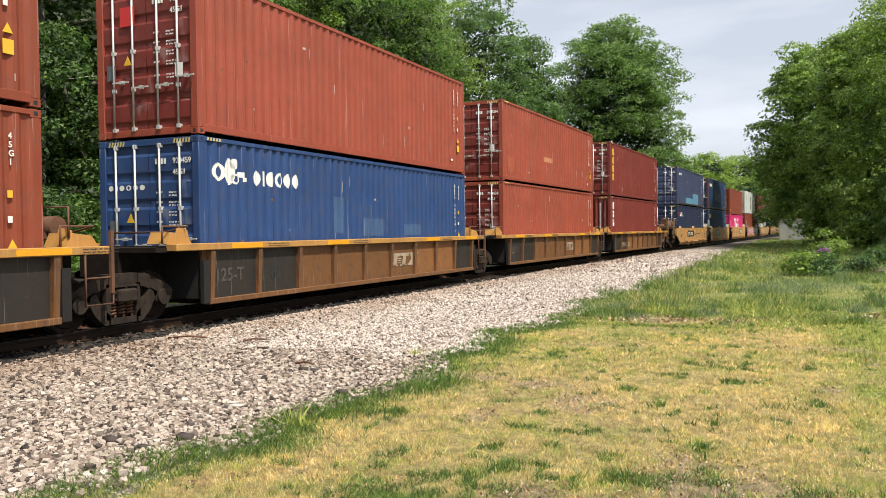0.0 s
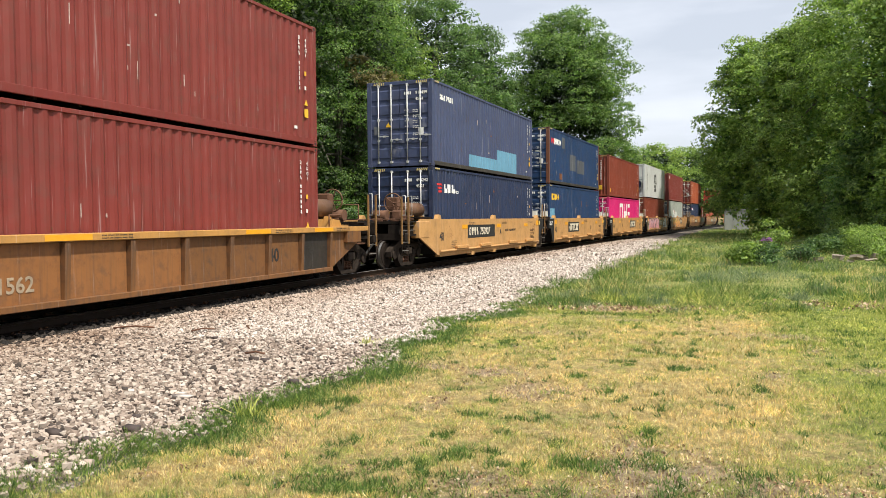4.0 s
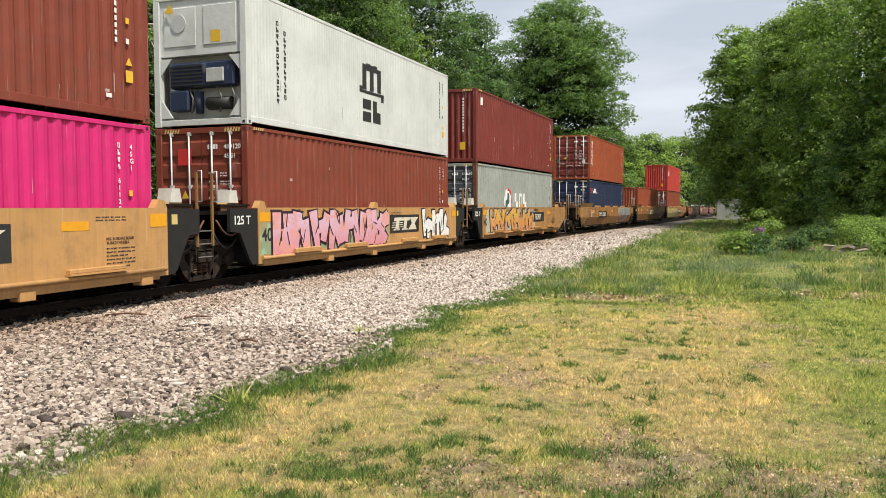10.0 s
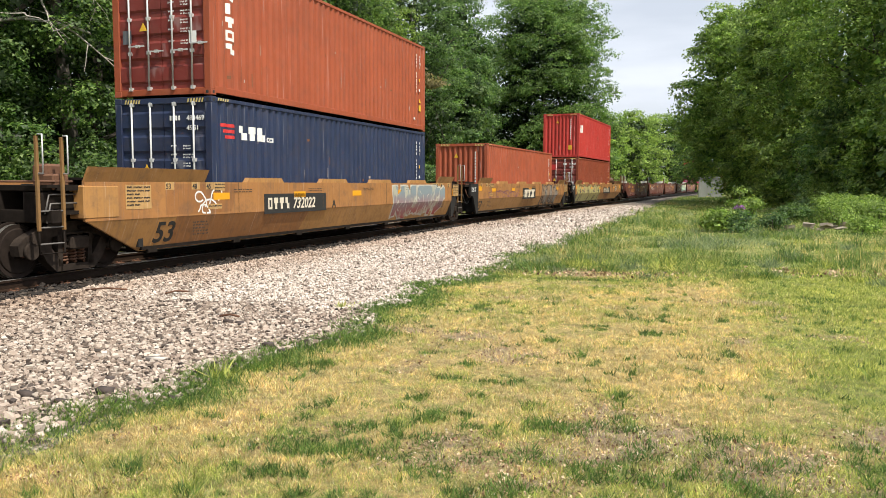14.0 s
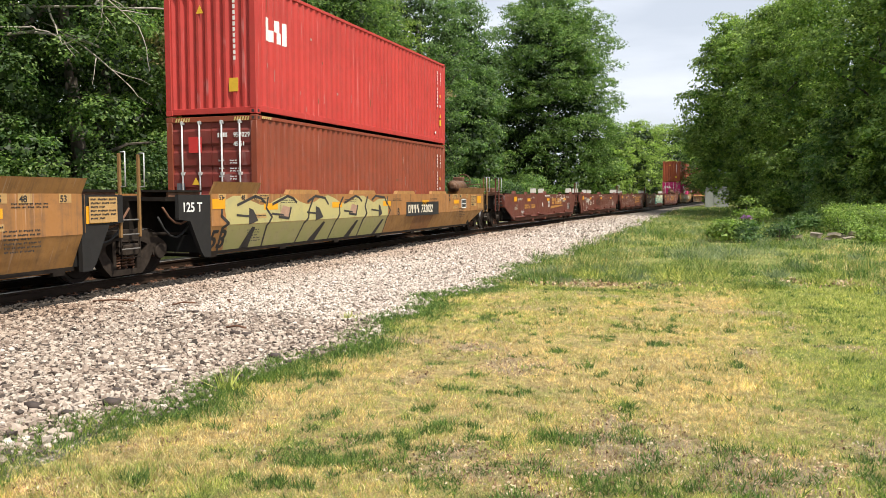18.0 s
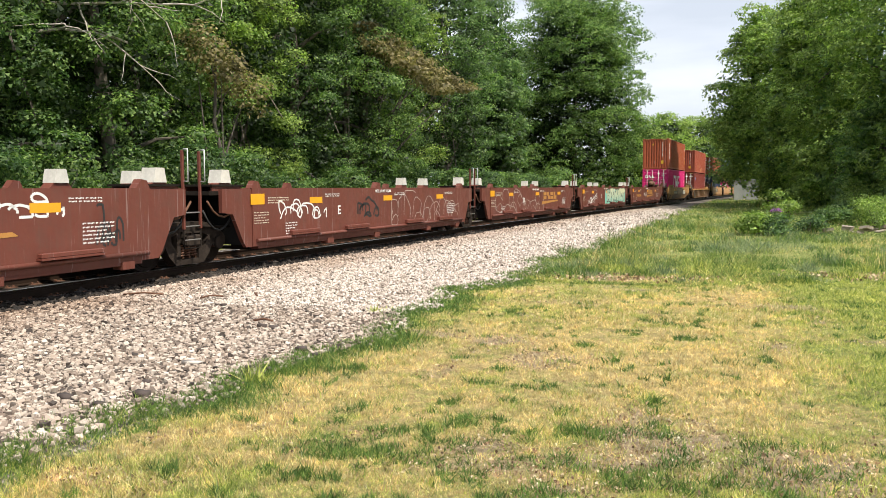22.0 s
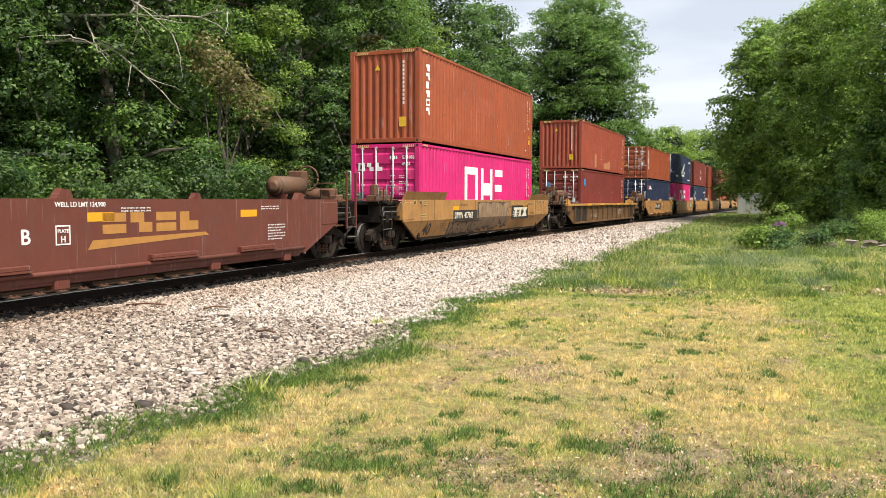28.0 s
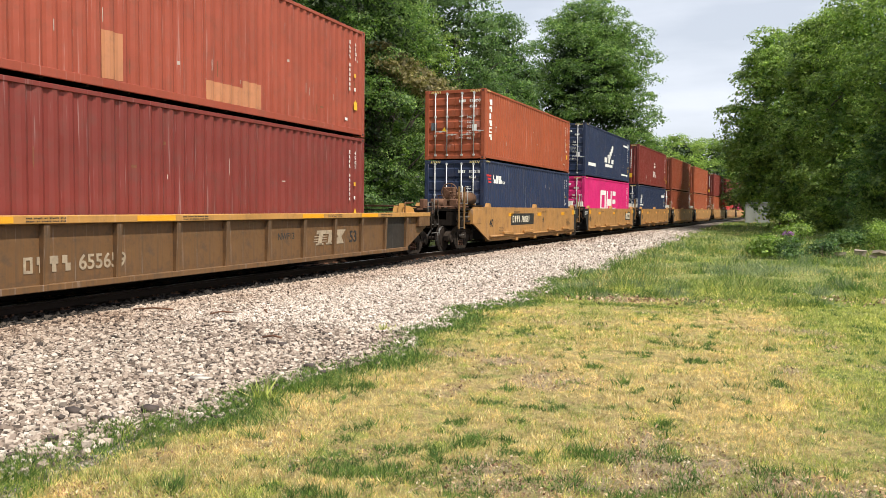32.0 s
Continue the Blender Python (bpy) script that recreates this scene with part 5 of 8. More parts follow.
            part("crossover_platform", shared("crossover%.2f" % yb, GRIME, lambda bm: box(bm, -1.4, 1.4, *sorted((yb - q * 0.62, yb - q * 0.2)), 1.36, 1.40)), GRIME, ob, "dark grated crossover platform")
        if kind == "coup" or q > 0:
            truck(ob, q * e["truck"], s)
        if style == "ribbed" and kind == "art" and q > 0:
            stirrup(ob, e["post"] - 0.3, RUST)
        elif loops:
            wire_loops(ob, q * e["post"], top)
        elif kind == "coup" or q > 0:
            posts(ob, q * e["post"], mat)
        if style == "ribbed":
            deck_gear(ob, q * (e["lo"] + 0.55), top, CHORD)
        if style != "ribbed":
            end_fittings(ob, q, e, kind, top, mat)
        if cones and kind == "art" and style == "smooth":
            for x in (1.12, -1.12):
                pad(ob, x, q * (e["lo"] + 0.55), top + 0.1, mat)
    if brake:
        e = b if brake > 0 else a
        brake_gear(ob, brake * (e["hi"] + 0.1), brake, mat)
    # markings on the camera's side
    if style == "ribbed":
        for y in (-5.6, -2.4, 2.6, 5.4):
            part("reflector", bars(bmesh.new(), y, top - 0.105, 0.09, (0.9,), 0, SIDE + 0.021), AMBER, ob, "amber reflector strip")
            part("stencil", bars(bmesh.new(), y + 1.1, top - 0.05, 0.02, (0.1, 0.14, 0.06, 0.16, 0.1), 0.03, SIDE + 0.021, 2, 2.2), ink, ob)
        fx = SIDE - 0.098
    else:
        side_marks(ob, -a["lo"] + 0.3, b["lo"] - 0.5, top, ink, SIDE + 0.001)
        fx = SIDE + 0.001
    if panel:
        y, w = panel
        if style != "ribbed":
            part("logo_panel", bars(bmesh.new(), y, 0.74, 0.54, (w,), 0, fx), BLACK_MARK, ob, "black panel with cream shapes")
        zz, hh = (0.82, 0.38) if style != "ribbed" else (0.58, 0.34)
        k = w / 2.4
        bm = bmesh.new()
        lean = lambda a, c: (y + (a + 0.16 * c) * k, zz + c * hh)
        for at in (0.20, 0.84):
            for poly in (((0.0, 0.74), (0.62, 0.74), (0.62, 1.0), (0.0, 1.0)), ((0.20, 0.0), (0.44, 0.0), (0.42, 0.75), (0.18, 0.75)), ((0.08, 0.0), (0.56, 0.0), (0.56, 0.12), (0.08, 0.12))):
                prism(bm, [lean(at + p, q) for p, q in poly], "x", fx + 0.004, fx + 0.008)
        for poly in (((0.0, 0.0), (0.72, 0.0), (0.48, 0.5), (0.22, 0.5)), ((0.22, 0.499), (0.48, 0.499), (0.70, 1.0), (0.0, 1.0))):
            prism(bm, [lean(1.46 + p, q) for p, q in poly], "x", fx + 0.004, fx + 0.008)
        for i in range(3):
            prism(bm, [lean(p, 0.22 + 0.17 * i + q) for p, q in ((0.1, 0), (0.95, 0), (0.95, 0.06), (0.1, 0.06))], "x", fx + 0.003, fx + 0.007)
        part("logo", bm, CREAM_MARK if style != "ribbed" else DUSTY_CREAM, ob)
    if digits:
        y, w, k = digits_at, digits_w, digits_w / 2.6
        if style != "ribbed":
            part("number_panel", bars(bmesh.new(), y, 0.80, 0.40 * k, (w,), 0, fx), BLACK_MARK, ob, "black number panel")
        z1 = 0.80 + 0.09 * k if style != "ribbed" else 0.5
        part("owner_mark", sum_bars([r for i in range(4) for r in plain_shape(y + (0.14 + 0.22 * i) * k, z1, 0.23 * k, 0.15 * k, "rtth"[i])], fx + 0.004), CREAM_MARK if style != "ribbed" else DUSTY_CREAM, ob)
        words(ob, digits, y + 1.1 * k, z1, 0.32 * k, CREAM_MARK if style != "ribbed" else DUSTY_CREAM, fx + 0.006, "number", lean=0.22 if style != "ribbed" else 0.0)
    if style == "crease":
        for y in (-5.6, -1.9, 2.1, 5.75, 8.2):
            part("weld_seam", shared("weld_seam", SEAM, lambda bm: box(bm, SIDE, SIDE + 0.006, -0.007, 0.007, 0.88, top - 0.005)), SEAM, ob).location = (0, y, 0)
        for q, e, kind in ((-1, a, near), (1, b, far)):
            for y, word in ((6.5, "45"), (6.94, "48"), (7.7, "53")):
                y = y if q > 0 else -y - 0.2
                part("clean_patch", bars(bmesh.new(), y - 0.02, 1.36, 0.14, (0.25,), 0, SIDE + 0.001), CLEAN_TAN, ob)
                words(ob, word, y, 1.375, 0.14, BLACK_MARK, SIDE + 0.007, "length_mark")
            for y, z, w, h, n in ((6.1, 1.33, 0.36, 0.17, 3), (8.3, 1.03, 0.64, 0.42, 6), (6.2, 0.97, 0.47, 0.10, 1)):
                y = y if q > 0 else -y - w
                if abs(y) + w < e["hi"] + 0.8:
                    part("clean_patch", bars(bmesh.new(), y, z, h, (w,), 0, SIDE + 0.0015), CLEAN_TAN, ob, "cleaner stencil patch")
                    part("data_stencil", bars(bmesh.new(), y + 0.03, z + h - 0.055, 0.028, (w * 0.2, w * 0.35, w * 0.25), w * 0.05, SIDE + 0.0065, n, 2.2), ink, ob)
    if style == "ribbed" and near == "art":
        words(ob, "125-T", -a["lo"] + 0.2, 0.62, 0.34, FAINT_MARK, fx + 0.003, "load_mark")
    if letter:
        words(ob, letter, letter_at, 0.86, 0.3, ink, fx + 0.003, "unit_letter")
    if style == "crease":
        w = words(ob, str(cell), -a["lo"] + 0.12 if cell_at is None else cell_at, 0.40, 0.58, ink, SIDE - 0.197, "well_length")
        w.rotation_euler = (0, math.atan2(0.26, 0.61), 0)
    elif mat != OXIDE:
        words(ob, str(cell), -a["lo"] + 0.12 if cell_at is None else cell_at, 0.78 if style != "ribbed" else 0.6, 0.40, ink, fx + 0.003, "well_length")
    if near == "art" and style != "ribbed" and mat != OXIDE:
        words(ob, "125 T", -a["lo"] - 0.86, 1.16, 0.25, WHITE_MARK, SIDE - 0.016, "load_mark")
    if mat != OXIDE and style != "ribbed":
        if near == "art":
            part("end_reflector", sum_bars([(-a["lo"] + 0.03, -a["lo"] + 0.45, top - 0.3, top - 0.1)], fx + 0.003), AMBER, ob, "large amber reflector")
        if far == "art":
            if style == "smooth":
                part("end_reflector", sum_bars([(b["lo"] - 0.46, b["lo"] - 0.03, top - 0.33, top - 0.1)], fx + 0.003), AMBER, ob, "large amber reflector")
                part("inspection_tag", sum_bars([(b["lo"] + 0.14, b["lo"] + 0.30, 1.2, 1.38)], SIDE - 0.018), TAPE_YELLOW, ob, "small worn yellow tag")
            else:
                part("end_reflector", sum_bars([(b["lo"] + 0.1, b["lo"] + 0.62, 1.02, 1.3)], SIDE - 0.018), AMBER, ob, "large amber reflector")
    if mat == OXIDE:
        part("end_reflector", sum_bars([(-a["lo"] - 0.06, -a["lo"] + 0.42, 1.16, 1.38)], fx + 0.001), AMBER, ob, "large amber reflector")
        part("data_stencil", bars(bmesh.new(), -a["lo"] + 0.05, 0.98, 0.02, (0.05, 0.09, 0.14, 0.04, 0.08), 0.028, fx, 5, 2.7), CREAM_MARK, ob)
        part("data_stencil", bars(bmesh.new(), -a["lo"] + 0.55, 1.28, 0.022, (0.1, 0.17, 0.06, 0.13, 0.2), 0.03, fx, 3, 2.4), CREAM_MARK, ob)
    if mat == YELLOW:
        words(ob, "NO. 24 BRAKE BEAMS\n36 INCH WHEELS", b["lo"] - 1.5, 0.98, 0.066, INK_FADED, fx + 0.003, "stencil")
    part("data_stencil", bars(bmesh.new(), b["lo"] - 1.5, 0.83 if mat == YELLOW else 0.95, 0.026, (0.07, 0.14, 0.05, 0.18, 0.1), 0.03, fx, 6, 2.3), ink, ob)
    part("data_stencil", bars(bmesh.new(), -a["lo"] + 1.2, 0.72, 0.024, (0.1, 0.07, 0.15, 0.06), 0.03, fx, 5, 2.4), ink, ob)
    return ob


UPPER_TAN = paint("paint_sun_browned_yellow", (0.40, 0.185, 0.06), dirt=0.6, streak=0.6, rust=0.5)
CHORD = paint("paint_chord_yellow", (0.52, 0.27, 0.075), dirt=0.5)
OLIVE_SOOT = paint("paint_sooty_mustard", (0.17, 0.088, 0.036), dirt=0.8, streak=0.7, dirt_color=(0.05, 0.042, 0.035))
SOOT_GREY = paint("paint_sooty_grey", (0.033, 0.027, 0.022), dirt=0.7, streak=0.6, dirt_color=(0.03, 0.027, 0.025))
SOOT_RUST = paint("paint_rusty_orange", (0.29, 0.122, 0.04), dirt=0.7, streak=0.7, rust=0.6, dirt_color=(0.06, 0.045, 0.035))
SEAM = plain("weld_seam_shade", (0.14, 0.075, 0.03), 0.8)
CLEAN_TAN = paint("paint_cleaner_patch", (0.54, 0.33, 0.13), dirt=0.25)


def loft(bm, ring, ends_top, ends_low):
    """A sloping plate: the ring's first two points end at ends_top, the last two at ends_low."""
    rows = []
    for i in (0, 1):
        rows.append([bm.verts.new((x, (ends_top if j < 2 else ends_low)[i], z)) for j, (x, z) in enumerate(ring)])
    bm.faces.new(rows[0]), bm.faces.new(rows[1][::-1])
    for j in range(4):
        k = (j + 1) % 4
        bm.faces.new((rows[0][j], rows[0][k], rows[1][k], rows[1][j]))
    return bm


def cross_floor(bm, ya, yb, bottom):
    """Open floor of the well: cross bearers with gaps, and ledges that carry the boxes."""
    for sg in (1, -1):
        box(bm, *sorted((sg * 0.95, sg * (SIDE - 0.2))), -ya, yb, 0.28, 0.34)
    n = 6
    for i in range(n + 1):
        y = -ya + 0.3 + i * (ya + yb - 0.6) / n
        box(bm, -SIDE + 0.2, SIDE - 0.2, y - 0.12, y + 0.12, 0.22, 0.28)
    return bm


def spray(name, low, high, fleck):
    """Spray paint that fades from one colour to another, with a third misted in."""
    m, n, l, b = material(name, 0.6)
    co, sep = n.new("ShaderNodeTexCoord"), n.new("ShaderNodeSeparateXYZ")
    l.new(co.outputs["Object"], sep.inputs["Vector"])
    rise = mix(n, l, 0.35, sep.outputs["Z"], noise_node(n, l, 1.7, 4.0))
    col = mix(n, l, ramp(n, l, rise, [(0.45, (0, 0, 0)), (0.95, (1, 1, 1))]), low, high)
    col = mix(n, l, ramp(n, l, noise_node(n, l, 2.4, 3.0), [(0.52, (0, 0, 0)), (0.62, (0.85, 0.85, 0.85))]), col, fleck)
    col = mix(n, l, ramp(n, l, noise_node(n, l, 9.0, 7.0, 0.7), [(0.55, (0, 0, 0)), (0.8, (0.5, 0.5, 0.5))]), col, (0.12, 0.08, 0.06))
    l.new(col, b.inputs["Base Color"])
    return m


def on_side(bm, crease):
    """Lays flat paint on the side's plane; below a crease it follows the sloping plate."""
    if crease:
        bmesh.ops.bisect_plane(bm, geom=bm.verts[:] + bm.edges[:] + bm.faces[:], dist=1e-5, plane_co=(0, 0, 0.872), plane_no=(0, 0, 1))
        for v in bm.verts:
            if v.co.z < 0.871:
                v.co.x -= (0.872 - v.co.z) / 0.61 * 0.26
    return bm


def graffiti(parent, y0, y1, z0, z1, fills, line, seed, count=6, crease=False, cloud=None, bold=0.2):
    """Interlocking spray-painted bars with arrow ends and one outline round them all, over an optional cloud."""
    rng = random.Random(seed)
    x, h, w = SIDE + 0.003, z1 - z0, (y1 - y0) / count
    outline, inner, k = bmesh.new(), [], 0
    if cloud:
        c = bmesh.new()
        n = 40
        low = [(y0 - 0.5 + (y1 - y0 + 0.8) * i / n, z0 + 0.02 + 0.10 * h * rng.random()) for i in range(n + 1)]
        high = [(p, z1 - 0.04 - 0.16 * h * rng.random()) for p, _ in low]
        for i in range(n):
            c.faces.new([c.verts.new((x, p, q)) for p, q in (low[i], low[i + 1], high[i + 1], high[i])])
        part("graffiti_cloud", on_side(c, crease), cloud, parent, "misty spray-paint background")
        x += 0.003
    for i in range(count):
        cy = y0 + (i + 0.5) * w
        lean = rng.uniform(-0.14, 0.14) * w
        strokes = []
        left, right = cy - rng.uniform(0.2, 0.34) * w, cy + rng.uniform(0.18, 0.34) * w
        strokes.append(((left - lean, z0 + rng.uniform(0.03, 0.2) * h), (left + lean, z1 - rng.uniform(0.02, 0.12) * h)))
        strokes.append(((right + lean, z0 + rng.uniform(0.0, 0.3) * h), (right - lean, z1 - rng.uniform(0.05, 0.35) * h)))
        kind = rng.randrange(4)
        mid = z0 + rng.uniform(0.35, 0.62) * h
        strokes.append({0: ((left, z1 - 0.14 * h), (right + 0.2 * w, z1 - 0.16 * h)), 1: ((left, mid), (right, mid + 0.1 * h)), 2: ((left, z1 - 0.15 * h), (right, z0 + 0.2 * h)), 3: ((left, z0 + 0.15 * h), (right + 0.25 * w, z0 + 0.22 * h))}[kind])
        if rng.random() < 0.6:
            strokes.append(((cy - 0.1 * w, mid), (cy + 0.75 * w, mid + rng.uniform(-0.3, 0.3) * h)))
        b = bmesh.new()
        for p, q in strokes:
            p, q = Vector(p), Vector(q)
            d = (q - p).normalized()
            n = Vector((-d[1], d[0]))
            t0, t1 = bold * h * rng.uniform(0.38, 0.55), bold * h * rng.uniform(0.5, 0.8)
            arrow = rng.random() < 0.3
            for bm, grow, lift in ((outline, 0.062, 0.0), (b, 0.0, 0.012)):
                pts = [p - d * grow + n * (t0 + grow), p - d * grow - n * (t0 + grow), q + d * grow - n * (t1 + grow)]
                if arrow:
                    pts.append(q + d * (t1 * 1.2 + 1.6 * grow))
                pts.append(q + d * grow + n * (t1 + grow))
                pts = [(min(max(u[0], y0 - 0.3), y1 + 0.3), min(max(u[1], z0 - 0.02 if bm is outline else z0), z1 + 0.0 if bm is outline else z1 - 0.03)) for u in pts]
                bm.faces.new([bm.verts.new((x + lift + 0.0002 * k, u, v)) for u, v in pts])
            k += 1
        inner.append((b, fills[i % len(fills)]))
        for _ in range(3):
            p, q = cy + rng.uniform(-0.35, 0.35) * w, z0 + rng.uniform(0.2, 0.8) * h
            a = rng.uniform(0, 3.14)
            du, dv = 0.14 * w * math.cos(a), 0.16 * h * math.sin(a)
            n = Vector((-dv, du)).normalized() * 0.016
            outline.faces.new([outline.verts.new((x + 0.022, p + sx * du + sn * n[0], min(max(q + sx * dv + sn * n[1], z0), z1 - 0.02))) for sx, sn in ((-1, -1), (1, -1), (1, 1), (-1, 1))])
    g = tagged(part("graffiti", on_side(outline, crease), line, parent, "dark spray-painted outline"), "dark spray-painted outline", kind="stuff")
    for b, m in inner:
        part("graffiti_fill", on_side(b, crease), m, g)
    return g


def stain(parent, y0, y1, z0, z1):
    """A browner repaired sheet on a creased side, with an uneven far edge."""
    bm = bmesh.new()
    bm.faces.new([bm.verts.new((SIDE + 0.0015, p, q)) for p, q in ((y0, z0), (y1 - 0.25, z0), (y1, z1), (y0, z1))])
    return part("repaired_sheet", on_side(bm, True), STAINED, parent, "browner rust-stained sheet")


def throw_up(parent, y0, y1, fill, line, n, seed):
    """One big spray-painted field on a creased side, cut by thick leaning lines, spear heads and dark feet."""
    rng = random.Random(seed)
    x, w = SIDE + 0.003, (y1 - y0) / n
    bm = bmesh.new()
    m = 24
    top = [(y0 + (y1 - y0) * i / m, 1.36 + 0.11 * math.sin(i * 1.1) * (i < m - 2)) for i in range(m + 1)]
    low = [(p + 0.25 * (i == 0), 0.29) for i, (p, _) in enumerate(top)]
    for i in range(m):
        bm.faces.new([bm.verts.new((x, p, q)) for p, q in (low[i], low[i + 1], top[i + 1], top[i])])
    g = part("graffiti", on_side(bm, True), fill, parent, "large olive spray-painted field")

    def stroke(points, wide, lift):
        b = bmesh.new()
        for p, q in zip(points, points[1:]):
            p, q = Vector(p), Vector(q)
            d = (q - p).normalized() * wide * 0.3
            o = Vector((-d[1], d[0])).normalized() * wide / 2
            b.faces.new([b.verts.new((x + lift, *u)) for u in (p - d + o, q + d + o, q + d - o, p - d - o)])
        part("graffiti_line", on_side(b, True), line, g, "thick dark spray-painted line")

    def blot(points, mat, lift):
        b = bmesh.new()
        b.faces.new([b.verts.new((x + lift, *u)) for u in points])
        part("graffiti_fill", on_side(b, True), mat, g)

    for i in range(n + 1):
        c = y0 + i * w
        k = rng.uniform(-0.1, 0.1)
        f = rng.uniform(-0.3, 0.35)
        stroke([(c + 0.22 + f, 1.42), (c + 0.06 + 0.6 * f, 1.15 + k), (c + 0.16, 0.96 + 0.6 * k), (c - 0.02, 0.80), (c - 0.06 - 0.5 * f, 0.3)], rng.uniform(0.055, 0.095), 0.003)
    for i in range(n):
        c = y0 + (i + 0.5) * w + rng.uniform(-0.25, 0.25)
        a = rng.uniform(0.7, 1.4)
        s0 = rng.uniform(-0.2, 0.25)
        stroke([(c - 0.34 * w, 1.30 + s0 * 0.3), (c - (0.05 + s0) * w, 1.45), (c + 0.2 * w, 1.40), (c + 0.3 * w, 1.26 - s0 * 0.4)], 0.06, 0.004)
        if i % 2 == 0:
            blot([(c - 0.16 * a, 0.84), (c + 0.2 * a, 0.92), (c + 0.02, 1.16), (c - 0.14 * a, 1.2)], line, 0.005)
        else:
            blot([(c - 0.3, 0.98), (c + 0.12, 0.94), (c + 0.22, 1.18), (c - 0.12, 1.24)], SPRAY_PINKISH, 0.005)
            stroke([(c - 0.3, 0.98), (c + 0.12, 0.94), (c + 0.22, 1.18)], 0.06, 0.006)
        stroke([(c - 0.1, 1.02), (c - 0.36 * w, 1.06)], 0.045, 0.006)
        if i != 1:
            f = rng.uniform(-0.1, 0.3)
            blot([(c - 0.24 * a, 0.32), (c + 0.1 * a, 0.32), (c + 0.1 + f, 0.68 + 0.1 * a), (c - 0.02 + f, 0.7 + 0.1 * a)], line, 0.005)
    return g


def scrawl(parent, y0, y1, z0, z1, mat, seed, strokes=9, width=0.035, x=SIDE + 0.004):
    """Loose spray-can lines."""
    rng = random.Random(seed)
    bm = bmesh.new()
    w = (y1 - y0) / strokes
    for i in range(strokes):
        p = [y0 + (i + rng.uniform(0, 0.6)) * w, z0 + rng.uniform(0, 0.3) * (z1 - z0)]
        d = rng.uniform(0.9, 1.9)
        prev = None
        for j in range(12):
            n = (p[0] + 0.12 * w * 3 * math.cos(d), p[1] + 0.13 * (z1 - z0) * math.sin(d))
            n = (min(max(n[0], y0), y1), min(max(n[1], z0), z1))
            v = Vector((n[0] - p[0], n[1] - p[1]))
            if v.length > 1e-4:
                o = Vector((-v[1], v[0])).normalized() * width / 2
                bm.faces.new([bm.verts.new((x, q[0] + sg * o[0], q[1] + sg * o[1])) for q, sg in ((p, 1), (n, 1), (n, -1), (p, -1))])
            p = list(n)
            d += rng.uniform(-0.2, 0.9) if i % 2 else rng.uniform(-0.9, 0.2)
    return part("graffiti", bm, mat, parent, "loose spray-painted lines")


def sum_bars(rects, x):
    """Flat blocks (y0, y1, z0, z1) on the plane x."""
    bm = bmesh.new()
    for y0, y1, z0, z1 in rects:
        box(bm, x - 0.001, x + 0.004, y0, y1, z0, z1)
    return bm


STAINED = paint("paint_rust_stained_yellow", (0.33, 0.145, 0.048), dirt=0.6, streak=0.6, rust=0.5)
SPRAY_PINKISH = plain("spray_dusty_rose", (0.36, 0.22, 0.15), 0.6)
SPRAY_PLUM = plain("spray_plum", (0.16, 0.06, 0.09), 0.6)
SPRAY_MINT = plain("spray_mint", (0.20, 0.50, 0.42), 0.6)
SPRAY_GREY = plain("spray_grey", (0.22, 0.20, 0.18), 0.6)
SPRAY_TEAL = plain("spray_dark_teal", (0.04, 0.09, 0.10), 0.6)
SPRAY_OLIVE = spray("spray_olive_yellow", (0.34, 0.33, 0.13), (0.44, 0.38, 0.16), (0.38, 0.34, 0.16))
PINK_FADE = spray("spray_pink_lilac", (0.60, 0.22, 0.26), (0.62, 0.40, 0.50), (0.66, 0.30, 0.24))
FIRE_FADE = spray("spray_orange_yellow", (0.60, 0.19, 0.06), (0.64, 0.37, 0.06), (0.50, 0.26, 0.16))
MINT_FADE = spray("spray_mint_cream", (0.22, 0.48, 0.42), (0.60, 0.62, 0.42), (0.45, 0.55, 0.45))
RED_FADE = spray("spray_red_slate", (0.30, 0.05, 0.04), (0.20, 0.25, 0.27), (0.42, 0.40, 0.30))
BROWN_FADE = spray("spray_brown_grey", (0.15, 0.09, 0.05), (0.30, 0.20, 0.12), (0.20, 0.13, 0.08))
MINT_MIST = spray("spray_mint_mist", (0.20, 0.32, 0.20), (0.34, 0.27, 0.14), (0.30, 0.46, 0.30))
PALE_MIST = spray("spray_pale_mist", (0.36, 0.38, 0.28), (0.38, 0.45, 0.40), (0.44, 0.42, 0.30))
DARK_PLUM = plain("spray_dark_plum", (0.035, 0.012, 0.02), 0.6)
DARK_TEAL = plain("spray_deep_navy", (0.03, 0.04, 0.065), 0.6)
PALE_LINE = plain("spray_pale_line", (0.50, 0.48, 0.42), 0.65)
SMOKE = plain("spray_smoke_black", (0.035, 0.03, 0.028), 0.65)
PATCH_BLUE = paint("paint_patch_faded_blue", (0.05, 0.11, 0.24))
PRIMER = paint("paint_pale_primer", (0.52, 0.22, 0.11))
RUST_POST = paint("paint_rusty_post", (0.17, 0.065, 0.035), rust=0.6)

# ---- the train: arc lengths at the clip's start ----
WELL_Z = 0.36
TRAIN = []  # (object, arc length at 0 s, height)


def add_unit(style, s, label, **how):
    ob = unit(style, s, label, **how)
    TRAIN.append((ob, s, 0.0))
    return ob


def load(ob, s, z=WELL_Z):
    ob.matrix_world = track_pose(s, z)
    TRAIN.append((ob, s, z))
    return ob


def pair(s, low, high, z=WELL_Z):
    load(low[0], s, z)
    load(high[0], s, z + low[1] + 0.03)


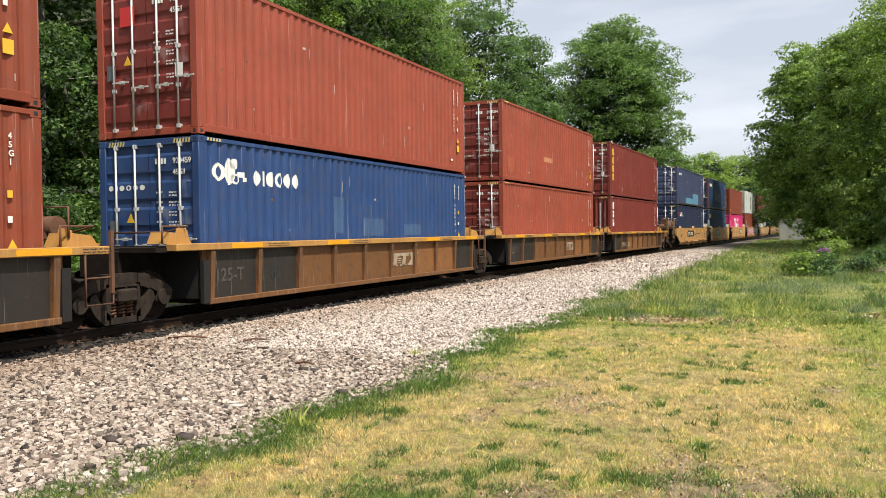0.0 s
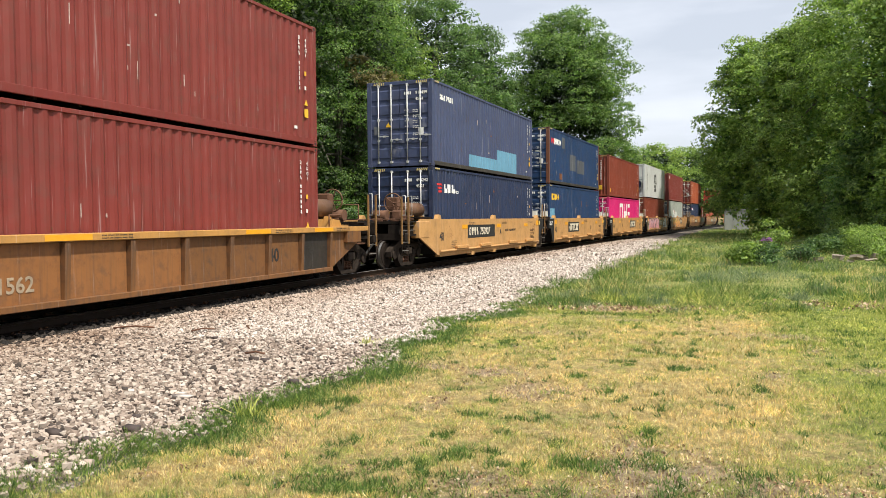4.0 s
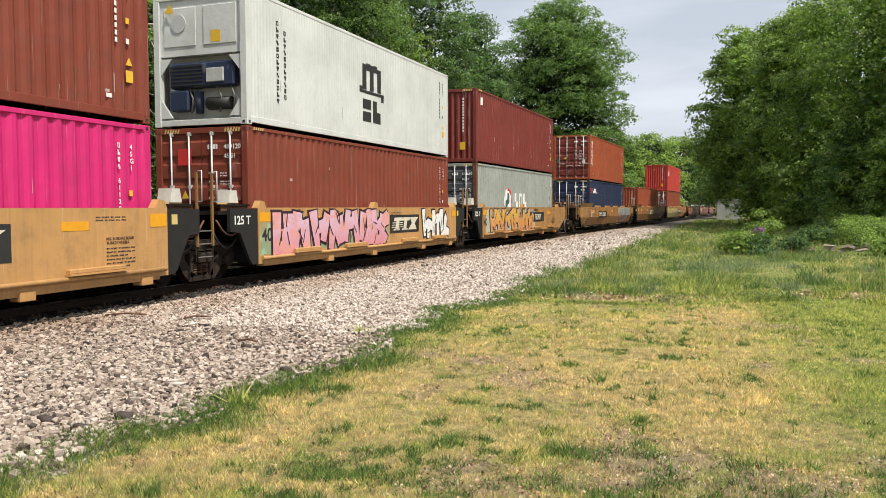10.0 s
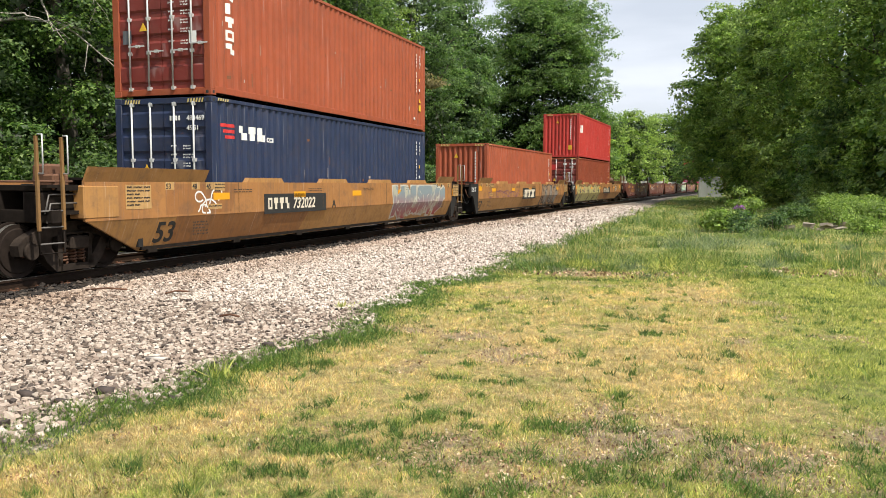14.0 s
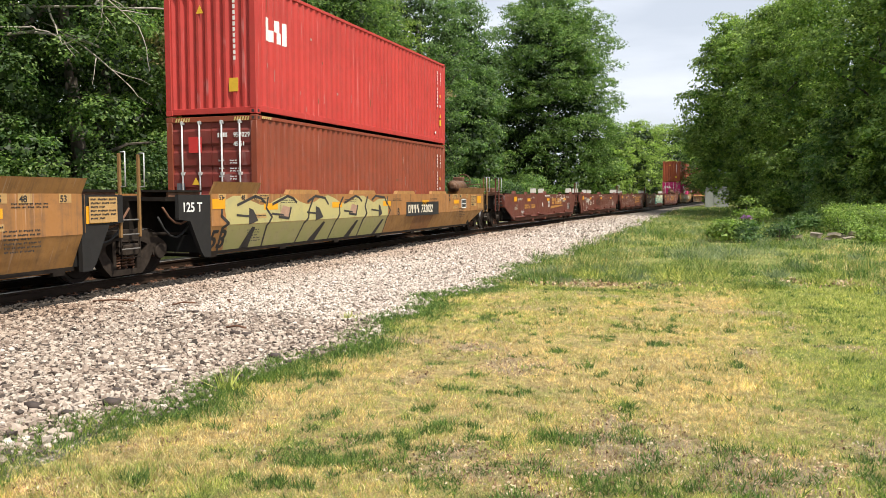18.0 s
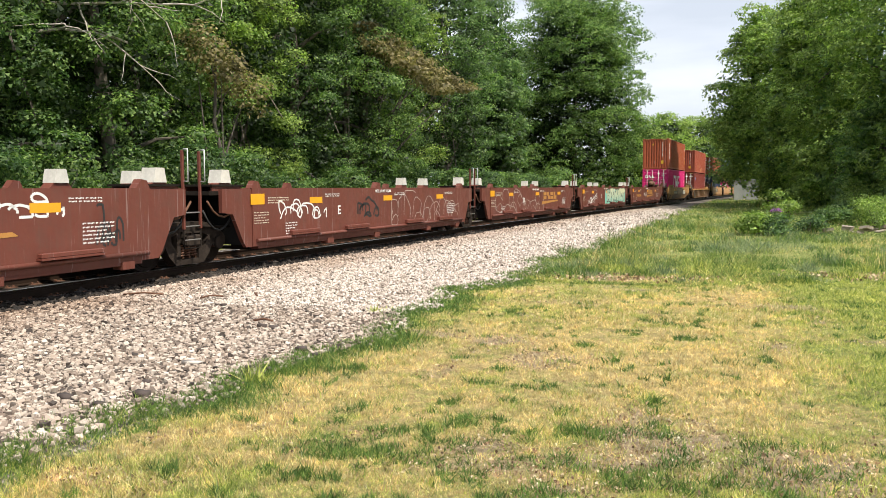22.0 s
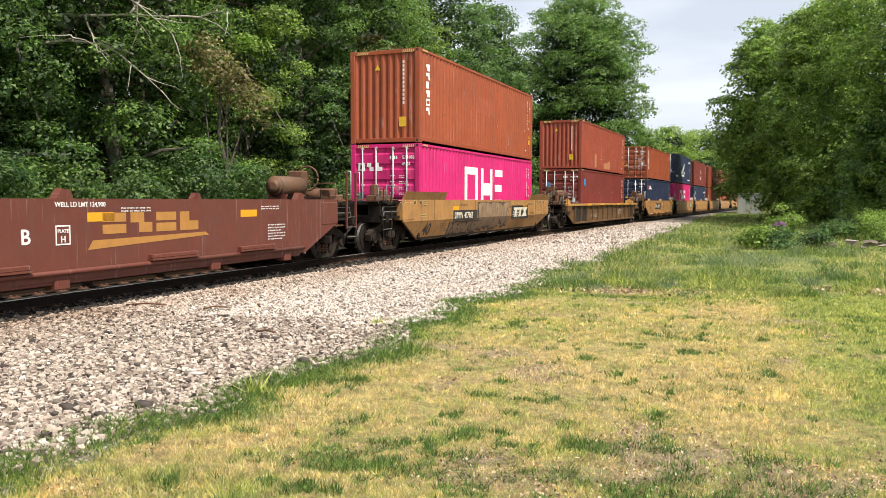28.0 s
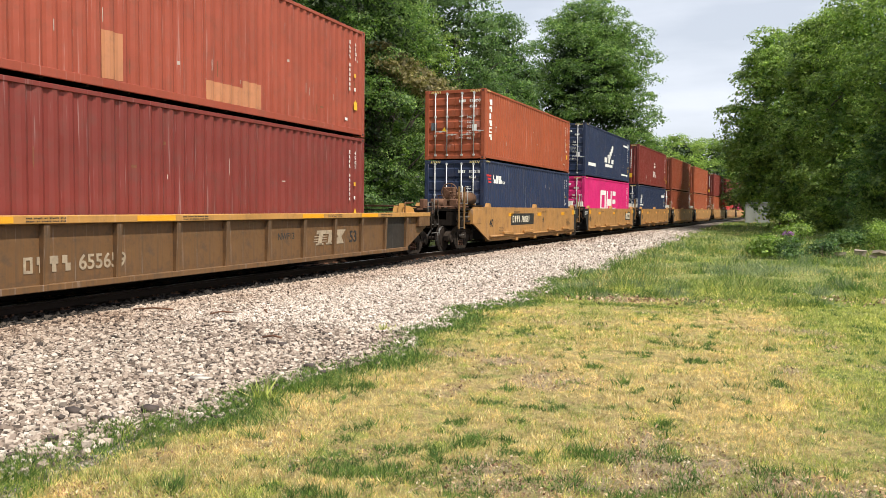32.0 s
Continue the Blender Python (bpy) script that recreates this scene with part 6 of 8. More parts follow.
SCRAPE_PALE = plain("pale_scraped_paint", (0.40, 0.33, 0.30), 0.6, 0.0, 0.25, 20.0)
SCRAPE_RUST = plain("bare_rusted_scrape", (0.17, 0.065, 0.028), 0.8, 0.0, 0.4, 20.0)


def rust_patch(u, y, z, r, seed):
    """A ragged spot where paint has peeled to rust."""
    rng = random.Random(seed)
    bm = bmesh.new()
    for _ in range(22):
        cy, cz = y + rng.gauss(0, 0.38) * r, z + rng.gauss(0, 0.55) * r
        k = rng.uniform(0.03, 0.13) * r
        bm.faces.new([bm.verts.new((SIDE + 0.003, cy + 0.7 * k * rng.uniform(0.3, 1.3) * math.cos(a), cz + 1.5 * k * rng.uniform(0.3, 1.3) * math.sin(a))) for a in [j * 0.698 for j in range(9)]])
    tagged(part("rust_patch", bm, SCRAPE_RUST, u), kind="stuff")


def box_of(color, end, label, tall=TALL, number="", badge=None, ink=None, far=True, tape=True, posts_rusty=False, **more):
    if posts_rusty:
        more["post"] = RUST_POST
    c = container(color, end, label, tall, **more)
    if end == "door" and not more.get("reefer"):
        door_marks(c, tall, number, badge, ink)
    elif end == "front":
        front_marks(c, tall, ink)
    if far:
        far_marks(c, tall, ink, number)
    rng = random.Random(label + number)
    for mat in (SCRAPE_PALE, SCRAPE_RUST):
        rects = []
        for _ in range(12):
            y, z = rng.uniform(-H + 0.4, H - 0.4), rng.choice((rng.uniform(0.25, 0.8), rng.uniform(0.3, tall - 0.6)))
            rects.append((y, y + rng.uniform(0.008, 0.022), z, z + rng.uniform(0.06, 0.34)))
        for _ in range(3):
            y, z = rng.uniform(-H + 0.4, H - 0.4), rng.uniform(0.3, tall - 0.6)
            rects.append((y, y + rng.uniform(0.04, 0.1), z, z + rng.uniform(0.03, 0.07)))
        tagged(part("scrape", folded(rects, 0.003), mat, c), kind="stuff")
    if tape:
        hazard_tape(c, tall)
    return c, tall


def sum_end(rects, y):
    """Flat blocks (x0, x1, z0, z1) on a near end wall."""
    bm = bmesh.new()
    for x0, x1, z0, z1 in rects:
        box(bm, x0, x1, y - 0.004, y + 0.001, z0, z1)
    return bm


H = LONG / 2
# sooty ribbed wagons at the head
RIB = "sooty yellow ribbed well wagon with yellow top chord"
add_unit("ribbed", 2.1, RIB, mat=SOOT, brake=1)
add_unit("ribbed", 17.56, RIB, mat=SOOT, panel=(0.5, 1.9), cell_at=-4.4)
add_unit("ribbed", 33.2, RIB, mat=SOOT, panel=(0.5, 1.9), cell_at=-4.4)
add_unit("ribbed", 48.85, RIB, mat=SOOT, far="coup", brake=1, digits="741562", digits_at=-4.56, cell_at=3.6)
pair(2.1, box_of(RUSSET, "front", "faded russet steel container resting in a well wagon"), box_of(RUSSET, "door", "faded russet steel container on top of another"))
low, high = box_of(BLUE, "door", "blue steel container with white logo and streaked patches", number="920459"), box_of(BRICK, "door", "brick-red steel container with dark red doors", number="780392", badge=RED_MARK, end_color=DARK_RED)
logo(low[0], shapes_row(-4.55, 2.06, 0.30, 0.24, 0.05, "dbdodd"), WHITE_MARK)
logo(low[0], [(-5.02, -4.82, 2.2, 2.3), (-4.86, -4.72, 2.12, 2.2)] + oval_shape(-5.72, 2.1, 0.34, 0.34, "o") + oval_shape(-5.4, 2.04, 0.5, 0.3, "d") + oval_shape(-5.22, 2.34, 0.2, 0.22, "d") + oval_shape(-5.2, 2.06, 0.2, 0.26, "o"), WHITE_MARK)
patch(low[0], -1.6, -1.2, 1.1, 1.95, PATCH_BLUE, label="faded repainted patch")
patch(low[0], -0.26, 0.73, 1.02, 1.46, PATCH_BLUE)
patch(low[0], 1.9, 2.9, 1.02, 1.32, PATCH_BLUE)
for y in (-3.9, -3.3, -2.5, -2.0, 0.1, 3.6):
    patch(low[0], y, y + 0.03, 1.05, 1.3 + 0.7 * ((y * 7) % 1), PATCH_BLUE, "scrape", "pale scrape")
part("owner_block", sum_end(shapes_row(-1.0, 1.95, 0.1, 0.12, 0.05, "dbdodd"), -LONG / 2 + 0.022), WHITE_MARK, low[0])
pair(17.56, low, high)
low, high = box_of(BRICK, "door", "brick-red steel container with dark red doors", number="790436", end_color=DARK_RED), box_of(BRICK, "door", "brick-red steel container with primer patches", number="594504", end_color=DARK_RED)
patch(high[0], -5.5, -4.9, 0.35, 0.9, CORAL)
patch(high[0], -1.5, -0.3, 1.0, 1.2, PRIMER)
pair(33.2, low, high)
low, high = box_of(DARK_RED, "front", "dark red steel container with white shapes running down"), box_of(DARK_RED, "door", "dark red steel container with yellow shapes running down", number="935864", badge=BLUE_MARK)
logo(low[0], shapes_down(-5.56, 2.58, 0.36, 0.24, 0.1, "tsh"), WHITE_MARK)
logo(high[0], shapes_down(-5.47, 2.56, 0.36, 0.3, 0.09, "crcr"), YELLOW_MARK)
part("owner_block", sum_end(shapes_row(-0.95, 2.2, 0.3, 0.2, 0.08, "tsh"), -LONG / 2 + 0.024), WHITE_MARK, low[0])
pair(48.85, low, high)

# five bright yellow units
YEL = "bright yellow smooth-sided well wagon unit"
u = add_unit("smooth", 68.58, YEL + " with black number panel", near="coup", brake=-1, digits="750907", digits_at=-3.54, digits_w=3.1, letter="A", letter_at=0.2)
rust_patch(u, 5.3, 0.95, 0.35, 1)
rust_patch(u, -5.2, 1.0, 0.2, 2)
words(u, "LD LMT 124,500 PER UNIT", 0.9, 0.98, 0.13, BLACK_MARK, SIDE + 0.004, "load_limit")
u = add_unit("smooth", 83.86, YEL + " with logo panel", panel=(-3.24, 2.5), letter="E", letter_at=2.25)
rust_patch(u, -5.0, 1.2, 0.25, 3)
rust_patch(u, 4.6, 1.1, 0.2, 4)
u = add_unit("smooth", 99.36, YEL + " with logo panel", panel=(0.34, 2.5), letter="D", letter_at=-2.75)
rust_patch(u, -5.15, 1.28, 0.2, 5)
rust_patch(u, -0.6, 1.0, 0.2, 6)
u = add_unit("smooth", 114.58, YEL + " covered in pink and green graffiti", panel=(0.5, 2.2))
graffiti(u, -5.6, 0.1, 0.42, 1.48, (PINK_FADE,), DARK_PLUM, 3, count=7, cloud=MINT_MIST, bold=0.27)
graffiti(u, 3.0, 5.2, 0.42, 1.48, (WHITE_MARK,), BLACK_MARK, 8, count=3, bold=0.2)
u = add_unit("smooth", 129.9, "weathered yellow well wagon unit with orange graffiti", mat=TAN, far="coup", brake=1, digits="750907", digits_at=0.2, digits_w=3.0)
graffiti(u, -5.3, 1.2, 0.40, 1.48, (FIRE_FADE,), DARK_TEAL, 11, count=7, cloud=PALE_MIST, bold=0.25)
rust_patch(u, 4.3, 1.05, 0.3, 7)
words(u, "GWG52", 1.4, 1.31, 0.17, BLACK_MARK, SIDE + 0.012, "stencil")
words(u, "L 261-6", 4.6, 0.68, 0.2, BLACK_MARK, SIDE + 0.004, "stencil")
low, high = box_of(NAVY, "door", "navy steel container with small red and white logo", number="496242", dark_rail=True), box_of(SLATE, "door", "slate blue steel container with light blue patches", number="910459", dark_rail=True)
striped_logo(low[0], -5.7, 2.05)
logo(high[0], shapes_row(-5.4, 2.3, 0.18, 0.14, 0.05, "scrrhrs"), WHITE_MARK)
patch(high[0], -2.5, 0.83, 0.12 + 0.05, 0.64, SKYBLUE, label="light blue repainted patch")
patch(high[0], 0.83, 3.63, 0.19, 1.06, SKYBLUE, label="light blue repainted patch")
pair(68.58, low, high)
low, high = box_of(DEEP_BLUE, "door", "deep blue steel container with yellow shapes", number="444447", dark_rail=True), box_of(DEEP_BLUE, "door", "deep blue steel container with grey repainted patches", number="594875", dark_rail=True, posts_rusty=True)
logo(low[0], shapes_row(-5.57, 2.1, 0.33, 0.29, 0.02, "dodod"), YELLOW_MARK)
logo(high[0], shapes_row(-5.05, 2.1, 0.33, 0.25, 0.02, "dddod"), WHITE_MARK)
logo(high[0], shapes_row(-5.64, 2.1, 0.33, 0.25, 0.03, "dd"), RED_MARK)
patch(high[0], -3.44, -2.8, 2.0, 2.6, PATCH_GREY)
patch(high[0], -1.74, -0.2, 0.9, 1.8, PATCH_GREY, label="grey repainted patch")
patch(high[0], 0.0, 1.93, 0.82, 1.6, PATCH_GREY, label="grey repainted patch")
patch(high[0], -4.0, -3.4, 0.3, 0.62, RUST_POST)
patch(low[0], -5.9, -4.9, 1.05, 1.65, SKYBLUE)
pair(83.86, low, high)
low, high = box_of(PINK, "door", "magenta pink steel container with big white shapes", tall=2.591, number="611202"), box_of(BROWN, "front", "brown-red steel container with worn paint")
logo(low[0], big_frame_logo(-2.1, 0.7, 1.5, 1.02), WHITE_MARK, "large white angular shapes")
part("height_decal", sum_bars([(-5.71, -5.45, 0.32, 0.58)], SIDE_X), YELLOW_MARK, high[0])
pair(99.36, low, high)
low, high = box_of(BROWN, "door", "brown-red steel container with a red badge", number="489120", badge=RED_MARK), box_of(WHITE, "door", "white refrigerated container with dark blue machinery", reefer=True, tape=False, ink=BLACK_MARK)
h = high[0]
part("logo", sum_bars([(-0.62, -0.38, 1.5, 2.2), (-0.16, 0.08, 1.5, 2.22), (0.32, 0.56, 1.5, 2.16), (-0.38, -0.16, 2.04, 2.24), (0.08, 0.32, 2.04, 2.24), (-0.8, 0.75, 1.40, 1.48), (-0.8, -0.62, 1.48, 1.58), (0.56, 0.74, 1.26, 1.4)]
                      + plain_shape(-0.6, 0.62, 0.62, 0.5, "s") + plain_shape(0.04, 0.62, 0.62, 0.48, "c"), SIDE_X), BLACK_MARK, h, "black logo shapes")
part("vertical_name", column_marks(column_marks(bmesh.new(), -4.92, 2.42, 0.09, 0.1, 0.045, 13, SIDE_X), -4.62, 2.25, 0.09, 0.1, 0.045, 11, SIDE_X), BLACK_MARK, h)
pair(114.58, low, high)
low, high = box_of(GREY, "door", "pale grey steel container with slate doors and rust streaks", number="653650", posts_rusty=True, end_color=PATCH_GREY), box_of(DARK_RED, "front", "dark red steel container with a small white mark")
logo(low[0], shapes_row(-0.88, 1.02, 0.76, 0.52, 0.2, "hrc"), WHITE_MARK)
ring, field, blob = [], [], []
R, CY, CZ = 0.56, -1.85, 1.42
for i in range(56):
    z = -R + (i + 0.5) * 2 * R / 56
    a, dz = math.sqrt(R * R - z * z), R / 56
    c = math.sqrt(max(0, (0.8 * R) ** 2 - z * z))
    field.append((CY - a, CY + (c if c > 0.02 else a), CZ + z - dz, CZ + z + dz))
    ring.append((CY + c * 0.9 if c else CY - a * 0.3, CY + a, CZ + z - dz, CZ + z + dz))
    if -0.4 < z < 0.34:
        lean = 0.12 * math.sin(z * 7)
        blob.append((CY - 0.3 + lean + 0.4 * max(0, z), CY + 0.08 + lean + 0.12 * math.cos(z * 9), CZ + z - dz, CZ + z + dz))
logo(low[0], field, WHITE_MARK, "white emblem field")
part("logo", folded(ring, 0.008), RED_MARK, low[0], "red emblem crescent")
part("emblem_shape", folded(blob, 0.011), SPRAY_TEAL, low[0], "dark green emblem shape")
logo(high[0], [(-5.5, -5.3, 2.3, 2.6)], WHITE_MARK)
pair(129.9, low, high)

# three long units
LONGU = "rust-stained yellow long well wagon unit"
u = add_unit("crease", 151.5, LONGU + " with some graffiti", mat=TAN, cell=53, near="coup", digits="732022", digits_at=-4.63, digits_w=2.9, letter="A", letter_at=-1.4, cell_at=-8.1)
graffiti(u, 2.7, 7.1, 0.35, 1.45, (RED_FADE,), PALE_LINE, 21, count=7, crease=True, bold=0.26)
stain(u, -7.6, -2.55, 0.30, 0.86)
stain(u, -7.9, -5.62, 0.9, 1.47)
scrawl(u, -7.1, -6.2, 0.9, 1.45, WHITE_MARK, 22, 4)
u = add_unit("crease", 171.1, LONGU + " with logo panel and grey graffiti", mat=TAN, cell=53, panel=(-1.27, 2.54))
graffiti(u, 2.7, 6.2, 0.35, 1.46, (BROWN_FADE, SPRAY_GREY), SMOKE, 23, count=6, crease=True)
scrawl(u, -6.8, -2.0, 0.9, 1.4, SPRAY_PLUM, 24)
u = add_unit("crease", 190.8, LONGU + " with large olive graffiti", mat=TAN, cell=53, far="coup", brake=1, digits="732022", digits_at=1.76, digits_w=2.9, letter="B", letter_at=1.05, cell_at=-8.1)
throw_up(u, -7.75, 0.35, SPRAY_OLIVE, SMOKE, 5, 31)
stain(u, 2.5, 4.3, 0.30, 0.86)
words(u, "40", 5.72, 1.40, 0.14, BLACK_MARK, SIDE + 0.004, "length_mark")
words(u, "20", 5.72, 1.25, 0.14, BLACK_MARK, SIDE + 0.004, "length_mark")
words(u, "L 200-5", 8.35, 1.06, 0.1, BLACK_MARK, SIDE + 0.008, "load_mark")
part("end_reflector", sum_bars([(9.05, 9.56, 1.15, 1.42)], SIDE + 0.014), AMBER, u, "large amber reflector")
part("notice_frame", sum_bars([(7.15, 7.69, 0.97, 1.32)], SIDE + 0.001), WHITE_MARK, u)
part("notice_pane", sum_bars([(7.2, 7.4, 1.15, 1.28), (7.43, 7.64, 1.15, 1.28), (7.2, 7.64, 1.01, 1.12)], SIDE + 0.005), BLACK_MARK, u)
low, high = box_of(NAVY, "door", "navy steel container with small red and white logo", number="484469"), box_of(ORANGE, "door", "orange-red steel container with white shapes running down", number="698295", end_color=DARK_RED)
striped_logo(low[0], -5.74, 2.06)
logo(high[0], shapes_down(-5.5, 2.5, 0.22, 0.3, 0.055, "thbtrh"), WHITE_MARK)
pair(151.5, low, high)
load(box_of(CORAL, "front", "faded coral orange steel container alone in its well")[0], 171.1)
low, high = box_of(RUSSET, "door", "russet steel container with a red badge", number="957029", badge=RED_MARK, end_color=DARK_RED), box_of(BRIGHT_RED, "front", "bright red steel container with white marks")
logo(high[0], shapes_row(-5.66, 1.66, 0.52, 0.32, 0.05, "chb"), WHITE_MARK)
pair(190.8, low, high)

# five empty brown units
for i in range(5):
    u = add_unit("smooth", 211.6 + 15.3 * i, "empty oxide-brown well wagon unit with chalky graffiti", mat=OXIDE, ink=WHITE_MARK, near="coup" if i == 0 else "art", far="coup" if i == 4 else "art",
                 brake=1 if i == 4 else 0, letter="AEDCB"[i], letter_at=(-1.25, -2.65, -2.0, -1.5, -1.2)[i], cell_at=(-6.0))
    if i in (0, 2, 4):
        y = (0.9, 1.2, 0.3)[i // 2]
        part("logo", sum_bars([r for k in range(4) for r in plain_shape(y + k * 0.6, 0.95, 0.33, 0.5, "shsc"[k])], SIDE + 0.001), GOLD_MARK, u, "dull gold logo shapes")
        part("logo_wedge", prism(bmesh.new(), ((y - 0.3, 0.72), (y + 2.6, 0.84), (y + 2.5, 0.9), (y - 0.2, 0.86)), "x", SIDE, SIDE + 0.005), GOLD_MARK, u, "dull gold wedge")
        if i != 2:
            part("owner_mark", sum_bars([r for k in range(4) for r in plain_shape(-4.6 + k * 0.24, 0.8, 0.2, 0.18, "shsc"[k])], SIDE + 0.001), GOLD_MARK, u)
        if i != 2:
            words(u, "238640", -3.5, 0.8, 0.29, GOLD_MARK, SIDE + 0.004, "number")
    words(u, "WELL LD LMT 124,900", -0.6, 1.38, 0.1, WHITE_MARK, SIDE + 0.004, "load_limit")
    if i in (0, 4):
        y = (0.08, -0.6)[i // 4]
        part("plate_frame", sum_bars([(y, y + 0.27, 0.82, 0.84), (y, y + 0.27, 1.09, 1.11), (y, y + 0.02, 0.84, 1.09), (y + 0.25, y + 0.27, 0.84, 1.09)], SIDE + 0.001), WHITE_MARK, u)
        words(u, "PLATE", y + 0.035, 1.0, 0.075, WHITE_MARK, SIDE + 0.004, "plate_mark")
        words(u, "H", y + 0.09, 0.86, 0.13, WHITE_MARK, SIDE + 0.004, "plate_mark")
    if i == 0:
        scrawl(u, 2.0, 4.3, 1.1, 1.48, WHITE_MARK, 40, 11, 0.04)
        scrawl(u, 4.9, 5.5, 0.6, 1.25, BLACK_MARK, 48, 6, 0.04)
    if i == 1:
        scrawl(u, -5.2, -3.2, 0.8, 1.3, WHITE_MARK, 41, 9)
        scrawl(u, 0.4, 5.7, 0.45, 1.42, SCRAPE_PALE, 45, 14, 0.02)
        scrawl(u, -1.6, -0.4, 0.75, 1.3, BLACK_MARK, 46, 6, 0.06)
    if i == 2:
        scrawl(u, -5.6, 1.2, 0.45, 1.44, SCRAPE_PALE, 47, 13, 0.025)
    if i == 3:
        graffiti(u, 0.2, 5.9, 0.42, 1.46, (MINT_FADE,), BLACK_MARK, 49, count=6, cloud=SPRAY_MINT, bold=0.26)
        scrawl(u, -4.6, -2.4, 0.6, 1.3, WHITE_MARK, 50, 6)

# single wagons and the yellow units that follow
u = add_unit("crease", 292.36, "weathered yellow well wagon with grey graffiti", mat=TAN, near="coup", far="coup", loops=True, panel=(2.28, 2.3), digits="457962", digits_at=-4.0, digits_w=2.3)
graffiti(u, -1.5, 2.0, 0.32, 1.44, (BROWN_FADE,), SMOKE, 60, count=5, crease=True, bold=0.3)
graffiti(u, -4.2, -1.5, 0.32, 0.78, (BROWN_FADE,), SMOKE, 61, count=5, crease=True, bold=0.4)
low, high = box_of(PINK, "door", "magenta pink steel container with big white shapes", number="520186"), box_of(ORANGE, "front", "orange steel container with white shapes running down")
logo(low[0], big_frame_logo(-2.15, 0.88, 1.45, 1.04), WHITE_MARK, "large white angular shapes")
part("owner_block", sum_end(shapes_row(-0.95, 2.05, 0.26, 0.24, 0.07, "rhc"), -LONG / 2 + 0.022), WHITE_MARK, low[0])
logo(high[0], shapes_down(-5.52, 2.48, 0.22, 0.3, 0.05, "thbtrh"), WHITE_MARK)
patch(high[0], -1.0, 1.0, 1.4, 2.0, CORAL)
pair(292.36, low, high)
u = add_unit("ribbed", 313.87, "sooty brown long ribbed well wagon", mat=OLIVE_SOOT, cell=53, near="coup", far="coup", loops=True, brake=-1, panel=(3.15, 1.66), digits="655659", digits_at=-4.6, cell_at=4.95)
part("stencil_patch", sum_bars([(1.75, 2.35, 0.7, 0.98)], SIDE - 0.109), TAN, u)
words(u, "NWF13", 1.8, 0.76, 0.2, BLACK_MARK, SIDE - 0.1, "stencil")
low, high = box_of(DARK_RED, "door", "dark red steel container with a round blue badge", number="900994"), box_of(BRICK, "front", "brick-red steel container with pale primer patches", tall=2.72)
part("badge", tube(bmesh.new(), (SIDE_X, -5.2, 2.17), (SIDE_X + 0.006, -5.2, 2.17), 0.22, sides=24), BLUE_MARK, low[0], "round blue badge")
part("badge", tube(bmesh.new(), (-0.7, -H - 0.006, 2.0), (-0.7, -H + 0.02, 2.0), 0.16, sides=24), BLUE_MARK, low[0], "round blue badge")
patch(high[0], -2.78, -2.35, 0.2, 0.96, PRIMER, label="pale primer patch")
patch(high[0], -0.23, 0.9, 0.19, 0.55, PRIMER, label="pale primer patch")
patch(high[0], 0.9, 1.5, 0.19, 0.7, PRIMER, label="pale primer patch")
pair(313.87, low, high)
MUST = "mustard yellow well wagon unit with dirty lower edges"
add_unit("smooth", 335.3, MUST, mat=TAN, near="coup", brake=-1, digits="760581", digits_at=-3.77, digits_w=3.0, letter="B", letter_at=0.6)
for i in range(4):
    add_unit("smooth", 350.8 + 15.5 * i, MUST, mat=TAN, panel=(3.6, 1.6) if i == 0 else None, far="coup" if i == 3 else "art", brake=1 if i == 3 else 0)
for i in range(3):
    add_unit("smooth", 416.7 + 15.5 * i, MUST, mat=TAN, near="coup" if i == 0 else "art")
low, high = box_of(NAVY, "door", "navy steel container with small red and white logo", number="527518"), box_of(ORANGE, "door", "orange-red steel container with white shapes running down", tall=2.591, number="536093")
striped_logo(low[0], -5.74, 2.06)
logo(high[0], shapes_down(-5.55, 2.26, 0.21, 0.32, 0.05, "thbtrh"), WHITE_MARK)
pair(335.3, low, high)
low, high = box_of(PINK, "door", "magenta pink steel container with big white shapes"), box_of(NAVY, "door", "dark navy steel container with a white winged emblem")
logo(low[0], big_frame_logo(-2.2, 0.92, 1.3, 1.04), WHITE_MARK, "large white angular shapes")
logo(high[0], [(-1.2, 0.9, 0.75, 0.92), (-1.3, -0.7, 1.0, 1.3), (-0.4, 0.1, 1.0, 1.45), (0.5, 1.1, 1.0, 1.25), (-0.5, 0.3, 1.3, 1.5), (-0.1, 0.5, 1.5, 1.7), (0.2, 0.8, 1.7, 1.9), (0.5, 0.95, 1.9, 2.1), (-5.3, -3.6, 0.62, 0.8), (4.0, 5.5, 2.3, 2.42), (3.6, 5.5, 0.4, 0.5)], WHITE_MARK)
pair(350.8, low, high)
low, high = box_of(NAVY, "door", "navy steel container with a white emblem"), box_of(DARK_RED, "front", "dark red steel container with white marks")
logo(low[0], [(-5.2, -4.0, 1.4, 1.5), (-5.0, -4.6, 1.55, 1.9), (-4.7, -4.4, 1.9, 2.2), (4.0, 5.4, 2.1, 2.3)], WHITE_MARK)
logo(high[0], [(0.2, 0.9, 1.5, 1.65), (0.2, 0.9, 1.75, 1.85)] + shapes_row(0.1, 0.75, 0.45, 0.4, 0.1, "ch"), WHITE_MARK)
pair(366.3, low, high)
NAMES = {RUSSET.name: "russet", ORANGE.name: "orange-red", DARK_RED.name: "dark red", BRIGHT_RED.name: "bright red", PINK.name: "magenta pink", BROWN.name: "brown-red"}
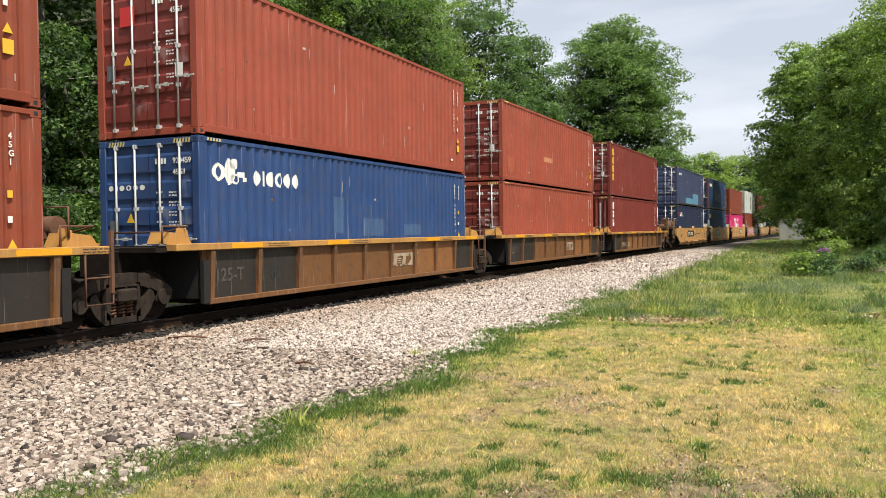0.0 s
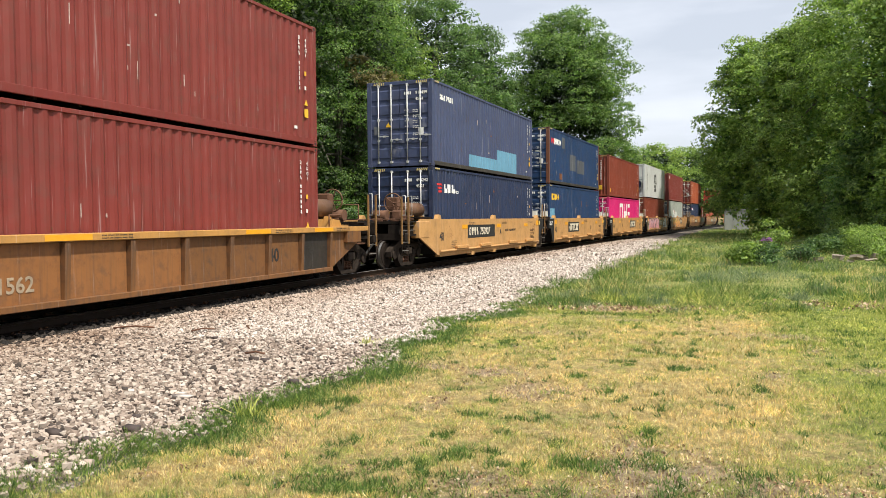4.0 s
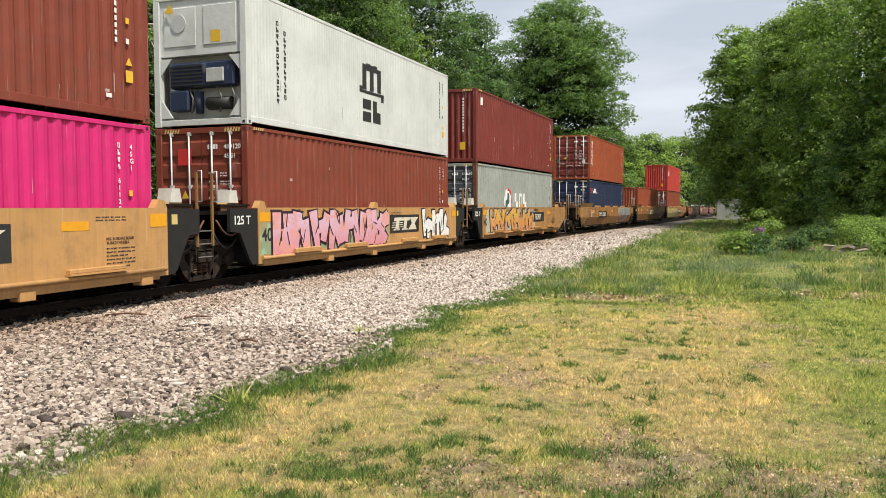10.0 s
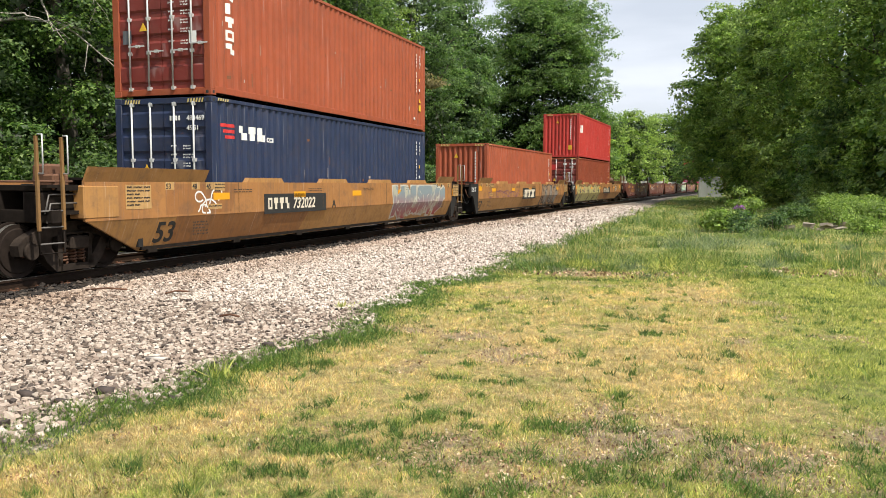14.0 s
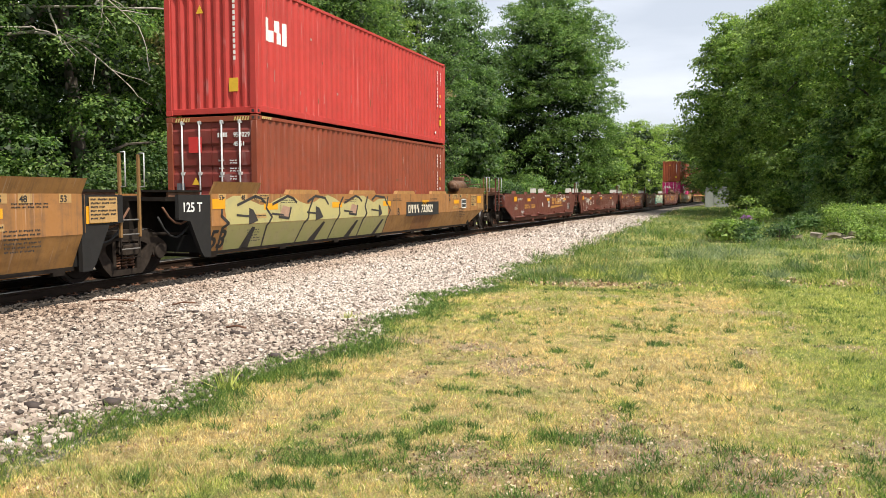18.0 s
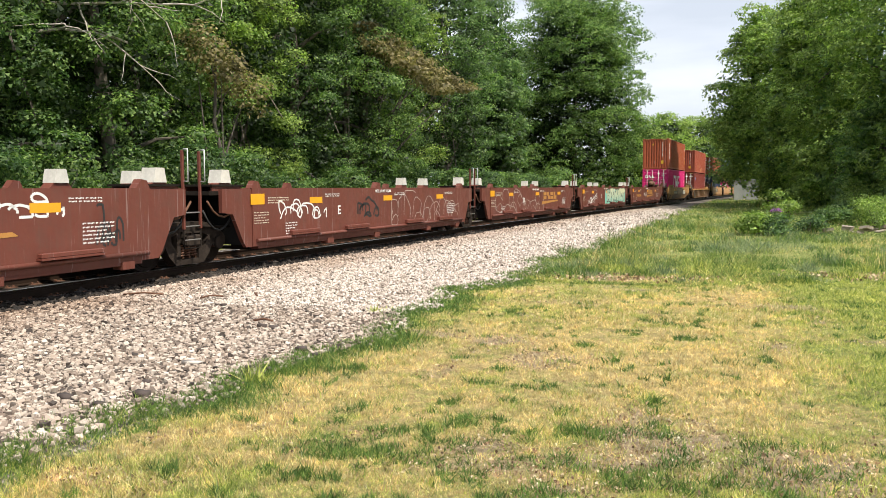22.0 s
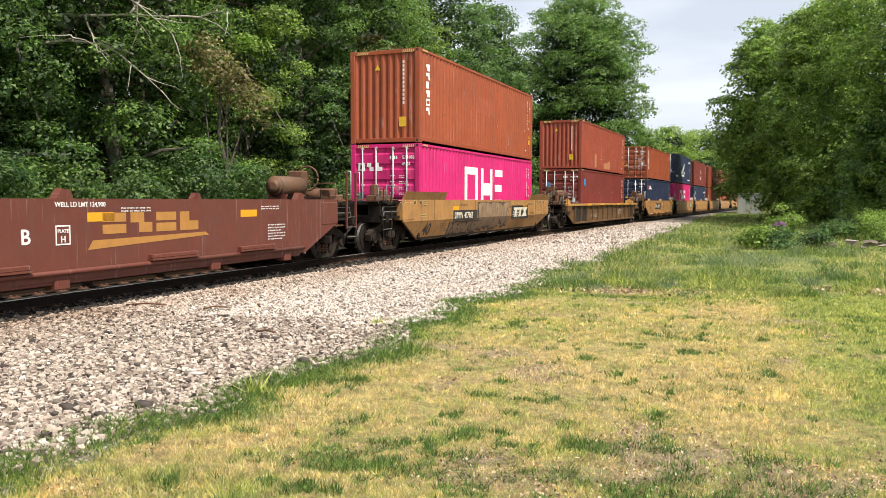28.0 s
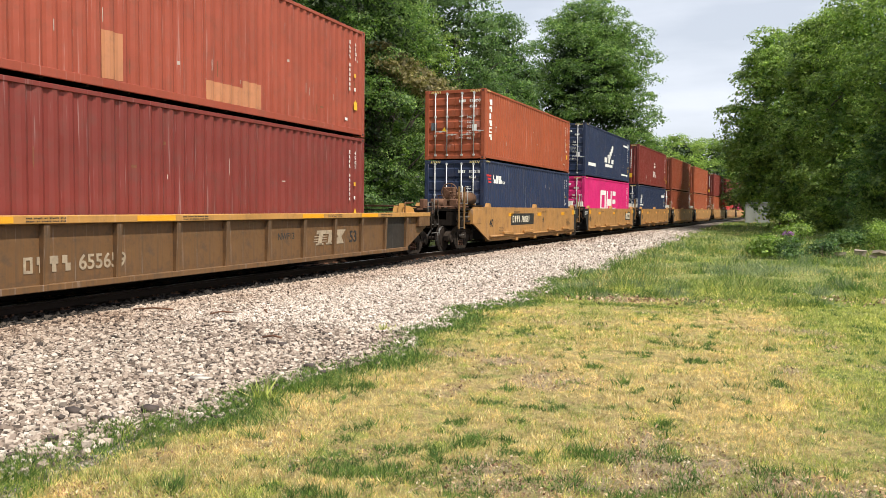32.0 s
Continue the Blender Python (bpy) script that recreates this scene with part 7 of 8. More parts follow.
for s, lo, hi in ((381.8, RUSSET, RUSSET), (397.3, ORANGE, ORANGE), (416.7, ORANGE, DARK_RED), (432.2, BRIGHT_RED, DARK_RED), (447.7, PINK, BROWN)):
    pair(s, box_of(lo, "door", NAMES[lo.name] + " steel container resting in a well wagon"), box_of(hi, "front", NAMES[hi.name] + " steel container on top of another"))

# ---- woods, bushes, grass ----


def leaf_material(name, dark, light, tip):
    m, n, l, b = material(name, 0.55)
    g = n.new("ShaderNodeNewGeometry")
    col = ramp(n, l, g.outputs["Random Per Island"], [(0.0, dark), (0.6, light), (1.0, tip)])
    big = noise_node(n, l, 0.8, 4.0)
    col = mix(n, l, ramp(n, l, big, [(0.40, (0, 0, 0)), (0.62, (1, 1, 1))]), scaled_node(n, l, col, 0.62), scaled_node(n, l, col, 1.18))
    l.new(col, b.inputs["Base Color"])
    tr, mx = n.new("ShaderNodeBsdfTranslucent"), n.new("ShaderNodeMixShader")
    l.new(mix(n, l, 1.0, col, (1.2, 1.35, 0.8), "MULTIPLY"), tr.inputs["Color"])
    mx.inputs[0].default_value = 0.5
    l.new(b.outputs["BSDF"], mx.inputs[1])
    l.new(tr.outputs["BSDF"], mx.inputs[2])
    l.new(mx.outputs["Shader"], n["Material Output"].inputs["Surface"])
    return m


LEAF = leaf_material("maple_leaves", (0.045, 0.10, 0.032), (0.12, 0.215, 0.063), (0.26, 0.37, 0.12))
LEAF_MAPLE = leaf_material("sunlit_maple_leaves", (0.06, 0.125, 0.036), (0.155, 0.265, 0.068), (0.32, 0.44, 0.13))
LEAF_DEEP = leaf_material("dark_leaves", (0.028, 0.066, 0.024), (0.078, 0.152, 0.052), (0.19, 0.285, 0.10))
LEAF_BRIGHT = leaf_material("fresh_leaves", (0.10, 0.175, 0.038), (0.24, 0.35, 0.075), (0.42, 0.53, 0.14))
# darker leaf copy with the crown's inner shade put into its colour
LEAF_INNER_SHADE = leaf_material("shaded_inner_leaves", (0.016, 0.034, 0.011), (0.032, 0.062, 0.019), (0.06, 0.10, 0.03))
LEAF_DRY = leaf_material("browning_needles", (0.11, 0.10, 0.04), (0.25, 0.21, 0.10), (0.42, 0.35, 0.19))
BARK = plain("grey_bark", (0.10, 0.085, 0.07), 0.95, 0.0, 0.4, 5.0)
DEADWOOD = plain("bleached_dead_wood", (0.38, 0.34, 0.30), 0.9, 0.0, 0.3, 6.0)


def spray_leaves(centres, outward, rng, per, size, spread):
    """Leaves in flat, drooping sprays round each centre: n x 4 x 3 corners."""
    n = len(centres)
    c = np.repeat(centres, per, 0) + rng.normal(0, 1, (n * per, 3)) * np.array([spread, spread, spread * 0.45])
    o = np.repeat(outward, per, 0)
    normal = o * 0.7 + np.array([0, 0, 0.55]) + rng.normal(0, 0.42, (n * per, 3))
    normal /= np.linalg.norm(normal, axis=1, keepdims=True)
    t = o + rng.normal(0, 0.8, (n * per, 3)) + np.array([0, 0, -0.25])
    t -= normal * (t * normal).sum(1, keepdims=True)
    t /= np.linalg.norm(t, axis=1, keepdims=True) + 1e-9
    w = np.cross(normal, t)
    ln = size * rng.uniform(0.65, 1.35, (n * per, 1))
    a = c - t * ln * 0.5
    tip = c + t * ln * 0.5 - normal * ln * 0.12
    mid = c + t * ln * 0.05
    return np.stack([a, mid + w * ln * 0.36, tip, mid - w * ln * 0.36], 1)


def crown(lobes, rng, sprays, per, size, spread=0.28):
    """Leaves on the outer shells of the lobes (x, y, z, rx, ry, rz)."""
    lobes = np.array(lobes)
    area = (lobes[:, 3] * lobes[:, 5] + lobes[:, 3] * lobes[:, 4])
    pick = rng.choice(len(lobes), sprays, p=area / area.sum())
    d = rng.normal(0, 1, (sprays, 3)) + np.array([0, 0, 0.45])
    d /= np.linalg.norm(d, axis=1, keepdims=True)
    r = rng.uniform(0.6, 1.05, (sprays, 1)) ** 0.6 * (1 + 0.16 * np.sin(d[:, :1] * 7 + pick[:, None]) * np.sin(d[:, 2:] * 6 + pick[:, None] * 2))
    c = lobes[pick, :3] + d * lobes[pick, 3:] * r
    q = spray_leaves(c, d, rng, per, size, spread)
    return q


def leaf_object(name, quads, mat, parent=None, tri=False):
    if tri:
        quads = quads[:, (1, 2, 3)]
    v = quads.reshape(-1, 3)
    f = np.arange(len(v)).reshape(-1, 3 if tri else 4)
    return part(name, fast_mesh(name, v, f, mat), mat, parent)


def limbs(bm, base, top, r, lobes, rng):
    """A tapered, slightly bent trunk with a limb to every lobe."""
    p = Vector(base)
    seg = 5
    pts = [Vector(base).lerp(Vector(top), i / seg) + Vector((rng.normal(0, 0.12), rng.normal(0, 0.12), 0)) * (i > 0) for i in range(seg + 1)]
    for i in range(seg):
        tube(bm, pts[i], pts[i + 1], r * (1 - 0.75 * i / seg), r * (1 - 0.75 * (i + 1) / seg), 9, False)
    for lo in lobes[:12]:
        k = min(seg - 1, 1 + int(rng.integers(0, seg - 1)))
        a, b = pts[k], Vector(lo[:3])
        m = a.lerp(b, 0.55) + Vector((0, 0, 0.25))
        tube(bm, a, m, r * 0.35, r * 0.2, 6, False)
        tube(bm, m, b, r * 0.2, r * 0.05, 6, False)
    return bm


def tree(x, y, height, radius, mat, label, rng, clumps=90, sprays=1500, per=7, size=0.2, low=0.18, name="tree", lean=0.0, bark=None, spread=0.16, z0=None, pad=0.2, inner_mat=None):
    """A crown of many leafy pads on limbs, each pad fuller on its upper side."""
    ob = empty(name, label, "tree", "trees along the line")
    z0 = float(ground_height(x, y)) if z0 is None else z0
    ob.location = (x, y, z0)
    lobes = []
    for i in range(clumps):
        h = low + (1 - low) * (i + 0.5) / clumps
        prof = (1 - abs(2 * (0.14 + 0.85 * (h - low) / (1 - low)) - 1) ** 2.5) ** 0.55
        a = i * 2.4 + rng.uniform(-0.6, 0.6)
        d = radius * prof * (0.45 + 0.5 * rng.random() ** 0.5) * (1 + 0.12 * math.sin(3 * a + 9 * h))
        s = radius * pad * rng.uniform(0.6, 1.35)
        lobes.append((d * math.cos(a) + lean * h, d * math.sin(a), height * h - s * 0.4 + rng.normal(0, 0.03 * height), s, s, s * rng.uniform(0.4, 0.65)))
    leaf_object("crown", crown(lobes, rng, sprays, per, size * 1.35, spread), mat, ob, True)
    # inner leaves fill the crown; by default their dark colour paints its shade
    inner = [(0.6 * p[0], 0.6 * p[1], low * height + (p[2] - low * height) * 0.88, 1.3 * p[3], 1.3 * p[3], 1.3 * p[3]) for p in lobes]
    leaf_object("inner_foliage", crown(inner, rng, max(150, sprays // 4), 5, size * 2.7, 0.35), inner_mat or LEAF_INNER_SHADE, ob, True)
    part("trunk", limbs(bmesh.new(), (0, 0, -0.3), (lean * 0.7, 0, height * 0.8), 0.014 * height + 0.05, lobes[::max(1, clumps // 14)], rng), bark or BARK, ob)
    return ob


def bush(x, y, height, radius, mat, label, rng, sprays=420, per=7, size=0.16, name="bush", category="bush"):
    ob = empty(name, label, category, "undergrowth along the line")
    ob.location = (x, y, float(ground_height(x, y)))
    lobes = []
    for i in range(9):
        a, s = i * 2.4 + rng.uniform(-0.4, 0.4), radius * rng.uniform(0.38, 0.6)
        d = radius * rng.uniform(0.1, 0.7)
        lobes.append((d * math.cos(a), d * math.sin(a), height * rng.uniform(0.15, 0.8), s * rng.uniform(0.6, 1.1), s * rng.uniform(0.6, 1.1), min(s, height * 0.5) * rng.uniform(0.4, 0.8)))
    leaf_object("foliage", crown(lobes, rng, sprays, per, size * 1.3, 0.15), mat, ob, True)
    bm = bmesh.new()
    for lo in lobes:
        tube(bm, (lo[0] * 0.2, lo[1] * 0.2, -0.1), lo[:3], 0.035, 0.012, 5, False)
    part("branchwork", bm, BARK, ob)
    return ob


def build_woods():
    rng = np.random.default_rng(21)
    # front row behind the track: low leafy growth in the shade of the trees
    for i, s in enumerate(np.arange(9.0, 74.0, 2.6)):
        off = -6.6 - rng.uniform(0, 1.8)
        x, y, _ = on_track(s, off)
        bush(float(x), float(y), rng.uniform(1.6, 3.8), rng.uniform(1.4, 2.2), (LEAF_DEEP, LEAF, LEAF_DEEP, LEAF_MAPLE, LEAF)[i % 5], "leafy green bush at the edge of the woods", rng, 700, 9, 0.125 if s < 45 else 0.16)
    # tall trees in three rows
    for i, s in enumerate(np.arange(0.0, 53.0, 4.2)):
        off = -9.4 - rng.uniform(0, 2.6)
        x, y, _ = on_track(s, off)
        h = rng.uniform(13, 16) + 0.06 * s
        tree(float(x), float(y), h, rng.uniform(3.0, 4.0), (LEAF, LEAF_MAPLE, LEAF_MAPLE, LEAF_BRIGHT)[i % 4], "tall broadleaf tree in full summer leaf", rng, 110, 5000 if s > 10 else 900, 9, 0.125, 0.05, spread=0.15, pad=0.24)
    for i, s in enumerate(np.arange(-2.0, 68.0, 6.0)):
        off = -15.5 - rng.uniform(0, 3)
        x, y, _ = on_track(s, off)
        tree(float(x), float(y), rng.uniform(18, 20) + 0.05 * s, rng.uniform(4.2, 5.2), (LEAF_DEEP, LEAF)[i % 2], "tall dark broadleaf tree deep in the woods", rng, 80, 1500 if s > 8 else 500, 9, 0.24, 0.03, spread=0.22, pad=0.24)
    for i, s in enumerate(np.arange(-6.0, 70.0, 7.5)):
        x, y, _ = on_track(s, -24.0)
        tree(float(x), float(y), 21, 5.6, LEAF_DEEP, "tall dark broadleaf tree deep in the woods", rng, 40, 500, 7, 0.55, 0.02, spread=0.35)
    # the big round maple
    tree(-16.2, 92.0, 25.0, 8.3, LEAF_MAPLE, "large dense round-headed maple beside the line", rng, 420, 19000, 8, 0.22, 0.0, spread=0.2, pad=0.17)
    tree(-24.5, 84.0, 23.0, 5.6, LEAF, "fresh green tree beside a larger maple", rng, 90, 3600, 8, 0.25, 0.03, spread=0.24, pad=0.24)
    for x, y, h, r in ((-21.5, 72.0, 15.0, 4.2), (-27.5, 96.0, 22.0, 6.0), (-19.0, 66.0, 11.0, 3.2)):
        tree(x, y, h, r, LEAF, "fresh green tree beside a larger maple", rng, 80, 2800, 8, 0.25, 0.02, spread=0.24, pad=0.25)
    # beyond it, along the left of the curve
    for i, (s, off, h) in enumerate(((108, -8, 9), (120, -9, 11), (132, -9, 12.5), (146, -9, 14.5), (162, -9.5, 15.5), (180, -9, 17), (200, -9, 18), (225, -9, 20), (250, -10, 22))):
        x, y, _ = on_track(s, off)
        tree(float(x), float(y), h, 0.34 * h, LEAF_BRIGHT if i < 6 else LEAF, "fresh green tree beyond the curve", rng, 60, 1500, 7, 0.34, 0.03, spread=0.3, pad=0.24)
    # right of the line: tall trees, and a lower fringe of young growth down to the grass
    for x, y, h, r, m in ((4.3, 80, 18.0, 5.4, LEAF_BRIGHT), (2.6, 119, 13, 4.6, LEAF), (9.6, 63, 18.5, 5.4, LEAF_BRIGHT), (11.4, 52, 18, 4.8, LEAF_BRIGHT), (14.6, 45, 17, 4.6, LEAF_BRIGHT), (8.5, 93, 16, 5.0, LEAF), (15.5, 66, 9, 3.6, LEAF), (9.5, 112, 15, 5, LEAF_MAPLE),
                          (11, 130, 16, 5, LEAF), (6.9, 70, 17.0, 4.4, LEAF_BRIGHT), (18.5, 54, 8, 3.2, LEAF_BRIGHT), (11.2, 40, 8.5, 2.6, LEAF_BRIGHT), (19, 44, 8, 3.2, LEAF_BRIGHT)):
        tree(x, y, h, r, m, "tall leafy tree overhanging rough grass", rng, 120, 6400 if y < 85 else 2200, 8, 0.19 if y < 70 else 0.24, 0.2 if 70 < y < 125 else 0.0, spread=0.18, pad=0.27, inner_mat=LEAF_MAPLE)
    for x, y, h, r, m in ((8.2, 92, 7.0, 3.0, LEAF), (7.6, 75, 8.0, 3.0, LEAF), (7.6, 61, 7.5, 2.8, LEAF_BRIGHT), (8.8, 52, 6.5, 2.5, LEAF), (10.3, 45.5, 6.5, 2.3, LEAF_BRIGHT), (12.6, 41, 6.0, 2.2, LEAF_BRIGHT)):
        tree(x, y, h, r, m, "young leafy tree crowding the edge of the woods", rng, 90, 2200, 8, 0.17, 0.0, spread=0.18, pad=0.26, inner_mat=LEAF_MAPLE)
    for x, y, h, r, m in ((7.2, 56, 2.6, 1.9, LEAF), (8.6, 46, 2.6, 1.7, LEAF), (10.5, 39, 2.2, 1.6, LEAF_BRIGHT), (7.0, 68, 2.6, 1.9, LEAF), (7.6, 84, 2.8, 2.2, LEAF), (7.0, 36.5, 1.1, 0.9, LEAF_BRIGHT), (12.4, 35, 2.4, 1.6, LEAF), (7.2, 49, 1.8, 1.5, LEAF_BRIGHT), (5.6, 42, 0.8, 0.9, LEAF), (9.4, 34, 1.3, 1.1, LEAF), (4.6, 37, 0.7, 0.8, LEAF), (11.6, 30.5, 1.2, 1.0, LEAF_BRIGHT)):
        bush(x, y, h, r, m, "tangled green bush in rough grass", rng, 560, 8, 0.10)
    for i in range(26):
        y = rng.uniform(25, 42)
        x = rng.uniform(0.13 * y + 0.6, 0.30 * y + 1.0)
        bush(x, y, rng.uniform(0.5, 1.3), rng.uniform(0.5, 1.1), (LEAF_BRIGHT, LEAF, LEAF_BRIGHT)[i % 3], "low leafy shrub in rough grass", rng, 260, 7, 0.085)
    # a browning conifer spray that hangs out over the bushes
    ob = empty("conifer", "browning conifer with drooping flat sprays", "tree", "trees along the line")
    ob.location = (-17.9, 39.0, float(ground_height(-17.9, 39.0)))
    lobes = [(0.6 * i, 0.5 * i - 0.5, 10.0 - 0.42 * i, 0.7, 0.8, 0.2) for i in range(8)] + [(0.8 + 0.6 * i, 0.4 * i - 1.5, 9.0 - 0.45 * i, 0.7, 0.8, 0.2) for i in range(6)]
    leaf_object("needles", crown(lobes, rng, 900, 8, 0.16, 0.2), LEAF_DRY, ob)
    part("trunk", limbs(bmesh.new(), (-0.4, 0.3, -0.3), (-0.2, 0.1, 10.5), 0.2, lobes, rng), BARK, ob)
    for x, y, z, n in ((-17.5, 24.5, 6.8, 260),):
        ob = empty("dead_foliage", "brown dead foliage hanging in the woods", "tree", "trees along the line")
        ob.location = (x, y, float(ground_height(x, y)))
        lobes = [(0.2 * i, 0.5 * i - 1.0, z - 0.45 * i, 0.9, 0.9, 0.7) for i in range(5)]
        leaf_object("foliage", crown(lobes, rng, n, 8, 0.14, 0.2), LEAF_DRY, ob)
        part("trunk", limbs(bmesh.new(), (0, 0, -0.3), (0.1, 0, z), 0.13, lobes, rng), BARK, ob)


def branch(bm, p, d, length, r, rng, depth):
    """A bare branch that bends and forks."""
    q = p
    for i in range(4):
        n = q + d * length / 4
        tube(bm, q, n, r * (1 - 0.2 * i), r * (1 - 0.2 * (i + 1)), 6, False)
        if depth and i > 0:
            side = Vector(rng.normal(0, 0.7, 3)) + d * 0.8 + Vector((0, 0, -0.25))
            branch(bm, n, side.normalized(), float(length * rng.uniform(0.35, 0.6)), r * 0.5, rng, depth - 1)
        q = n
        d = (d + Vector(rng.normal(0, 0.16, 3)) + Vector((0, 0, -0.08))).normalized()


def dead_tree(x, y, h, seed):
    rng = np.random.default_rng(seed)
    ob = empty("dead_tree", "bare bleached dead tree with drooping branches", "tree", "trees along the line")
    ob.location = (x, y, float(ground_height(x, y)))
    bm = bmesh.new()
    tube(bm, (0, 0, -0.3), (0.15, 0.1, h * 0.5), 0.19, 0.15, 9, False)
    tube(bm, (0.15, 0.1, h * 0.5), (0.1, 0.3, h), 0.15, 0.07, 9, False)
    part("trunk", bm, DEADWOOD, ob)
    for z, d, ln in ((0.55, (0.9, 0.5, -0.05), 4.2), (0.62, (0.8, 0.9, 0.15), 5.2), (0.7, (0.9, 0.2, 0.1), 4.6), (0.78, (0.8, 1.0, 0.0), 5.0), (0.85, (1.0, 0.4, 0.2), 4.4), (0.92, (0.5, 1.0, 0.3), 4.0)):
        bm = bmesh.new()
        branch(bm, Vector((0.12, 0.15, h * z)), Vector(d).normalized(), ln, 0.075, rng, 2)
        part("branch", bm, DEADWOOD, ob)


build_woods()
dead_tree(-20.5, 17.5, 11.0, 4)


def hut():
    ob = empty("signal_hut", "small pale grey metal equipment hut beside the track", "hut")
    ob.location = (2.9, 108.0, float(ground_height(2.9, 108)))
    wall = paint("paint_hut_grey", (0.33, 0.345, 0.355), dirt=0.15, rust=0.05)
    part("wall", box(bmesh.new(), -1.45, 1.45, -1.2, 1.2, 0, 2.5, 0.02), wall, ob)
    part("roof", prism(bmesh.new(), ((-1.55, 2.5), (1.55, 2.5), (1.5, 2.58), (0, 2.72), (-1.5, 2.58)), "y", -1.3, 1.3), wall, ob)
    part("door", box(bmesh.new(), -0.45, 0.45, -1.23, -1.2, 0.1, 2.1, 0.01), wall, ob)


hut()


# ---- grass, weeds, litter ----


def blade_material(name, stops):
    m, n, l, b = material(name, 0.6)
    g = n.new("ShaderNodeNewGeometry")
    col = ramp(n, l, g.outputs["Random Per Island"], stops)
    tuft = ramp(n, l, noise_node(n, l, 10.0, 5.0, 0.7), [(0.36, (0.56, 0.60, 0.54)), (0.5, (1.06, 1.06, 1.0)), (0.64, (1.45, 1.4, 1.28))])
    wide = ramp(n, l, noise_node(n, l, 1.1, 3.0), [(0.35, (0.90, 0.93, 0.94)), (0.65, (1.16, 1.12, 1.06))])
    col = mix(n, l, 1.0, mix(n, l, 1.0, col, tuft, "MULTIPLY"), wide, "MULTIPLY")
    l.new(col, b.inputs["Base Color"])
    tr, mx = n.new("ShaderNodeBsdfTranslucent"), n.new("ShaderNodeMixShader")
    l.new(col, tr.inputs["Color"])
    mx.inputs[0].default_value = 0.5
    l.new(b.outputs["BSDF"], mx.inputs[1])
    l.new(tr.outputs["BSDF"], mx.inputs[2])
    l.new(mx.outputs["Shader"], n["Material Output"].inputs["Surface"])
    return m


STRAW = blade_material("dry_grass_blades", [(0.0, (0.30, 0.19, 0.07)), (0.35, (0.66, 0.50, 0.21)), (0.7, (0.80, 0.66, 0.32)), (1.0, (0.92, 0.84, 0.55))])
GREEN = blade_material("green_grass_blades", [(0.0, (0.12, 0.19, 0.03)), (0.4, (0.34, 0.40, 0.085)), (0.75, (0.52, 0.55, 0.15)), (1.0, (0.74, 0.70, 0.30))])
DARK = blade_material("dark_green_blades", [(0.0, (0.045, 0.10, 0.022)), (0.6, (0.11, 0.20, 0.042)), (1.0, (0.24, 0.34, 0.08))])
MEADOW = blade_material("meadow_blades", [(0.0, (0.07, 0.12, 0.025)), (0.5, (0.19, 0.265, 0.06)), (0.85, (0.36, 0.41, 0.13)), (1.0, (0.60, 0.55, 0.26))])
BLUEGREEN = blade_material("blue_green_blades", [(0.0, (0.10, 0.15, 0.075)), (0.6, (0.20, 0.27, 0.14)), (1.0, (0.34, 0.40, 0.24))])


def blade_quads(x, y, z, height, width, rng, lean):
    n = len(x)
    a, b = rng.uniform(0, 6.283, n), rng.uniform(0, 6.283, n)
    w = np.stack([np.cos(a), np.sin(a), np.zeros(n)], 1) * (width / 2)[:, None]
    p = np.stack([x, y, z], 1)
    tilt = rng.uniform(0.1, 1.0, n) * lean
    d = np.stack([np.cos(b) * tilt, np.sin(b) * tilt, np.ones(n)], 1)
    tip = p + d * height[:, None] + np.stack([np.cos(b), np.sin(b), -0.3 * np.ones(n)], 1) * (height * tilt * 0.3)[:, None]
    return np.stack([p - w, p + w, tip], 1).reshape(-1, 3), np.arange(n * 3).reshape(-1, 3)


def blades(name, x, y, height, width, mat, label, rng, lean=0.5, category="grass"):
    """Thin bent blades from points on the ground."""
    s, off = to_track(x, y)
    z = np.maximum(ground_height(x, y), np.where(off < ballast_edge(s) + 0.2, ballast_height(s, off), -1)) - 0.01
    v, f = blade_quads(x, y, z, height, width, rng, lean)
    return tagged(new(name, fast_mesh(name, v, f, mat)), label, category, kind="stuff")


def lawn_points(n, rng, y0, y1, power=1.0):
    y = y0 + (y1 - y0) * rng.random(n) ** power
    x = -4.6 + (0.30 * y + 1.0 + 4.6) * rng.random(n)
    s, off = to_track(x, y)
    keep = off > ballast_edge(s) - 0.3 * rng.random(n) ** 2 - 0.05
    return x[keep], y[keep]


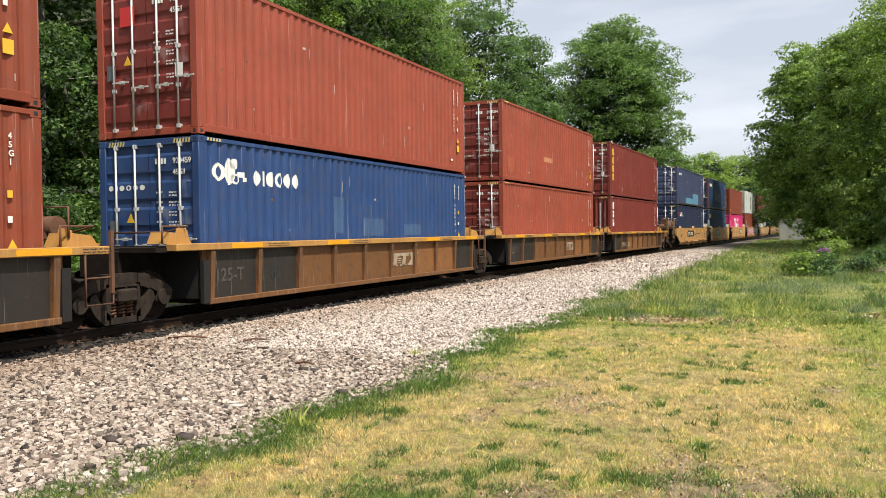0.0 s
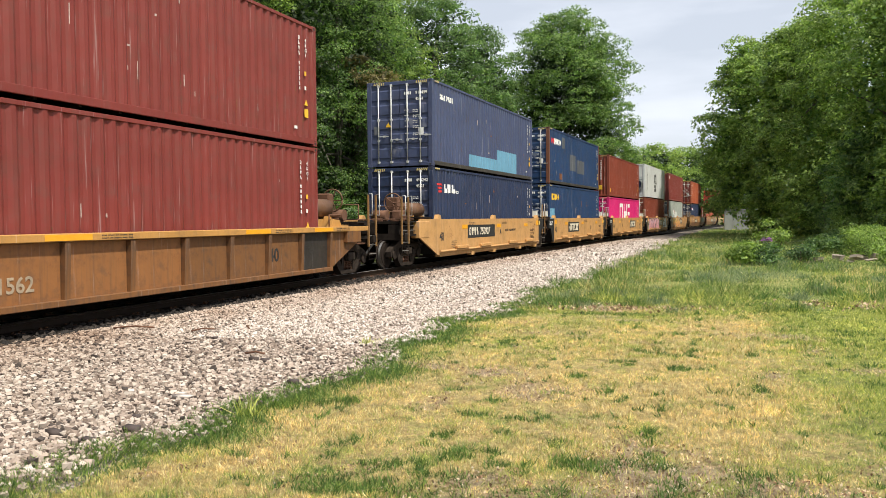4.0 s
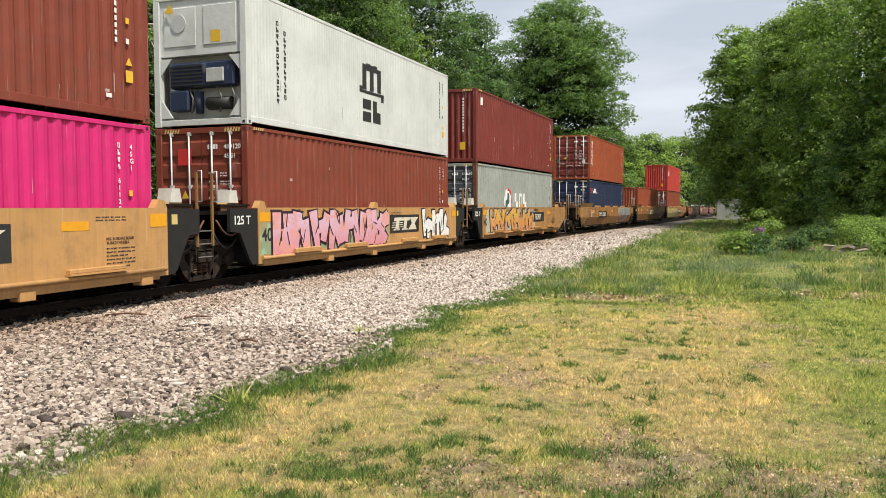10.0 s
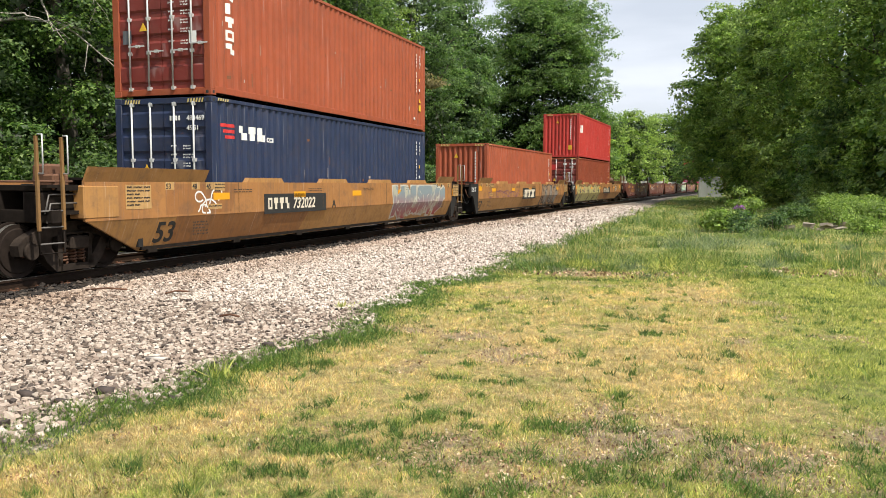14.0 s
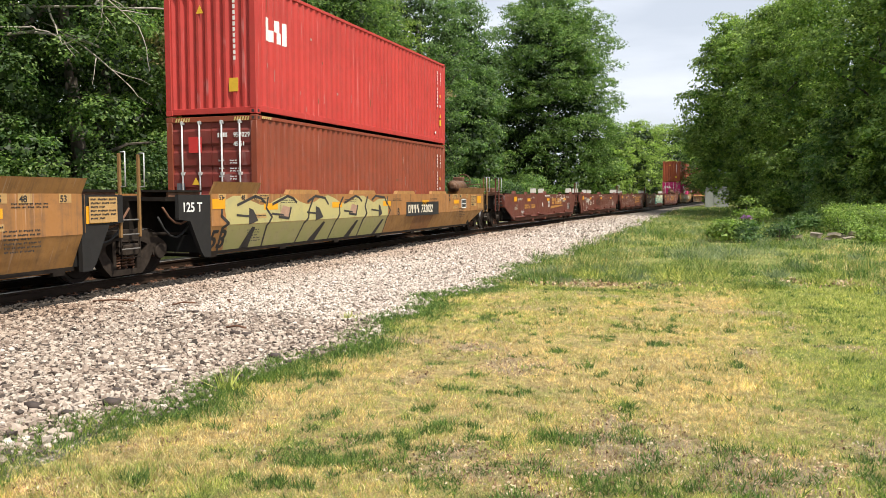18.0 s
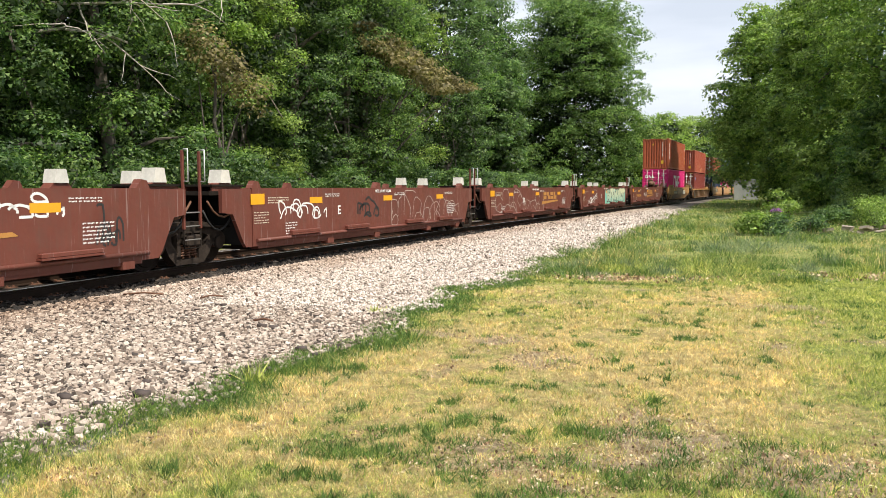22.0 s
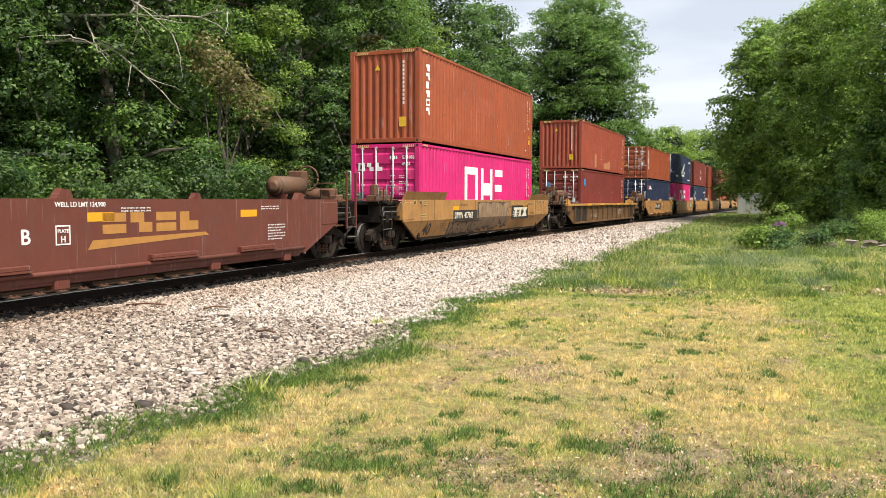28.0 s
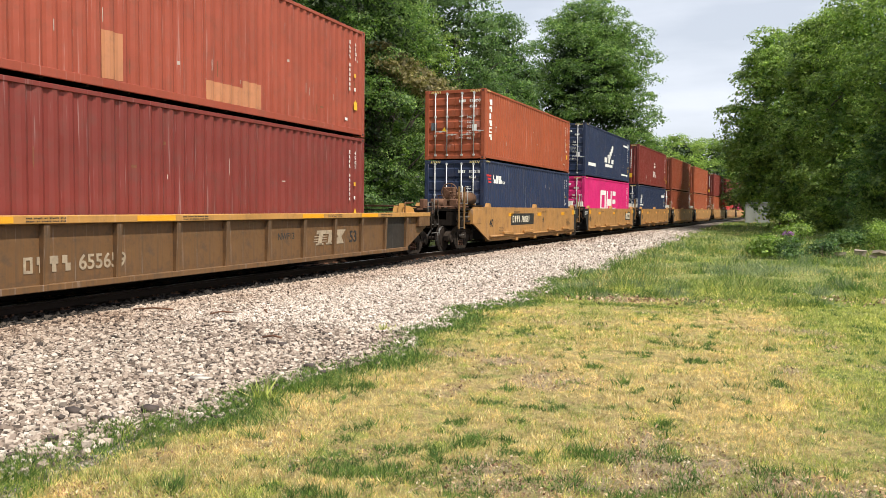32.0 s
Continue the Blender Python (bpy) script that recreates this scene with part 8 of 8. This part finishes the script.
def build_grass():
    rng = np.random.default_rng(77)
    x, y = lawn_points(460000, rng, 3.0, 17.0, 1.7)
    ax, ay = rng.uniform(-4.6, 9.0, 120000), rng.uniform(-8.0, 9.0, 120000)
    around = (ay < 3.0) | (ax > 0.30 * ay + 1.0)
    around &= to_track(ax, ay)[1] > ballast_edge(to_track(ax, ay)[0])
    x, y = np.concatenate([x, ax[around]]), np.concatenate([y, ay[around]])
    g, edge = greenness(x, y)
    b = bareness(x, y)
    r = rng.random(len(x))
    keep = rng.random(len(x)) > b * 0.75
    x, y, g, edge, r = x[keep], y[keep], g[keep], edge[keep], r[keep]
    strip = edge + 0.18 * rng.normal(0, 1, len(x)) < np.interp(y, (4.0, 6.0), (-0.12, 0.0)) + 0.55 * value_noise(x, y, 1.2, 12)
    clump = value_noise(x, y, 4.6, 51) * value_noise(x, y, 12.0, 52)
    dark = (strip & (r < 0.9)) | (clump > np.where((y < 5.4) & (y > 3.2 + 0.8 * value_noise(x, y, 1.3, 57)) & (x > -2.6), 0.31, 0.60) - 0.1 * r)
    green = ~dark & (r < 1.5 * g ** 1.4 + 0.03)
    straw = ~dark & ~green
    n = len(x)
    h = rng.uniform(0.02, 0.062, n) * (0.35 + 0.6 * value_noise(x, y, 0.9, 14) + 0.8 * value_noise(x, y, 6.0, 15))
    w = rng.uniform(0.0036, 0.0075, n) * np.interp(y, (2.6, 3.2, 4, 8, 16), (2.2, 1.0, 1.0, 1.6, 3.2))
    blades("dry_grass", x[straw], y[straw], h[straw] * 0.8, w[straw], STRAW, "straw-coloured dry mown grass", rng, 0.95)
    blades("green_grass", x[green], y[green], h[green], w[green], GREEN, "short green mown grass", rng, 0.9)
    blades("border_grass", x[dark], y[dark], h[dark] * 1.15, w[dark] * 1.6, DARK, "dark green grass along the stone edge", rng, 1.1)
    # a thicker fringe of weeds over the stone edge
    n = 26000
    s = 3.0 + 20.0 * rng.random(n) ** 1.4
    off = ballast_edge(s) + rng.normal(0.10, 0.17, n) + 0.30 * (value_noise(s, s * 0, 0.9, 61) - 0.35)
    fx, fy, _ = on_track(s, off)
    keep = value_noise(fx, fy, 2.4, 62) > 0.22 + np.interp(fy, (4.2, 6.0), (0.35, 0.0))
    fx, fy = fx[keep], fy[keep]
    n = len(fx)
    blades("fringe_grass", fx, fy, rng.uniform(0.03, 0.085, n) * (0.5 + value_noise(fx, fy, 1.6, 63)), rng.uniform(0.006, 0.013, n), DARK, "dense dark green weeds over the stone edge", rng, 1.2)
    # rough uncut grass beyond the lawn
    n = 210000
    y = 13.6 + 95 * rng.random(n) ** 2.6
    x = -4.4 + (0.30 * y + 6.5) * rng.random(n)
    s, off = to_track(x, y)
    front = 14.1 + 1.6 * (value_noise(x, y * 0, 1.1, 71) - 0.3) + 0.9 * (value_noise(x, y, 2.7, 72) - 0.5) + 0.3 * np.sin(x * 1.3) + 0.09 * np.maximum(x, 0) ** 2 - 1.3 * np.clip(-2.0 - x, 0, 1.5)
    patchy = value_noise(x, y, 0.8, 17) * 0.6 + value_noise(x, y, 2.1, 18) * 0.4
    keep = (off > ballast_edge(s) - 0.1) & (y > front + rng.normal(0, 0.4, n)) & (patchy + 0.25 * rng.random(n) > 0.36)
    x, y, patchy = x[keep], y[keep], patchy[keep]
    n = len(x)
    tall = rng.uniform(0.05, 0.31, n) * (0.15 + 1.8 * value_noise(x, y, 1.1, 19) ** 2.2) * np.clip((y - 13) / 5.0, 0.25, 1)
    w = rng.uniform(0.008, 0.018, n) * np.interp(y, (14, 50, 110), (1, 2.6, 7))
    kind = 0.45 * rng.random(n) + 0.5 * value_noise(x, y, 0.75, 23) + 0.35 * value_noise(x, y, 2.6, 24) - 0.15 * np.clip((16.5 - y) / 2, 0, 1)
    blue = (value_noise(x, y, 0.55, 29) > 0.72) & (rng.random(n) < 0.8)
    for name, sel, mat, label in (("tall_dark_grass", (kind < 0.66) & ~blue, DARK, "tall dark green weeds and grass"), ("tall_blue_grass", blue, BLUEGREEN, "tall blue-green grass clumps"), ("tall_grass", (kind >= 0.66) & (kind < 0.97) & ~blue, MEADOW, "tall uncut green grass"), ("tall_dry_grass", (kind >= 0.97) & ~blue, STRAW, "tall bleached grass stems")):
        blades(name, x[sel], y[sel], tall[sel], w[sel], mat, label, rng, 1.3)
    # seed stems standing above the rest
    n = 2600
    y = 15.5 + 22 * rng.random(n) ** 1.3
    x = -3.2 + (0.30 * y + 5) * rng.random(n)
    keep = value_noise(x, y, 0.6, 33) > 0.5
    x, y = x[keep], y[keep]
    blades("seed_stems", x, y, rng.uniform(0.2, 0.42, len(x)), rng.uniform(0.005, 0.009, len(x)), STRAW, "thin pale seed stems above rough grass", rng, 0.35)


def weed(x, y, r, h, mat, label, rng, leaves=60, name="weed"):
    """A low clump of many pointed leaves."""
    ob = empty(name, label, "weed", "weeds in the grass and stone")
    s, off = to_track(np.array([x]), np.array([y]))
    z = max(float(ballast_height(s, off)[0]) if off[0] < ballast_edge(s)[0] else -1.0, float(ground_height(x, y)))
    ob.location = (x, y, z)
    a, d = rng.uniform(0, 6.283, leaves), r * rng.random(leaves) ** 0.6
    lx, ly = d * np.cos(a), d * np.sin(a)
    tall = h * rng.uniform(0.4, 1.1, leaves) * (1 - 0.5 * d / r)
    v, f = blade_quads(lx, ly, np.full(leaves, -0.02), tall, np.clip(tall * 0.22, 0.008, 0.022) * rng.uniform(0.6, 1.3, leaves), rng, 1.1)
    tagged(part("leaf_clump", fast_mesh("leaf_clump", v, f, mat), mat, ob), kind="stuff")
    return ob


def build_weeds():
    rng = np.random.default_rng(31)
    weed(-3.72, 5.74, 0.13, 0.24, GREEN, "bright green leafy weed at the stone edge", rng, 60)
    weed(-4.28, 9.58, 0.16, 0.17, GREEN, "yellow-green weed growing in the stone", rng, 50)
    weed(-4.1, 5.5, 0.06, 0.05, GREEN, "yellow-green weed growing in the stone", rng, 14)
    for x, y, r, h, m in ((-1.64, 9.61, 0.2, 0.07, BLUEGREEN), (-0.31, 7.09, 0.13, 0.07, BLUEGREEN), (-1.0, 12.9, 0.25, 0.1, BLUEGREEN), (-0.55, 14.2, 0.3, 0.2, BLUEGREEN), (-1.0, 7.8, 0.12, 0.05, DARK), (-2.5, 7.4, 0.12, 0.05, GREEN), (-1.2, 8.2, 0.1, 0.05, DARK),
                          (-2.9, 3.6, 0.1, 0.06, DARK), (-2.0, 10.9, 0.16, 0.06, DARK), (-0.1, 6.3, 0.15, 0.06, DARK), (-0.62, 6.45, 0.13, 0.06, DARK), (-0.95, 6.5, 0.09, 0.05, DARK), (0.1, 5.75, 0.14, 0.06, DARK), (-2.45, 8.3, 0.1, 0.06, DARK), (-2.2, 7.0, 0.1, 0.05, DARK), (-2.1, 9.4, 0.12, 0.05, DARK)):
        weed(x, y, r, h, m, "low leafy weed in the lawn", rng, 90)
    for i in range(150):
        y = 14.4 + 26 * rng.random() ** 1.4
        x = rng.uniform(-3.0, 0.26 * y + 1)
        weed(x, y, rng.uniform(0.15, 0.5), rng.uniform(0.15, 0.45), (DARK, BLUEGREEN, MEADOW, GREEN)[i % 4], "leafy weed in the rough grass", rng, 150)
    # loose dark and pale stones on the bed
    dark = plain("dark_slag_stone", (0.065, 0.05, 0.045), 0.9, 0.0, 0.3, 20.0)
    pale = plain("white_stone", (0.55, 0.50, 0.45), 0.9, 0.0, 0.15, 12.0)
    shapes, faces = rock_shapes(8, rng)
    for i, (x, y, r, m) in enumerate(((-3.89, 6.82, 0.05, dark), (-4.23, 4.92, 0.06, dark), (-4.91, 7.93, 0.05, dark), (-4.61, 6.05, 0.055, pale), (-3.72, 6.75, 0.035, dark), (-4.75, 6.2, 0.04, pale), (-4.78, 4.72, 0.05, dark), (-5.05, 7.95, 0.05, dark), (-6.6, 9.4, 0.04, dark), (-4.35, 4.6, 0.04, dark), (-4.55, 5.35, 0.035, dark))):
        s, off = to_track(np.array([x]), np.array([y]))
        ob = new("loose_stone", fast_mesh("loose_stone", shapes[i % 8] * r * np.array([1.2, 1, 0.8]) * (1.0 if m == dark else np.array([1.5, 1.0, 0.5])), faces, m, True))
        ob.location = (x, y, float(ballast_height(s, off)[0]) + r * 0.55)
        tagged(ob, "dark slag stone lying on pale ballast" if m == dark else "large white flat stone lying on ballast", "stone", "loose stones on the bed")
    # dead sticks on the stone
    for x, y, ln, a in ((-8.2, 9.65, 0.6, 0.4), (-7.2, 9.95, 0.35, 1.0), (-6.7, 10.4, 0.3, 2.2), (-5.2, 8.2, 0.25, 0.2)):
        s, off = to_track(np.array([x]), np.array([y]))
        ob = new("stick", ready("stick", pipe(bmesh.new(), ((-ln / 2, 0, 0), (0, 0.03, 0.02), (ln / 2, -0.01, 0)), 0.014), RUST))
        ob.location = (x, y, float(ballast_height(s, off)[0]) + 0.045)
        ob.rotation_euler = (0, 0, a)
        tagged(ob, "dead brown stick lying on the ballast", "stick")
    # purple flowers, a fresh sapling and a pile of flat rocks in the rough grass
    flower = blade_material("purple_petals", [(0.0, (0.22, 0.08, 0.30)), (1.0, (0.48, 0.24, 0.55))])
    ob = empty("flowering_plant", "purple flowering plant in rough grass", "flower")
    ob.location = (2.1, 34.5, float(ground_height(2.1, 34.5)))
    leaf_object("petals", crown([(0, 0, 0.7, 0.22, 0.22, 0.14)], rng, 26, 8, 0.05, 0.05), flower, ob)
    leaf_object("foliage", crown([(0, 0, 0.35, 0.3, 0.3, 0.3)], rng, 60, 7, 0.08, 0.06), LEAF, ob)
    bush(2.1, 36.5, 1.75, 0.42, LEAF_BRIGHT, "fresh yellow-green sapling in rough grass", rng, 150, 7, 0.11, "sapling", "sapling")
    bush(1.0, 29.0, 0.8, 0.55, LEAF_BRIGHT, "yellow-green shrub in rough grass", rng, 260, 8, 0.11)
    bush(2.6, 37.5, 1.2, 0.6, LEAF_BRIGHT, "yellow-green shrub in rough grass", rng, 220, 8, 0.11)
    bush(1.7, 29.0, 0.65, 0.6, LEAF_DEEP, "low dark green shrub in rough grass", rng, 200, 8, 0.09)
    bush(2.9, 30.0, 0.6, 0.6, LEAF_DEEP, "low dark green shrub in rough grass", rng, 200, 8, 0.09)
    rock = plain("grey_lichen_rock", (0.24, 0.20, 0.16), 0.95, 0.0, 0.3, 7.0)
    for i in range(11):
        x, y = 3.0 + 0.26 * i + rng.normal(0, 0.12), 30.2 + 0.12 * i + rng.normal(0, 0.35)
        k = np.array([rng.uniform(0.14, 0.3), rng.uniform(0.12, 0.22), rng.uniform(0.06, 0.12)])
        ob = new("flat_rock", fast_mesh("flat_rock", shapes[i % 8] * k * rng.uniform(0.8, 1.2, (8, 1)), faces, rock))
        ob.location = (x, y, float(ground_height(x, y)) + k[2] * 0.5 + (0.12 if i % 3 == 1 else 0))
        ob.rotation_euler = (rng.normal(0, 0.12), rng.normal(0, 0.15), rng.uniform(0, 3))
        tagged(ob, "grey flat rock half hidden in grass", "rock", "rocks in the rough grass")
    # fallen leaves at the edge of the mown grass
    n = 900
    x = np.concatenate([rng.normal(2.6, 0.8, n // 2), rng.normal(-1.6, 0.9, n // 2)])
    y = np.concatenate([rng.normal(16.0, 0.35, n // 2), rng.normal(14.6, 0.3, n // 2)])
    c = np.stack([x, y, ground_height(x, y) + 0.03], 1)
    q = spray_leaves(c, rng.normal(0, 0.3, (n, 3)), rng, 1, 0.06, 0.02)
    x, y = lawn_points(60000, rng, 3.4, 14.0, 1.5)
    keep = bareness(x, y) + 0.25 * rng.random(len(x)) > 0.44
    x, y = x[keep], y[keep]
    c = np.stack([x, y, ground_height(x, y) + 0.008], 1)
    q = np.concatenate([q, spray_leaves(c, rng.normal(0, 0.2, (len(x), 3)), rng, 1, 0.022, 0.008)])
    litter = blade_material("dead_leaf_litter", [(0.0, (0.09, 0.045, 0.03)), (0.4, (0.36, 0.23, 0.15)), (0.75, (0.62, 0.47, 0.34)), (1.0, (0.80, 0.70, 0.58))])
    tagged(leaf_object("leaf_litter", q, litter), "dead brown leaves at the lawn's edge", "leaf litter", kind="stuff")


build_grass()
build_weeds()

# ---- motion ----


def gone(t):
    """How far the train has run by t seconds, in metres."""
    return float(np.interp(t, RUN_T, RUN_S)) if t <= 32 else RUN_S[-1] + 9.4 * (t - 32)


RUN_T = (0, 9, 11.5, 12, 14.5, 16.5, 20, 23, 28, 32)
RUN_S = (0, 84.37, 107.64, 112.32, 135.93, 154.85, 188.1, 216.1, 263.3, 301.1)


def motions():
    for ob, s, z in TRAIN:
        walk(ob, [(t, track_pose(s - gone(t), z)) for t in range(33)])
    for w, s, y in WHEELS:
        base = w.matrix_basis.copy()
        first = [t for t in range(33) if s + y - gone(t) < 48]
        last = [t for t in range(33) if s + y - gone(t) > 4]
        if not first or not last or first[0] >= last[-1] + 1:
            walk(w, [(0, base), (32, base)])
            continue
        t0, t1 = max(0, first[0] - 1), min(32, last[-1] + 1)
        rows = [(0, base)] if t0 > 0 else []
        g0 = gone(t0)
        for f in range(int(t0 * 30), int(t1 * 30) + 1):
            t = f / 30
            rows.append((t, base @ Matrix.Rotation((gone(t) - g0) / WHEEL_R, 4, "X")))
        if t1 < 32:
            rows.append((32, rows[-1][1]))
        walk(w, rows)


motions()
